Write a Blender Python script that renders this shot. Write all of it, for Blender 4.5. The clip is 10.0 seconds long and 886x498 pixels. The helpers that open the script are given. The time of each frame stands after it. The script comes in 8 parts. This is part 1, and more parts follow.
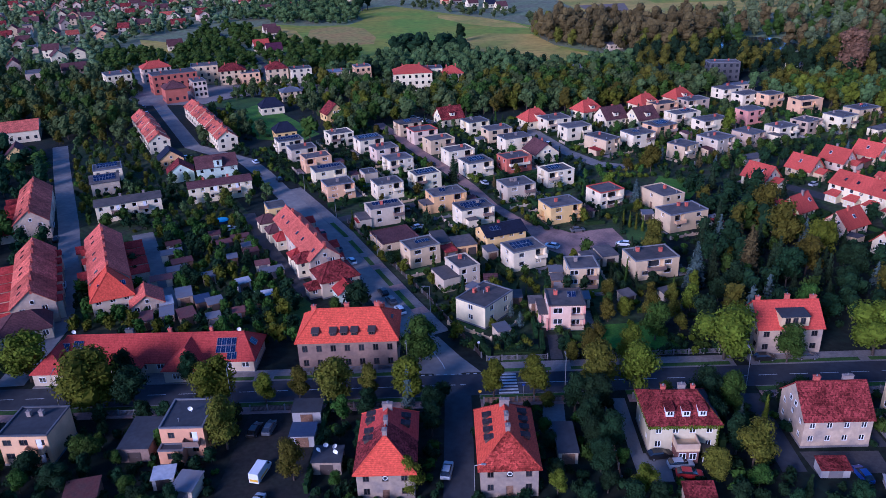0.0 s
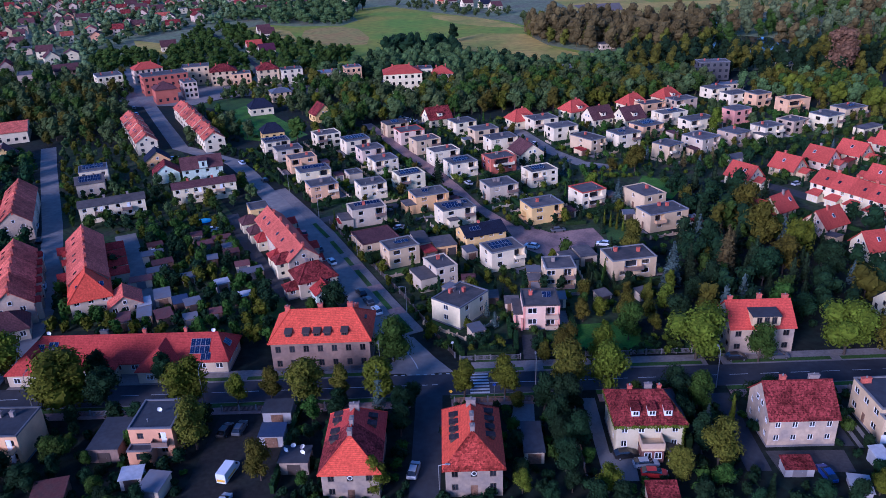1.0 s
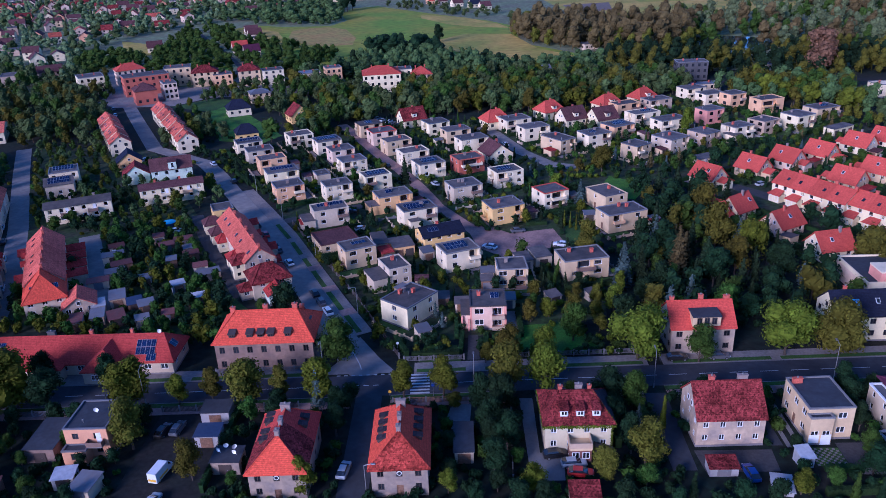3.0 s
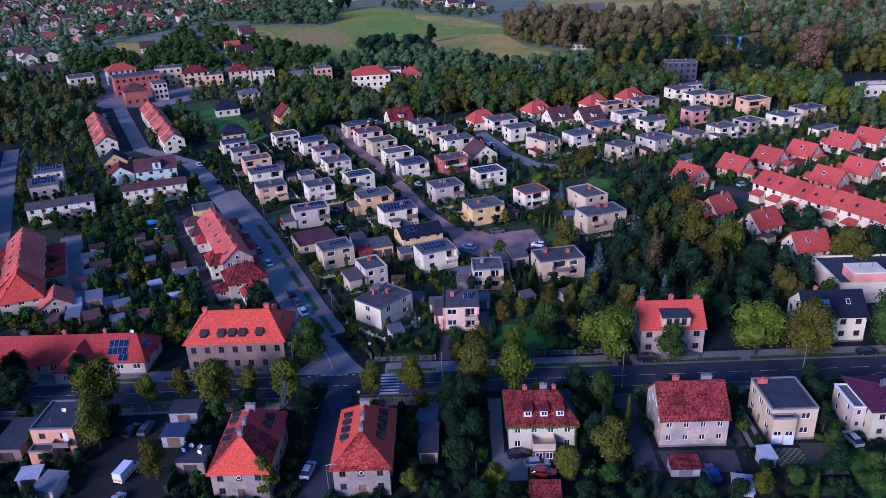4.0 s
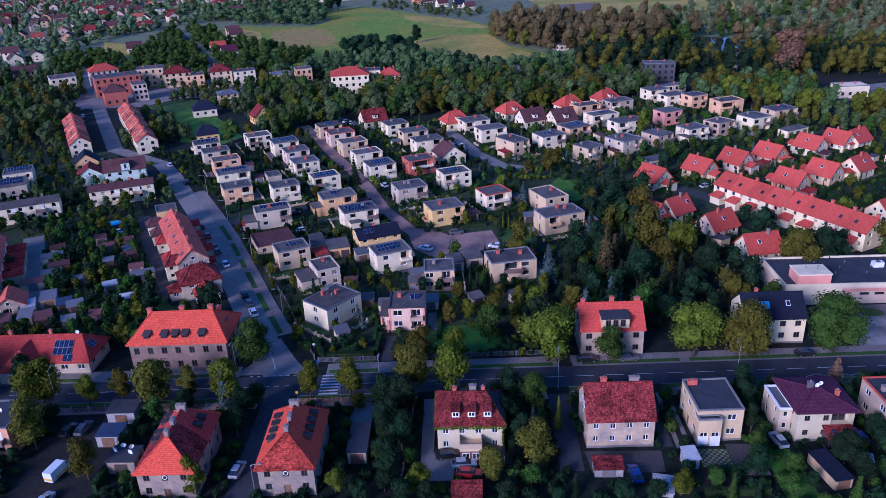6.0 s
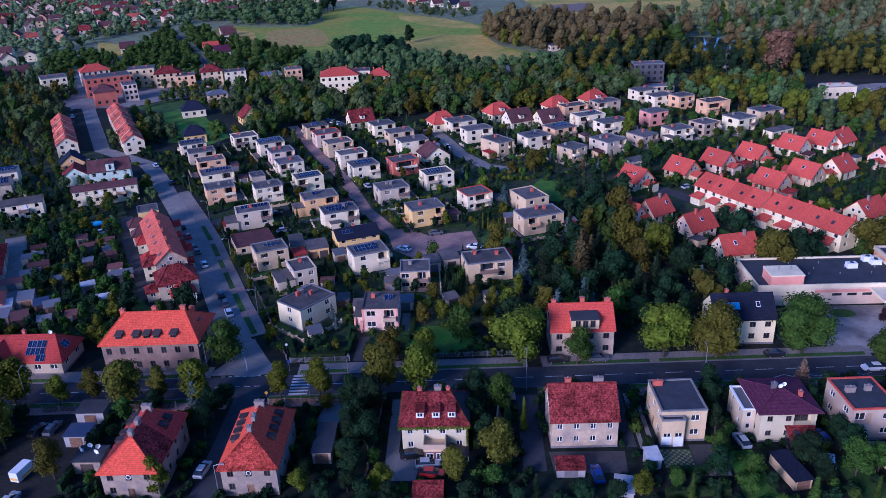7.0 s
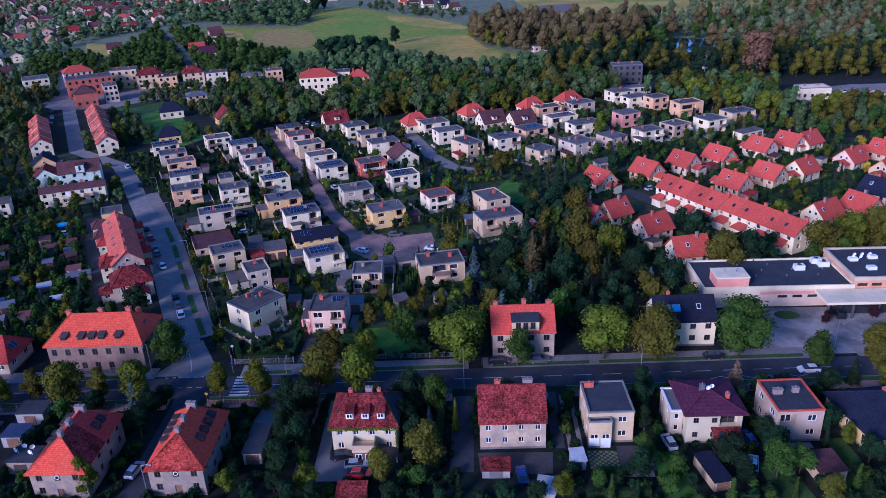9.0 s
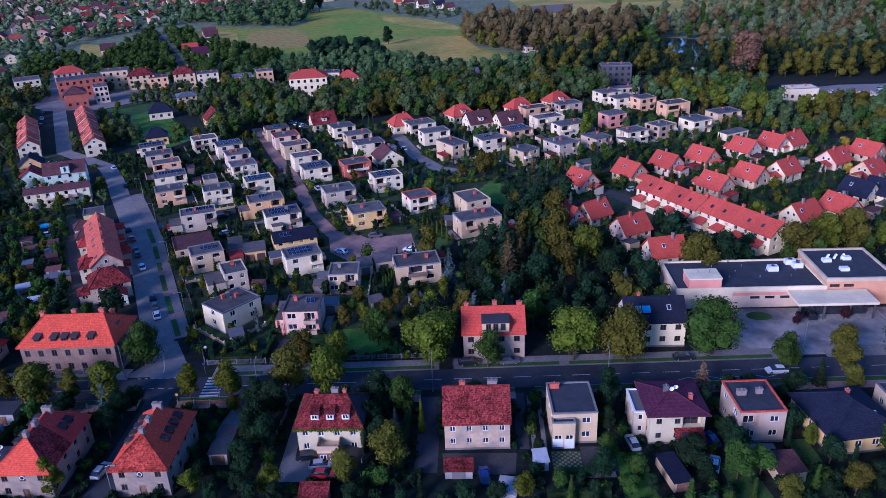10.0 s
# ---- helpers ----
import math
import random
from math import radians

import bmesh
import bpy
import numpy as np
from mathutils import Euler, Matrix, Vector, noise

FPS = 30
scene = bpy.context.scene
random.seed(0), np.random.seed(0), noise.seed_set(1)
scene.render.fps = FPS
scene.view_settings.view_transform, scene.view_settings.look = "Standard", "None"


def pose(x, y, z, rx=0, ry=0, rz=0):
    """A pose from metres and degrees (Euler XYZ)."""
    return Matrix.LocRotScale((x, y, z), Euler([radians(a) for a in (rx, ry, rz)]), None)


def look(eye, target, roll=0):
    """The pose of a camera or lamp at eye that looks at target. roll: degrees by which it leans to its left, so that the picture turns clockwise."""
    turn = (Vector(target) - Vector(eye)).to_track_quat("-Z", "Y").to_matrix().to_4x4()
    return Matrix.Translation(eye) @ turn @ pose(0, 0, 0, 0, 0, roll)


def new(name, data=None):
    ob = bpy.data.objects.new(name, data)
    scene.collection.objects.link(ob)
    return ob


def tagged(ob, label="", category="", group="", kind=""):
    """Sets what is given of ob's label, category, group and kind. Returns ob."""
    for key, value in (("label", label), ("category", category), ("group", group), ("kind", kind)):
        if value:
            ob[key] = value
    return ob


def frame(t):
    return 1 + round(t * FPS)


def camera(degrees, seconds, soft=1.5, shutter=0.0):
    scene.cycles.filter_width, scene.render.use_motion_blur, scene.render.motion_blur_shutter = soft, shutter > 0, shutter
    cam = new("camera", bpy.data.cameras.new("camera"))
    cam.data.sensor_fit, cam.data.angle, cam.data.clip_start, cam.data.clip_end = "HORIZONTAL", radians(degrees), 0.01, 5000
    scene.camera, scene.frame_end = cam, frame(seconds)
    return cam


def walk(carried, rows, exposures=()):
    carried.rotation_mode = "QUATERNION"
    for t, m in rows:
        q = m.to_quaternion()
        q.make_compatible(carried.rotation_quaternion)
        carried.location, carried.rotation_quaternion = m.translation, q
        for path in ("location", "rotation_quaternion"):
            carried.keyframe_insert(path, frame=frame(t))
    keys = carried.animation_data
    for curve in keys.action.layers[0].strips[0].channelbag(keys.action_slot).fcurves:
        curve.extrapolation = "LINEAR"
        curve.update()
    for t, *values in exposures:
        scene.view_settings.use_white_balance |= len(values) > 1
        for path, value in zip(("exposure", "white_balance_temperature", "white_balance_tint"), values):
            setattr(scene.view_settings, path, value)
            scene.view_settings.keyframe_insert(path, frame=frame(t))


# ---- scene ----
# camera: a drone sliding sideways, 84 m up
cam = camera(61.0, 10.0, soft=0.7)
EXPOSURE, KELVIN, TINT = 1.06, 4040, 26
PATH = [
    (0.0, (3.760, -0.255, 83.849), -23.680, 2.151, -2.051),
    (0.5, (6.662, -0.399, 83.937), -23.688, 2.207, -2.157),
    (1.0, (9.616, -0.537, 84.021), -23.697, 2.259, -2.240),
    (1.5, (12.613, -0.671, 84.101), -23.706, 2.307, -2.303),
    (2.0, (15.644, -0.801, 84.179), -23.714, 2.352, -2.348),
    (2.5, (18.702, -0.927, 84.256), -23.723, 2.393, -2.379),
    (4.0, (27.979, -1.292, 84.489), -23.748, 2.507, -2.411),
    (4.5, (31.091, -1.410, 84.571), -23.756, 2.542, -2.409),
    (5.0, (34.208, -1.528, 84.658), -23.764, 2.578, -2.405),
    (5.5, (37.329, -1.646, 84.751), -23.771, 2.614, -2.400),
    (7.0, (46.713, -2.008, 85.072), -23.795, 2.732, -2.395),
    (7.5, (49.853, -2.133, 85.198), -23.802, 2.776, -2.401),
    (8.0, (53.006, -2.261, 85.335), -23.809, 2.823, -2.412),
    (8.5, (56.174, -2.393, 85.484), -23.817, 2.874, -2.430),
    (9.0, (59.365, -2.529, 85.646), -23.824, 2.930, -2.454),
    (9.5, (62.583, -2.670, 85.823), -23.831, 2.990, -2.485),
    (10.0, (65.838, -2.816, 86.016), -23.838, 3.057, -2.523),
]


def aim(eye, tilt, turn, lean):
    ahead = Vector((-math.sin(radians(turn)) * math.cos(radians(tilt)), math.cos(radians(turn)) * math.cos(radians(tilt)), math.sin(radians(tilt))))
    return look(eye, Vector(eye) + ahead, lean)


walk(cam, [(t, aim(eye, tilt, turn, lean)) for t, eye, tilt, turn, lean in PATH], [(0.0, EXPOSURE, KELVIN, TINT), (10.0, EXPOSURE, KELVIN, TINT)])


# light: a low sun behind thin cloud, behind the camera and a little to its left
SUN_TO = Vector((-0.56, -0.72, 0.34)).normalized()
world = bpy.data.worlds.new("evening_sky")
scene.world = world
world.use_nodes = True
wn = world.node_tree.nodes
wn.clear()
sky = wn.new("ShaderNodeTexSky")
sky.sky_type = 'NISHITA'
sky.sun_disc = False
sky.sun_elevation = math.asin(SUN_TO.z)
sky.sun_rotation = math.atan2(SUN_TO.x, SUN_TO.y)
sky.air_density, sky.dust_density, sky.ozone_density = 1.0, 0.6, 3.2
bg = wn.new("ShaderNodeBackground")
bg.inputs["Strength"].default_value = 0.066
wo = wn.new("ShaderNodeOutputWorld")
world.node_tree.links.new(sky.outputs["Color"], bg.inputs["Color"])
world.node_tree.links.new(bg.outputs["Background"], wo.inputs["Surface"])
sun = new("sun", bpy.data.lights.new("sun", 'SUN'))
sun.data.energy, sun.data.angle, sun.data.color = 2.3, radians(20), (1.0, 0.70, 0.50)
sun.matrix_world = look((0, 0, 300), Vector((0, 0, 300)) - SUN_TO)

# ---- materials ----
MATS = {}


def material(name, base, rough=0.8, spread=0.12, grain=0.6, stain=6.0, dirt=(0.1, 0.09, 0.08), dirty=0.25, bump=0.15, metal=0.0, rand=0.0, island=0.0, rows=0.0, gloss=0.25, mottle=0.0):
    """A plain surface with fine grain, broad stains and bump; rand varies it from thing to thing, rows adds courses of tiles."""
    if name in MATS:
        return MATS[name]
    m = bpy.data.materials.new(name)
    m.use_nodes = True
    n, l = m.node_tree.nodes, m.node_tree.links
    p = n["Principled BSDF"]
    p.inputs["Roughness"].default_value, p.inputs["Metallic"].default_value = rough, metal
    p.inputs["Specular IOR Level"].default_value = gloss
    co = n.new("ShaderNodeTexCoord")
    geo = n.new("ShaderNodeNewGeometry")
    fine, broad = n.new("ShaderNodeTexNoise"), n.new("ShaderNodeTexNoise")
    fine.inputs["Scale"].default_value, fine.inputs["Detail"].default_value = 1.0 / grain, 4
    broad.inputs["Scale"].default_value, broad.inputs["Detail"].default_value = 1.0 / stain, 3
    l.new(geo.outputs["Position"], fine.inputs["Vector"])
    l.new(geo.outputs["Position"], broad.inputs["Vector"])
    light = n.new("ShaderNodeMapRange")
    light.inputs["From Min"].default_value, light.inputs["From Max"].default_value = 0.3, 0.7
    light.inputs["To Min"].default_value, light.inputs["To Max"].default_value = 1 - spread, 1 + spread
    l.new(fine.outputs["Fac"], light.inputs["Value"])
    last = light.outputs["Result"]
    if rand:
        oi = n.new("ShaderNodeObjectInfo")
        rr = n.new("ShaderNodeMapRange")
        rr.inputs["To Min"].default_value, rr.inputs["To Max"].default_value = 1 - rand, 1 + rand
        l.new(oi.outputs["Random"], rr.inputs["Value"])
        mul = n.new("ShaderNodeMath")
        mul.operation = 'MULTIPLY'
        l.new(last, mul.inputs[0])
        l.new(rr.outputs["Result"], mul.inputs[1])
        last = mul.outputs["Value"]
    if island:
        rr = n.new("ShaderNodeMapRange")
        rr.inputs["To Min"].default_value, rr.inputs["To Max"].default_value = 1 - island, 1 + island
        l.new(geo.outputs["Random Per Island"], rr.inputs["Value"])
        mul = n.new("ShaderNodeMath")
        mul.operation = 'MULTIPLY'
        l.new(last, mul.inputs[0])
        l.new(rr.outputs["Result"], mul.inputs[1])
        last = mul.outputs["Value"]
    if mottle:
        cell = n.new("ShaderNodeTexVoronoi")
        cell.inputs["Scale"].default_value = 3.6
        l.new(geo.outputs["Position"], cell.inputs["Vector"])
        rr = n.new("ShaderNodeMapRange")
        rr.inputs["From Min"].default_value, rr.inputs["From Max"].default_value = 0.2, 0.8
        rr.inputs["To Min"].default_value, rr.inputs["To Max"].default_value = 1 - mottle, 1 + mottle
        l.new(cell.outputs["Color"], rr.inputs["Value"])
        mul = n.new("ShaderNodeMath")
        mul.operation = 'MULTIPLY'
        l.new(last, mul.inputs[0])
        l.new(rr.outputs["Result"], mul.inputs[1])
        last = mul.outputs["Value"]
    if rows:
        wave = n.new("ShaderNodeTexWave")
        wave.bands_direction = 'Z'
        wave.wave_profile = 'SAW'
        wave.inputs["Scale"].default_value = 0.314 / rows
        wave.inputs["Distortion"].default_value = 0.4
        l.new(geo.outputs["Position"], wave.inputs["Vector"])
        rr = n.new("ShaderNodeMapRange")
        rr.inputs["To Min"].default_value, rr.inputs["To Max"].default_value = 0.78, 1.09
        l.new(wave.outputs["Fac"], rr.inputs["Value"])
        mul = n.new("ShaderNodeMath")
        mul.operation = 'MULTIPLY'
        l.new(last, mul.inputs[0])
        l.new(rr.outputs["Result"], mul.inputs[1])
        last = mul.outputs["Value"]
    ramp = n.new("ShaderNodeMapRange")
    ramp.inputs["From Min"].default_value, ramp.inputs["From Max"].default_value = 0.40, 0.66
    ramp.inputs["To Min"].default_value, ramp.inputs["To Max"].default_value = 0.0, dirty
    l.new(broad.outputs["Fac"], ramp.inputs["Value"])
    mix = n.new("ShaderNodeMix")
    mix.data_type = 'RGBA'
    mix.inputs["A"].default_value, mix.inputs["B"].default_value = (*base, 1), (*dirt, 1)
    l.new(ramp.outputs["Result"], mix.inputs["Factor"])
    hsv = n.new("ShaderNodeHueSaturation")
    l.new(mix.outputs["Result"], hsv.inputs["Color"])
    l.new(last, hsv.inputs["Value"])
    l.new(hsv.outputs["Color"], p.inputs["Base Color"])
    if bump:
        b = n.new("ShaderNodeBump")
        b.inputs["Strength"].default_value, b.inputs["Distance"].default_value = bump, 0.05
        l.new(fine.outputs["Fac"], b.inputs["Height"])
        l.new(b.outputs["Normal"], p.inputs["Normal"])
    MATS[name] = m
    return m


def paint(name, base, **more):
    return material("plaster_" + name, base, 0.85, 0.06, 0.5, 4.0, tuple(c * 0.45 for c in base), 0.35, 0.1, **more)


def tiles(name, base, dirty=0.45, dark=0.4, mottle=0.14, rand=0.12, **more):
    return material("roof_" + name, base, 0.85, 0.22, 0.35, 2.2, tuple(c * dark for c in base), dirty, 0.5, rows=0.22, rand=rand, mottle=mottle, gloss=0.08, **more)


WHITE = paint("white", (0.78, 0.65, 0.42))
IVORY = paint("ivory", (0.56, 0.48, 0.31))
MAUVE = paint("greyish_pink", (0.46, 0.35, 0.26))
PALE = paint("pale_grey", (0.56, 0.45, 0.31))
CREAM = paint("cream", (0.78, 0.66, 0.40))
YELLOW = paint("yellow", (0.74, 0.49, 0.17))
OCHRE = paint("ochre", (0.70, 0.42, 0.17))
BEIGE = paint("beige", (0.60, 0.44, 0.25))
TAN = paint("tan", (0.48, 0.35, 0.235))
PINK = paint("pink", (0.68, 0.30, 0.22))
BLUSH = paint("blush", (0.72, 0.49, 0.35))
SALMON = paint("salmon", (0.70, 0.42, 0.215))
CORAL = paint("coral", (0.62, 0.315, 0.17))
ROSE = paint("rose", (0.70, 0.52, 0.37))
GREY = paint("grey", (0.34, 0.32, 0.32))
DARKGREY = paint("dark_grey", (0.085, 0.08, 0.082))
BROWNWALL = paint("brown", (0.20, 0.13, 0.10))
REDWALL = paint("brick_red", (0.46, 0.13, 0.08))
OLDBRICK = material("old_brick", (0.17, 0.075, 0.06), 0.9, 0.25, 0.25, 1.5, (0.08, 0.05, 0.045), 0.5, 0.3)
MINT = paint("mint", (0.58, 0.66, 0.52))
BUFF = material("plaster_old_buff", (0.47, 0.35, 0.235), 0.9, 0.12, 0.6, 2.5, (0.22, 0.19, 0.18), 0.6, 0.2)
OLDBROWN = material("plaster_old_brown", (0.24, 0.16, 0.12), 0.9, 0.12, 0.6, 2.5, (0.12, 0.09, 0.085), 0.6, 0.2)
OLDGREY = material("plaster_old_grey", (0.33, 0.25, 0.18), 0.9, 0.12, 0.6, 2.5, (0.16, 0.14, 0.14), 0.6, 0.2)
PLINTH = material("plinth", (0.20, 0.18, 0.18), 0.9)
DARKRED = tiles("deep_red", (0.35, 0.044, 0.036), 0.6, 0.4, 0.2)
RED = tiles("red", (0.45, 0.078, 0.052), 0.2, 0.55, 0.07)
ORANGE = tiles("orange_red", (0.56, 0.080, 0.040), 0.2, 0.55, 0.12)
OLDRED = tiles("old_red", (0.20, 0.034, 0.031), 0.8, 0.34, 0.5)
FADED = tiles("faded_red", (0.52, 0.125, 0.076), 0.6, 0.42, 0.3, 0.28)
REDNEW = tiles("new_red", (0.54, 0.080, 0.052), 0.15, 0.6, 0.08, 0.05)
DARKSHADE = tiles("dark_and_shaded", (0.045, 0.036, 0.040), 0.4, 0.5, 0.2)
RUDDY = tiles("ruddy", (0.38, 0.054, 0.042), 0.3, 0.5, 0.12, 0.05)
SUNNY = tiles("sun_bleached_orange", (0.56, 0.130, 0.082), 0.4, 0.5, 0.22, 0.16)
PATCHED = tiles("patched_red", (0.38, 0.056, 0.036), 0.9, 0.32, 0.45)
BROWN = tiles("brown", (0.11, 0.05, 0.05), 0.4)
PURPLE = tiles("plum", (0.080, 0.024, 0.046), 0.3)
NAVY = tiles("navy", (0.020, 0.022, 0.040), 0.3)
FELT = material("roofing_felt", (0.112, 0.094, 0.086), 0.85, 0.14, 0.8, 3.0, (0.04, 0.04, 0.045), 0.6, 0.2, rand=0.25)
CONCRETE = material("concrete", (0.20, 0.19, 0.185), 0.9, 0.12, 0.5, 2.0, (0.15, 0.14, 0.13), 0.5, 0.2, rand=0.1)
METALSHEET = material("sheet_metal", (0.14, 0.14, 0.155), 0.45, 0.08, 0.8, 2.0, (0.16, 0.12, 0.1), 0.4, 0.1, rand=0.3)
RUSTY = material("rusty_sheet", (0.13, 0.045, 0.038), 0.7, 0.2, 0.4, 1.2, (0.10, 0.06, 0.05), 0.6, 0.2, rand=0.3)
WHITEPVC = material("white_frame", (0.74, 0.74, 0.74), 0.4, 0.03, bump=0.0, dirty=0.1)
DARKFRAME = material("dark_frame", (0.06, 0.045, 0.04), 0.5, 0.05, bump=0.0)
CHIMNEY = material("chimney_brick", (0.48, 0.11, 0.07), 0.9, 0.2, 0.3, 0.8, (0.2, 0.06, 0.05), 0.4, 0.3)
CHIMNEYW = material("chimney_render", (0.24, 0.19, 0.16), 0.9, 0.15, 0.3, 0.8, (0.25, 0.2, 0.2), 0.5, 0.3)
ASPHALT = material("asphalt", (0.050, 0.051, 0.058), 0.9, 0.15, 1.2, 9.0, (0.020, 0.021, 0.026), 0.7, 0.1)
OLDASPHALT = material("old_asphalt", (0.235, 0.208, 0.185), 0.9, 0.15, 1.5, 7.0, (0.16, 0.15, 0.145), 0.8, 0.1)
FELTD = material("dark_roofing_felt", (0.044, 0.046, 0.055), 0.85, 0.14, 0.8, 3.0, (0.03, 0.03, 0.035), 0.6, 0.2, rand=0.15)
PARKING = material("parking_asphalt", (0.30, 0.27, 0.245), 0.9, 0.15, 1.5, 7.0, (0.075, 0.07, 0.07), 0.8, 0.1)
FOOTWAY = material("footway_slabs", (0.225, 0.192, 0.170), 0.9, 0.18, 0.6, 4.0, (0.15, 0.135, 0.13), 0.7, 0.15)
PAVING = material("paving", (0.066, 0.060, 0.058), 0.9, 0.18, 0.6, 4.0, (0.05, 0.047, 0.047), 0.7, 0.15)
REDPAVING = material("red_paving", (0.33, 0.205, 0.165), 0.9, 0.18, 0.6, 5.0, (0.15, 0.10, 0.095), 0.7, 0.15)
KERB = material("kerb_stone", (0.17, 0.16, 0.16), 0.9)
LINE = material("road_paint", (0.50, 0.50, 0.50), 0.7, 0.12, 0.5, 2.0, (0.2, 0.2, 0.2), 0.5, 0.0)
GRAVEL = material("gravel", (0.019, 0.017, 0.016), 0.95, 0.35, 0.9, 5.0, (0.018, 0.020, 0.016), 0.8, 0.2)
FRESHLAWN = material("fresh_lawn", (0.080, 0.180, 0.014), 0.95, 0.3, 0.5, 5.0, (0.03, 0.06, 0.014), 0.7, 0.4)
LAWN = material("lawn", (0.050, 0.098, 0.016), 0.95, 0.3, 0.5, 5.0, (0.022, 0.036, 0.012), 0.7, 0.4)
GRASS = material("field_grass", (0.155, 0.235, 0.012), 0.95, 0.25, 6.0, 60.0, (0.29, 0.225, 0.022), 0.8, 0.3)
DRYGRASS = material("browning_grass", (0.28, 0.225, 0.045), 0.95, 0.3, 4.0, 22.0, (0.34, 0.20, 0.05), 0.9, 0.3)
STRAW = material("dry_grass", (0.42, 0.29, 0.055), 0.95, 0.25, 5.0, 40.0, (0.21, 0.22, 0.025), 0.9, 0.3)
# distant ground, its base lightened to carry the haze
GARDENS = material("far_gardens_hazed", (0.160, 0.185, 0.085), 0.95, 0.4, 5.0, 30.0, (0.15, 0.135, 0.085), 0.8, 0.3)
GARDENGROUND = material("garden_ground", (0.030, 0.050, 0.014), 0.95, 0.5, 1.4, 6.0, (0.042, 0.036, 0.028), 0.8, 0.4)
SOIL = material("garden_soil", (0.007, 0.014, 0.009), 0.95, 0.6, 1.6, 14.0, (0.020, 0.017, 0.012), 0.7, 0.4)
PLOUGHED = material("ploughed_soil", (0.17, 0.12, 0.10), 0.95, 0.15, 4.0, 40.0, (0.12, 0.12, 0.07), 0.6, 0.2)
WOOD = material("wood", (0.20, 0.11, 0.065), 0.8, 0.25, 0.3, 1.5, (0.09, 0.06, 0.045), 0.5, 0.2, rand=0.2)
BARK = material("bark", (0.075, 0.055, 0.042), 0.95, 0.3, 0.2, 1.0, (0.04, 0.035, 0.03), 0.5, 0.4)
STEEL = material("galvanised_steel", (0.35, 0.35, 0.36), 0.45, 0.05, metal=0.6, bump=0.0)
RUBBER = material("rubber", (0.02, 0.02, 0.02), 0.8, bump=0.0)
SOLAR = material("solar_cells", (0.009, 0.018, 0.060), 0.18, 0.15, 0.4, 1.0, (0.01, 0.012, 0.03), 0.4, 0.0, rand=0.2)
LAMPGLASS = material("lamp_glass", (0.75, 0.75, 0.72), 0.3, bump=0.0)
WATER = material("water", (0.02, 0.03, 0.035), 0.06, 0.05, 3.0, 20.0, (0.03, 0.035, 0.03), 0.4, 0.05)
POOL = material("pool_water", (0.10, 0.36, 0.55), 0.1, 0.05, bump=0.02)
BLUETARP = material("blue_sheet", (0.035, 0.05, 0.10), 0.6, rand=0.3)
WHITETARP = material("white_sheet", (0.40, 0.40, 0.42), 0.6, rand=0.15)
GLASS = material("window_glass", (0.022, 0.024, 0.030), 0.08, 0.2, bump=0.0, dirty=0.0, rand=0.6, gloss=0.8)
BLUEGLASS = material("collector_glass", (0.10, 0.34, 0.62), 0.15, 0.1, bump=0.0, dirty=0.0, gloss=0.8)


def leaves(name, base, island=0.32, rand=0.22, hue=0.018):
    if name in MATS:
        return MATS[name]
    m = material(name, base, 0.9, 0.30, 1.1, 2.2, tuple(c * 0.55 for c in base), 0.6, 0.0, rand=rand, island=island, gloss=0.1)
    n, l = m.node_tree.nodes, m.node_tree.links
    oi, rr = n.new("ShaderNodeObjectInfo"), n.new("ShaderNodeMapRange")
    rr.inputs["To Min"].default_value, rr.inputs["To Max"].default_value = 0.5 - hue, 0.5 + hue
    l.new(oi.outputs["Random"], rr.inputs["Value"])
    l.new(rr.outputs["Result"], [x for x in n if x.bl_idname == "ShaderNodeHueSaturation"][0].inputs["Hue"])
    return m


LEAF = leaves("leaves_green", (0.042, 0.074, 0.009))
LEAFY = leaves("leaves_yellow_green", (0.088, 0.102, 0.005))
LEAFD = leaves("leaves_dark", (0.0145, 0.031, 0.011))
LEAFO = leaves("leaves_turning", (0.082, 0.076, 0.007))
LEAFP = leaves("leaves_reddish", (0.180, 0.110, 0.055))
LEAFB = leaves("leaves_brown", (0.112, 0.090, 0.030))
# far woods: aerial haze is painted in as a lighter leaf colour
LEAFF = leaves("leaves_far_hazed", (0.118, 0.154, 0.062))
NEEDLE = leaves("needles", (0.020, 0.034, 0.013))
NEEDLEB = leaves("needles_blue", (0.065, 0.092, 0.086))
NEEDLEO = leaves("needles_brown", (0.090, 0.070, 0.024))
NEEDLET = leaves("needles_tan", (0.190, 0.125, 0.075))
LEAFX = leaves("leaves_purple", (0.026, 0.011, 0.014))
LEAFG = leaves("leaves_golden", (0.330, 0.230, 0.012))
# distance haze is mixed into this green, for trees further off
LEAFH = leaves("leaves_hazed", (0.066, 0.094, 0.028))
HEDGE = leaves("hedge_leaves", (0.022, 0.044, 0.012))

# ---- builders ----
rnd = random.Random(7)
PLOTS = []     # estate houses that have a garden: x, y, turn, width, depth, share of hedges
FOOT = {}      # footprints by cells of 25 m: x, y, cosine, sine, half width, half depth
CACHE = {}


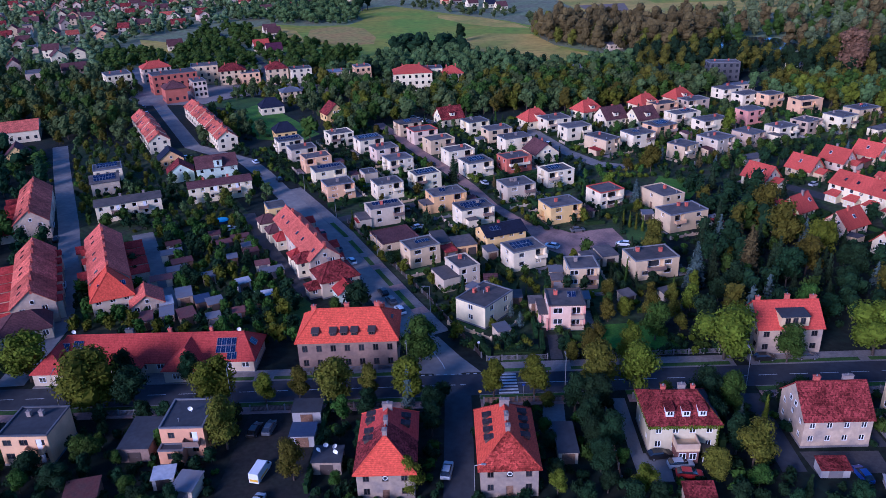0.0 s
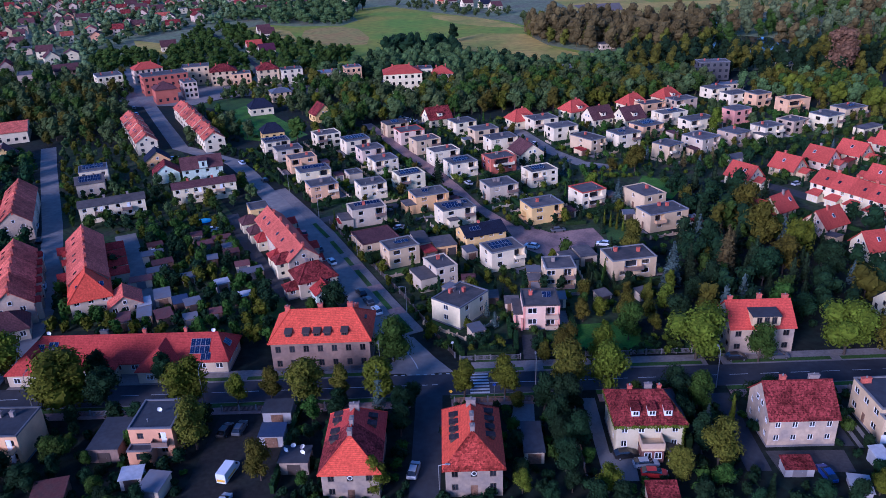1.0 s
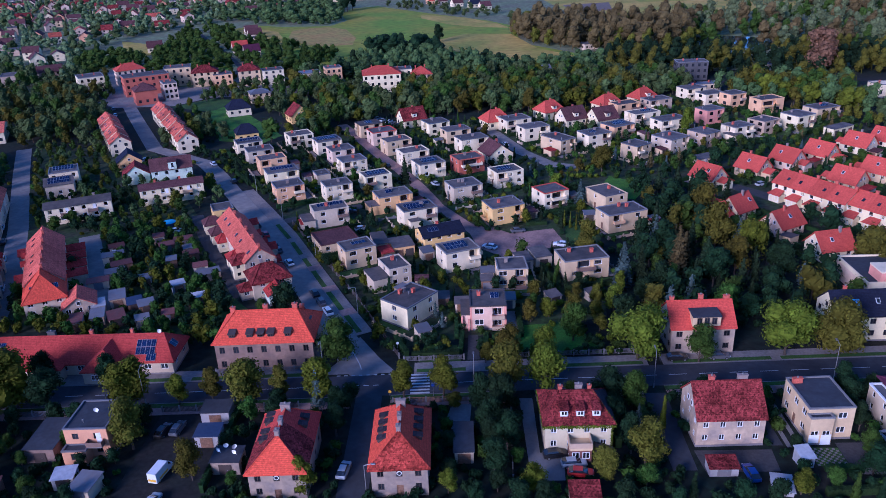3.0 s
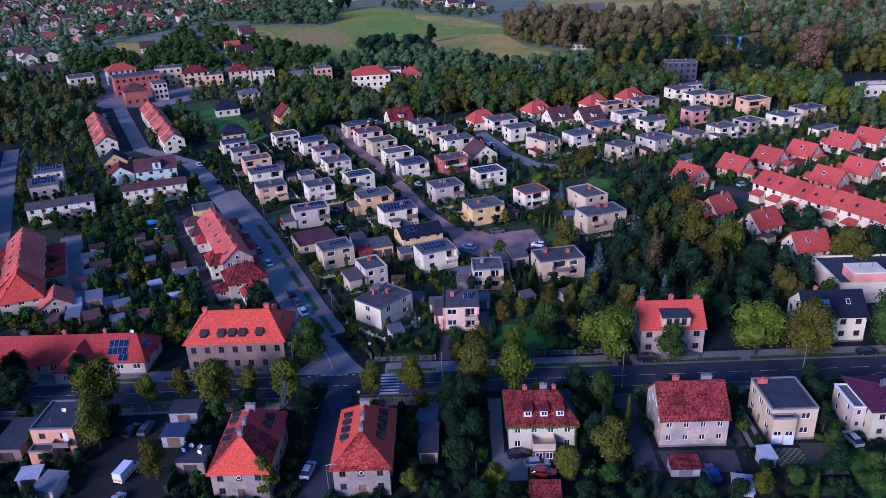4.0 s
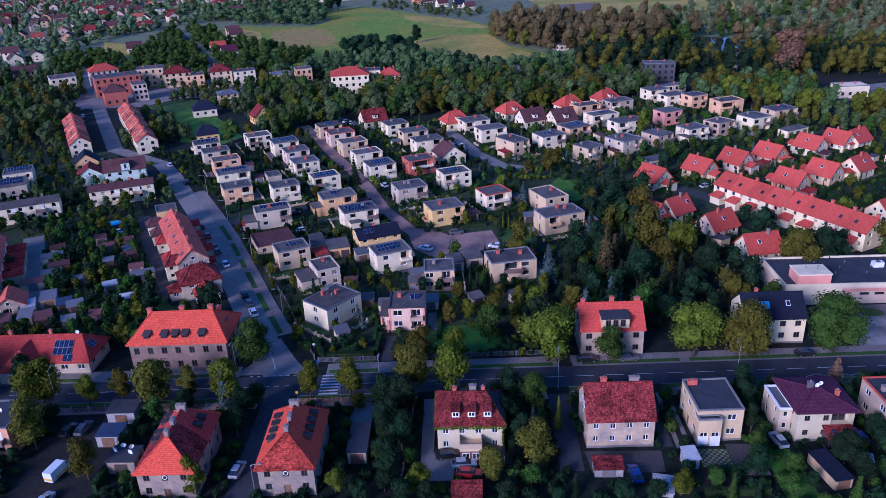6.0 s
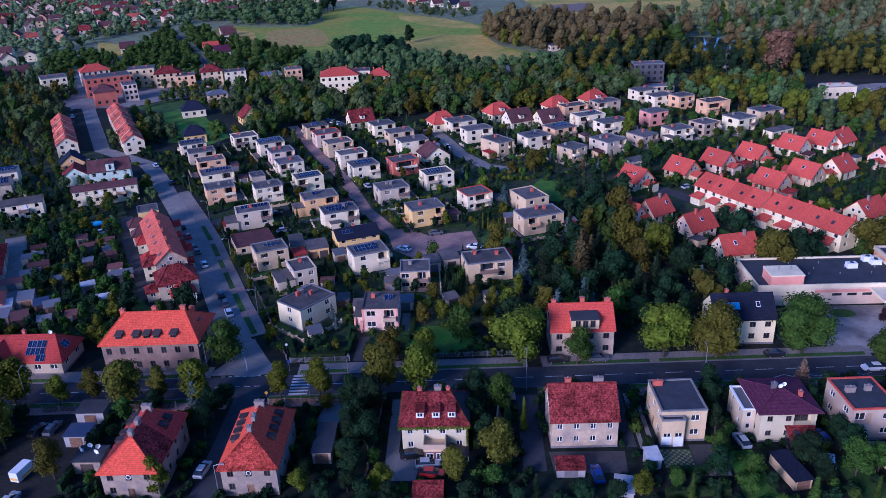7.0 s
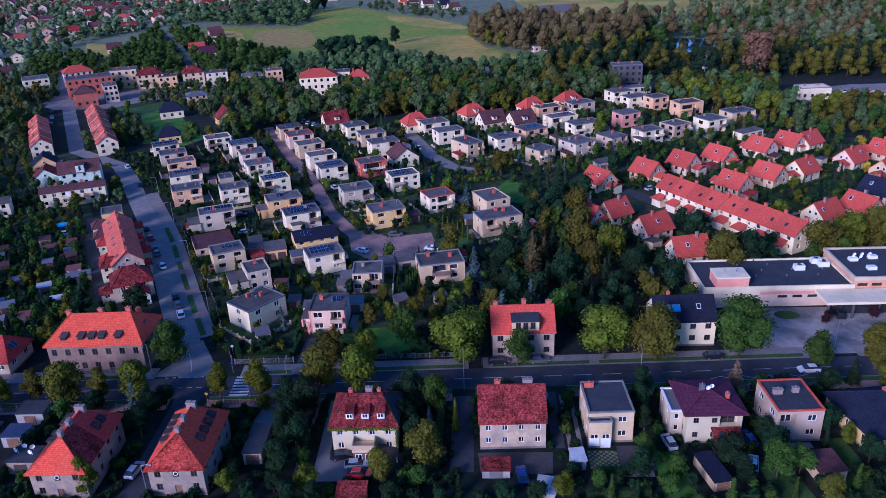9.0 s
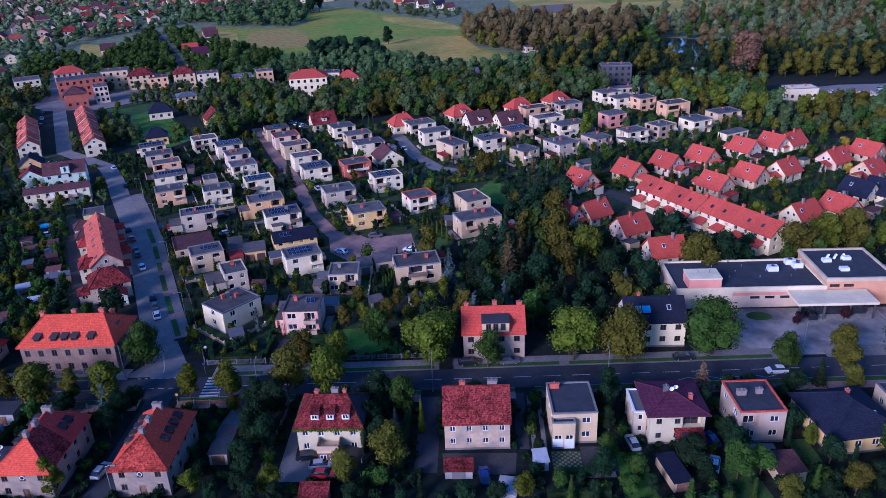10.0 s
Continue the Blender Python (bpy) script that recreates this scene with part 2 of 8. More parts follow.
class Geo:
    """Collects vertices and faces of one mesh."""

    def __init__(self):
        self.v, self.f, self.m = [], [], []

    def add(self, vs, fs, m=0):
        k = len(self.v)
        self.v += [tuple(p) for p in vs]
        self.f += [tuple(i + k for i in f) for f in fs]
        self.m += [m] * len(fs)
        return self

    def box(self, x0, x1, y0, y1, z0, z1, m=0, taper=0.0):
        t = taper
        vs = [(x0, y0, z0), (x1, y0, z0), (x1, y1, z0), (x0, y1, z0), (x0 + t, y0 + t, z1), (x1 - t, y0 + t, z1), (x1 - t, y1 - t, z1), (x0 + t, y1 - t, z1)]
        return self.add(vs, [(3, 2, 1, 0), (4, 5, 6, 7), (0, 1, 5, 4), (1, 2, 6, 5), (2, 3, 7, 6), (3, 0, 4, 7)], m)

    def tube(self, p, q, r0, r1, n=8, m=0):
        p, q = Vector(p), Vector(q)
        side = (q - p).orthogonal().normalized()
        up = (q - p).normalized().cross(side)
        ring = [(math.cos(2 * math.pi * i / n), math.sin(2 * math.pi * i / n)) for i in range(n)]
        vs = [p + (side * c + up * s) * r0 for c, s in ring] + [q + (side * c + up * s) * r1 for c, s in ring]
        fs = [(i, (i + 1) % n, n + (i + 1) % n, n + i) for i in range(n)] + [tuple(range(n - 1, -1, -1)), tuple(range(n, 2 * n))]
        return self.add(vs, fs, m)

    def slab(self, corners, thick, m=0):
        """A sloping slab: corners of its top, counter-clockwise, and its thickness straight down."""
        n = len(corners)
        vs = [tuple(c) for c in corners] + [(c[0], c[1], c[2] - thick) for c in corners]
        fs = [tuple(range(n)), tuple(range(2 * n - 1, n - 1, -1))] + [(i, n + i, n + (i + 1) % n, (i + 1) % n) for i in range(n)]
        return self.add(vs, fs, m)

    def lattice(self, us, zs, hollow, y0, y1, m=0):
        """A flat grid of joined bars between y0 and y1: every cell but the hollow ones is solid."""
        nu, nz = len(us), len(zs)
        base = [(u, y, z) for y in (y0, y1) for z in zs for u in us]

        def idx(i, j, k):
            return k * nu * nz + j * nu + i
        solid = {(i, j) for i in range(nu - 1) for j in range(nz - 1) if not hollow(i, j)}
        fs = []
        for i, j in solid:
            fs.append((idx(i, j, 0), idx(i + 1, j, 0), idx(i + 1, j + 1, 0), idx(i, j + 1, 0)))
            fs.append((idx(i, j + 1, 1), idx(i + 1, j + 1, 1), idx(i + 1, j, 1), idx(i, j, 1)))
            for di, dj, a, b in ((-1, 0, (i, j + 1), (i, j)), (1, 0, (i + 1, j), (i + 1, j + 1)), (0, -1, (i, j), (i + 1, j)), (0, 1, (i + 1, j + 1), (i, j + 1))):
                if (i + di, j + dj) not in solid:
                    fs.append((idx(*a, 0), idx(*a, 1), idx(*b, 1), idx(*b, 0)))
        used = sorted({v for f in fs for v in f})
        to = {v: i for i, v in enumerate(used)}
        return self.add([base[v] for v in used], [tuple(to[v] for v in f) for f in fs], m)

    def mesh(self, name, mats, smooth=False):
        me = bpy.data.meshes.new(name)
        me.from_pydata(self.v, [], self.f)
        for x in (mats if isinstance(mats, (list, tuple)) else [mats]):
            me.materials.append(x)
        me.polygons.foreach_set("material_index", self.m)
        if smooth:
            me.polygons.foreach_set("use_smooth", [True] * len(self.f))
        me.update()
        return me


def part(name, geo, mats, parent, label="", at=None, smooth=False):
    """Links a mesh as one object under a thing or a part."""
    me = geo.mesh(name, mats, smooth) if isinstance(geo, Geo) else geo
    ob = new(name, me)
    ob.parent = parent
    if at is not None:
        ob.matrix_basis = at
    if label:
        tagged(ob, label)
    return ob


def root(name, x, y, rot=0.0, z=0.0, label="", category="", group="", kind=""):
    ob = new(name)
    ob.matrix_basis = pose(x, y, z, 0, 0, rot)
    return tagged(ob, label, category, group, kind)


def once(key, make):
    if key not in CACHE:
        CACHE[key] = make()
    return CACHE[key]


def claim(x, y, rot, hw, hd):
    """Marks a footprint as built on, so that no plant stands there."""
    foot = (x, y, math.cos(radians(rot)), math.sin(radians(rot)), hw, hd)
    r = math.hypot(hw, hd) + 14
    for i in range(int((x - r) // 25), int((x + r) // 25) + 1):
        for j in range(int((y - r) // 25), int((y + r) // 25) + 1):
            FOOT.setdefault((i, j), []).append(foot)


def is_free(x, y, margin):
    for fx, fy, c, s, hw, hd in FOOT.get((int(x // 25), int(y // 25)), ()):
        dx, dy = x - fx, y - fy
        if abs(dx * c + dy * s) < hw + margin and abs(-dx * s + dy * c) < hd + margin:
            return False
    return True


# ---- windows, doors and roof fittings ----
def frame_mesh(w, h, dark):
    def make():
        e = 0.09
        us = [-w / 2, -w / 2 + e, -0.05, 0.05, w / 2 - e, w / 2] if w > 0.9 else [-w / 2, -w / 2 + e, w / 2 - e, w / 2]
        return Geo().lattice(us, [0, e, h - e, h], lambda i, j: j == 1 and i % 2 == 1, -0.02, 0.06).mesh("window_frame", DARKFRAME if dark else WHITEPVC)
    return once(("frame", w, h, dark), make)


def pane_mesh(w, h):
    def make():
        return Geo().box(-w / 2 + 0.05, w / 2 - 0.05, 0.03, 0.05, 0.05, h - 0.05).mesh("pane", GLASS)
    return once(("pane", w, h), make)


def far_window_mesh(w, h):
    def make():
        g, e = Geo(), 0.10
        g.lattice([-w / 2, -w / 2 + e, w / 2 - e, w / 2], [0, e, h - e, h], lambda i, j: i == 1 and j == 1, 0, 0.06)
        k = [n for n, v in enumerate(g.v) if abs(abs(v[0]) - (w / 2 - e)) < 1e-6 and e - 1e-6 <= v[2] <= h - e + 1e-6 and v[1] > 0.03]
        k.sort(key=lambda n: math.atan2(g.v[n][2] - h / 2, g.v[n][0]))
        g.f.append(tuple(k))
        g.m.append(1)
        return g.mesh("window", [WHITEPVC, GLASS])
    return once(("far", w, h), make)


def put_window(parent, m, w, h, far=False, dark=False):
    if far:
        part("window", far_window_mesh(w, h), None, parent, at=m)
    else:
        win = part("window", frame_mesh(w, h, dark), None, parent, at=m)
        part("pane", pane_mesh(w, h), None, win)


def put_door(parent, m, w=1.0, h=2.1, mat=None):
    door = part("door", once(("door", w, h, (mat or WOOD).name), lambda: Geo().box(-w / 2, w / 2, 0, 0.06, 0, h).box(-w / 2 + 0.12, w / 2 - 0.12, -0.02, 0.0, 0.15, 0.9).box(-w / 2 + 0.12, w / 2 - 0.12, -0.02, 0.0, 1.05, h - 0.15).mesh("door", mat or WOOD)), None, parent, at=m)
    if (parent.matrix_basis.translation.y if parent.parent is None else 999) > 150:
        return
    part("door_handle", once("handle", lambda: Geo().box(0.36, 0.40, -0.09, 0.0, 0.98, 1.10).mesh("door_handle", STEEL)), None, door)


def chimney(parent, x, y, z, w=0.6, d=0.6, h=1.3, mat=None):
    g = Geo().box(x - w / 2, x + w / 2, y - d / 2, y + d / 2, z - 0.9, z + h).box(x - w / 2 - 0.08, x + w / 2 + 0.08, y - d / 2 - 0.08, y + d / 2 + 0.08, z + h + 0.003, z + h + 0.12)
    c = part("chimney", g, mat or CHIMNEY, parent)
    if parent.matrix_basis.translation.y > 150:
        return
    part("chimney_pot", Geo().tube((x, y, z + h + 0.12), (x, y, z + h + 0.45), 0.13, 0.11, 8), CONCRETE, c)


def vent_pipe(parent, x, y, z, h=0.6):
    part("vent_pipe", Geo().tube((x, y, z), (x, y, z + h), 0.08, 0.08, 6).tube((x, y, z + h + 0.03), (x, y, z + h + 0.14), 0.17, 0.05, 6), STEEL, parent)


def dish(parent, x, y, z):
    g = Geo().tube((x, y, z), (x, y, z + 0.9), 0.03, 0.03, 6)
    n = 12
    ring = [(0.45 * math.cos(2 * math.pi * i / n), 0.45 * math.sin(2 * math.pi * i / n)) for i in range(n)]
    vs = [(x, y - 0.12, z + 0.9)] + [(x + a * 0.5, y - 0.2 + a * 0.1, z + 0.9 + b * 0.5) for a, b in ring] + [(x + a, y - 0.38 + a * 0.1, z + 0.9 + b) for a, b in ring]
    fs = [(0, 1 + (i + 1) % n, 1 + i) for i in range(n)] + [(1 + i, 1 + (i + 1) % n, 1 + n + (i + 1) % n, 1 + n + i) for i in range(n)]
    part("satellite_dish", g.add(vs, fs), WHITEPVC, parent)


def solar(parent, x, y, z, nx, ny, tilt=12.0, rot=0.0, pw=1.0, ph=1.65, mat=None):
    """Rows of solar panels, each a part."""
    me = once(("solar", pw, ph, (mat or SOLAR).name), lambda: Geo().box(-pw / 2 + 0.02, pw / 2 - 0.02, -ph / 2 + 0.02, ph / 2 - 0.02, 0.0, 0.05).box(-pw / 2 + 0.06, -0.01, -ph / 2 + 0.06, ph / 2 - 0.06, 0.05, 0.056, 1).box(0.01, pw / 2 - 0.06, -ph / 2 + 0.06, ph / 2 - 0.06, 0.05, 0.056, 1).mesh("solar_panel", [STEEL, mat or SOLAR]))
    base = pose(x, y, z, 0, 0, rot) @ pose(0, 0, 0, tilt)
    for i in range(nx):
        for j in range(ny):
            part("solar_panel", me, None, parent, at=base @ pose((i - (nx - 1) / 2) * pw, (j - (ny - 1) / 2) * ph * 1.02, 0.12))


# ---- houses ----
def wall_panel(g, p0, u, out, z0, z1, width, holes, depth=0.16, m=0, top=None):
    """One wall face with real openings; top: extra height in the middle of a gable."""
    us = sorted({0.0, width, *[a for h in holes for a in (h[0], h[1])]})
    zs = sorted({z0, z1, *[a for h in holes for a in (h[2], h[3])]})

    def at(a, z, d=0.0):
        return (p0[0] + u[0] * a - out[0] * d, p0[1] + u[1] * a - out[1] * d, z)
    for i in range(len(us) - 1):
        for j in range(len(zs) - 1):
            cu, cz = (us[i] + us[i + 1]) / 2, (zs[j] + zs[j + 1]) / 2
            if not any(h[0] < cu < h[1] and h[2] < cz < h[3] for h in holes):
                g.add([at(us[i], zs[j]), at(us[i + 1], zs[j]), at(us[i + 1], zs[j + 1]), at(us[i], zs[j + 1])], [(0, 1, 2, 3)], m)
    for a, b, c, d in holes:
        deep = 1.25 if b - a > 2.3 and d - c > 1.9 else depth
        for q in (((a, c), (b, c)), ((b, c), (b, d)), ((b, d), (a, d)), ((a, d), (a, c))):
            g.add([at(*q[0]), at(*q[0], deep), at(*q[1], deep), at(*q[1])], [(0, 1, 2, 3)], m)
        g.add([at(a, c, deep), at(b, c, deep), at(b, d, deep), at(a, d, deep)], [(0, 1, 2, 3)], m)
    if top:
        g.add([at(0, z1), at(width, z1), at(width / 2, z1 + top)], [(0, 1, 2)], m)


SIDES = {"front": ((-1, -1), (1, 0), (0, -1), 0), "right": ((1, -1), (0, 1), (1, 0), 90), "back": ((1, 1), (-1, 0), (0, 1), 180), "left": ((-1, 1), (0, -1), (-1, 0), 270)}


def house(x, y, rot, w, d, h, wall, roof=None, kind="flat", rise=3.0, storeys=2, wins=(3, 2, 2, 2), label="", name="house", category="house", group="",
          size=(1.25, 1.3), far=None, dark=False, door="front", overhang=0.35, ridge=None, axis="x", base=0.45, rim=None, chimneys=(), vents=0, panels=(), dishes=(),
          balcony=(), attic=0, plinth=True, dormers=(), skylights=(), ends=(True, True), z0=0.0, parent=None, loggia=()):
    """A house with openings cut into its walls. kind: flat, gable or hip; axis: the way that the ridge runs; wins: windows a storey on front, right, back, left."""
    far = y > 170 if far is None else (far or y > 185)
    if parent is None:
        top = root(name, x, y, rot, z0, label, category, group)
        claim(x, y, rot, w / 2, d / 2)
    else:
        top = new(name)
        top.parent = parent
        top.matrix_basis = pose(x, y, z0, 0, 0, rot)
    hw, hd = w / 2, d / 2
    g = Geo()
    fh = (h - base) / storeys
    openings = []
    for k, (side, (corner, u, out, turn)) in enumerate(SIDES.items()):
        length = w if k % 2 == 0 else d
        p0 = (corner[0] * hw, corner[1] * hd)
        holes, n = [], wins[k]
        ww, wh = size[0], min(size[1], fh - 1.15)
        for s in range(storeys):
            for i in range(n):
                c = length * (i + 0.5) / n + (0.0 if n > 1 else 0.0)
                if side == door and s == 0 and i == n // 2:
                    holes.append((c - 0.55, c + 0.55, 0.12, 2.25))
                    openings.append(("door", p0, u, out, turn, c, 0.12, 1.1, 2.13))
                    continue
                sill = base + s * fh + 0.85
                if any(q[0] == side and q[2] == s and abs(q[1] - c) < q[3] / 2 + ww / 2 + 0.1 for q in loggia):
                    continue
                if length / n > ww + 0.3:
                    holes.append((c - ww / 2, c + ww / 2, sill, sill + wh))
                    openings.append(("window", p0, u, out, turn, c, sill, ww, wh))
        for q in loggia:
            if q[0] == side:
                holes.append((q[1] - q[3] / 2, q[1] + q[3] / 2, base + q[2] * fh + 0.05, base + q[2] * fh + 2.3))
                openings.append(("loggia", p0, u, out, turn, q[1], base + q[2] * fh + 0.06, q[3], 2.1))
        gable = rise if kind == "gable" and ((axis == "x" and k % 2 == 1) or (axis == "y" and k % 2 == 0)) else None
        wall_panel(g, p0, u, out, 0.0, h, length, holes, top=gable)
        if gable and attic:
            for i in range(attic):
                c = length / 2 + (i - (attic - 1) / 2) * 1.9
                openings.append(("attic", p0, u, out, turn, c, h + 0.35, 0.9, 1.0))
    part("wall", g, wall, top)
    tiny = Geo() if y > 290 else None
    for what, p0, u, out, turn, c, z, ow, oh in openings:
        if tiny and what == "window":
            m = pose(p0[0] + u[0] * c, p0[1] + u[1] * c, z, 0, 0, turn)
            k = len(tiny.v)
            tiny.v += [tuple(m @ Vector(q)) for q in ((-ow / 2, -0.03, 0), (ow / 2, -0.03, 0), (ow / 2, -0.03, oh), (-ow / 2, -0.03, oh))]
            tiny.f.append((k, k + 1, k + 2, k + 3))
            tiny.m.append(0)
            continue
        inset = 0.10 if what != "attic" else -0.09
        m = pose(p0[0] + u[0] * c - out[0] * inset, p0[1] + u[1] * c - out[1] * inset, z, 0, 0, turn)
        if what == "loggia":
            m = pose(p0[0] + u[0] * c - out[0] * 1.16, p0[1] + u[1] * c - out[1] * 1.16, z, 0, 0, turn)
            put_window(top, m, round(ow * 0.7, 2), oh, far, dark)
        elif what == "door":
            put_door(top, m, ow, oh)
        else:
            put_window(top, m, ow, oh, far, dark)
    if tiny and tiny.v:
        tagged(part("glazing", tiny, GLASS, top), kind="stuff")
    if plinth and door != "front" and not far:
        q = Geo()
        e = 0.05
        q.box(-hw - e, hw + e, -hd - e, -hd - 0.004, -0.1, base - 0.05).box(-hw - e, hw + e, hd + 0.004, hd + e, -0.1, base - 0.05).box(-hw - e, -hw - 0.004, -hd, hd, -0.1, base - 0.05).box(hw + 0.004, hw + e, -hd, hd, -0.1, base - 0.05)
        part("plinth", q, PLINTH, top)
    o = overhang
    roof = roof or FELT
    if kind == "flat":
        part("roof", Geo().box(-hw + 0.15, hw - 0.15, -hd + 0.15, hd - 0.15, h - 0.1, h + 0.05), roof, top)
        r = Geo()
        t, up = 0.24, h + 0.28
        r.box(-hw - 0.08, hw + 0.08, -hd - 0.08, -hd + t, h + 0.003, up).box(-hw - 0.08, hw + 0.08, hd - t, hd + 0.08, h + 0.003, up)
        r.box(-hw - 0.08, -hw + t, -hd + t, hd - t, h + 0.003, up).box(hw - t, hw + 0.08, -hd + t, hd - t, h + 0.003, up)
        part("parapet", r, rim or METALSHEET, top)
        topz = h + 0.05
    elif kind == "gable":
        g = Geo()
        ew, ed = (hw, hd) if axis == "x" else (hd, hw)
        k = rise / ed
        ox0, ox1 = (o if ends[0] else 0.0), (o if ends[1] else 0.0)
        lift = 0.16
        sl = [[(-ew - ox0, -ed - o, h - k * o + lift), (ew + ox1, -ed - o, h - k * o + lift), (ew + ox1, 0, h + rise + lift), (-ew - ox0, 0, h + rise + lift)],
              [(ew + ox1, ed + o, h - k * o + lift), (-ew - ox0, ed + o, h - k * o + lift), (-ew - ox0, 0, h + rise + lift), (ew + ox1, 0, h + rise + lift)]]
        turn = (lambda p: p) if axis == "x" else (lambda p: (-p[1], p[0], p[2]))
        for s in sl:
            g.slab([turn(p) for p in s], 0.17)
        rf = part("roof", g, roof, top)
        if y > 440:
            return top
        a, b = turn((-ew - ox0, 0, h + rise + lift + 0.02)), turn((ew + ox1, 0, h + rise + lift + 0.02))
        part("ridge_cap", Geo().tube(a, b, 0.13, 0.13, 6), roof, rf)
        topz = h + rise
    else:
        g = Geo()
        ew, ed = (hw + o, hd + o) if axis == "x" else (hd + o, hw + o)
        rl = max(0.05, ew - ed) if ridge is None else ridge
        turn = (lambda p: p) if axis == "x" else (lambda p: (-p[1], p[0], p[2]))
        e = [(-ew, -ed, h), (ew, -ed, h), (ew, ed, h), (-ew, ed, h)]
        r0, r1 = (-rl, 0, h + rise), (rl, 0, h + rise)
        low = [(a, b, c - 0.18) for a, b, c in e]
        vs = [turn(p) for p in e + [r0, r1] + low]
        g.add(vs, [(0, 1, 5, 4), (1, 2, 5), (2, 3, 4, 5), (3, 0, 4), (9, 8, 7, 6), (0, 6, 7, 1), (1, 7, 8, 2), (2, 8, 9, 3), (3, 9, 6, 0)])
        rf = part("roof", g, roof, top)
        c = Geo()
        for a, b in ((r0, r1), (e[0], r0), (e[3], r0), (e[1], r1), (e[2], r1)):
            if (Vector(a) - Vector(b)).length > 0.3:
                c.tube(Vector(turn(a)) + Vector((0, 0, 0.02)), Vector(turn(b)) + Vector((0, 0, 0.02)), 0.11, 0.11, 5)
        part("ridge_cap", c, roof, rf)
        topz = h + rise
    for c in chimneys:
        chimney(top, c[0], c[1], c[2] if len(c) > 2 else topz, *(c[3:5] if len(c) > 4 else (0.6, 0.6)), 1.0, c[5] if len(c) > 5 else None)
    for i in range(vents):
        vent_pipe(top, rnd.uniform(-hw + 1, hw - 1), rnd.uniform(-hd + 1, hd - 1), topz)
    for p in panels:
        solar(top, p[0], p[1], (p[5] if len(p) > 5 else topz) + 0.25, p[2], p[3], p[4] if len(p) > 4 else 12.0, p[6] if len(p) > 6 else 0.0)
    for p in dishes:
        dish(top, p[0], p[1], p[2] if len(p) > 2 else topz)
    for side, c, s, bw, mat in balcony:
        corner, u, out, turn = SIDES[side]
        p0 = (corner[0] * hw, corner[1] * hd)
        m = pose(p0[0] + u[0] * c, p0[1] + u[1] * c, base + s * fh, 0, 0, turn)
        b = part("balcony", Geo().box(-bw / 2, bw / 2, -1.25, -0.004, -0.16, 0.0), CONCRETE, top, at=m)
        part("balcony_front", Geo().box(-bw / 2, bw / 2, -1.29, -1.20, 0.004, 0.95).box(-bw / 2, -bw / 2 + 0.08, -1.19, -0.01, 0.004, 0.95).box(bw / 2 - 0.08, bw / 2, -1.19, -0.01, 0.004, 0.95), mat, b)
        put_door(top, m @ pose(bw * 0.18, -0.005, 0.02), 0.9, 2.1, WHITEPVC)
    for dx, dy, dz, dw, dh, dd, turn, dmat, lid in dormers:
        m = pose(dx, dy, dz, 0, 0, turn)
        dm = part("dormer", Geo().box(-dw / 2, dw / 2, -dd / 2, dd / 2, 0, dh), dmat, top, at=m)
        part("dormer_roof", Geo().slab([(-dw / 2 - 0.15, -dd / 2 - 0.25, dh + 0.1), (dw / 2 + 0.15, -dd / 2 - 0.25, dh + 0.1), (dw / 2 + 0.15, dd / 2 + 0.3, dh + 0.45), (-dw / 2 - 0.15, dd / 2 + 0.3, dh + 0.45)], 0.1), lid or roof, dm)
        n = max(1, int(dw / 1.5))
        for i in range(n):
            fw = min(1.0, dw - 0.2)
            put_window(dm, pose((i - (n - 1) / 2) * 1.5, -dd / 2 - 0.09, dh * 0.2), round(fw, 2), round(dh * 0.72, 2), far, dark)
    for sx, sy, sz, pitch, turn in skylights:
        win = part("skylight", once("skylight", lambda: Geo().box(-0.42, 0.42, -0.6, 0.6, 0.02, 0.12).mesh("skylight", WHITEPVC)), None, top, at=pose(sx, sy, sz, 0, 0, turn) @ pose(0, 0, 0, pitch))
        part("pane", once("skypane", lambda: Geo().box(-0.34, 0.34, -0.52, 0.52, 0.121, 0.14).mesh("pane", GLASS)), None, win)
    return top


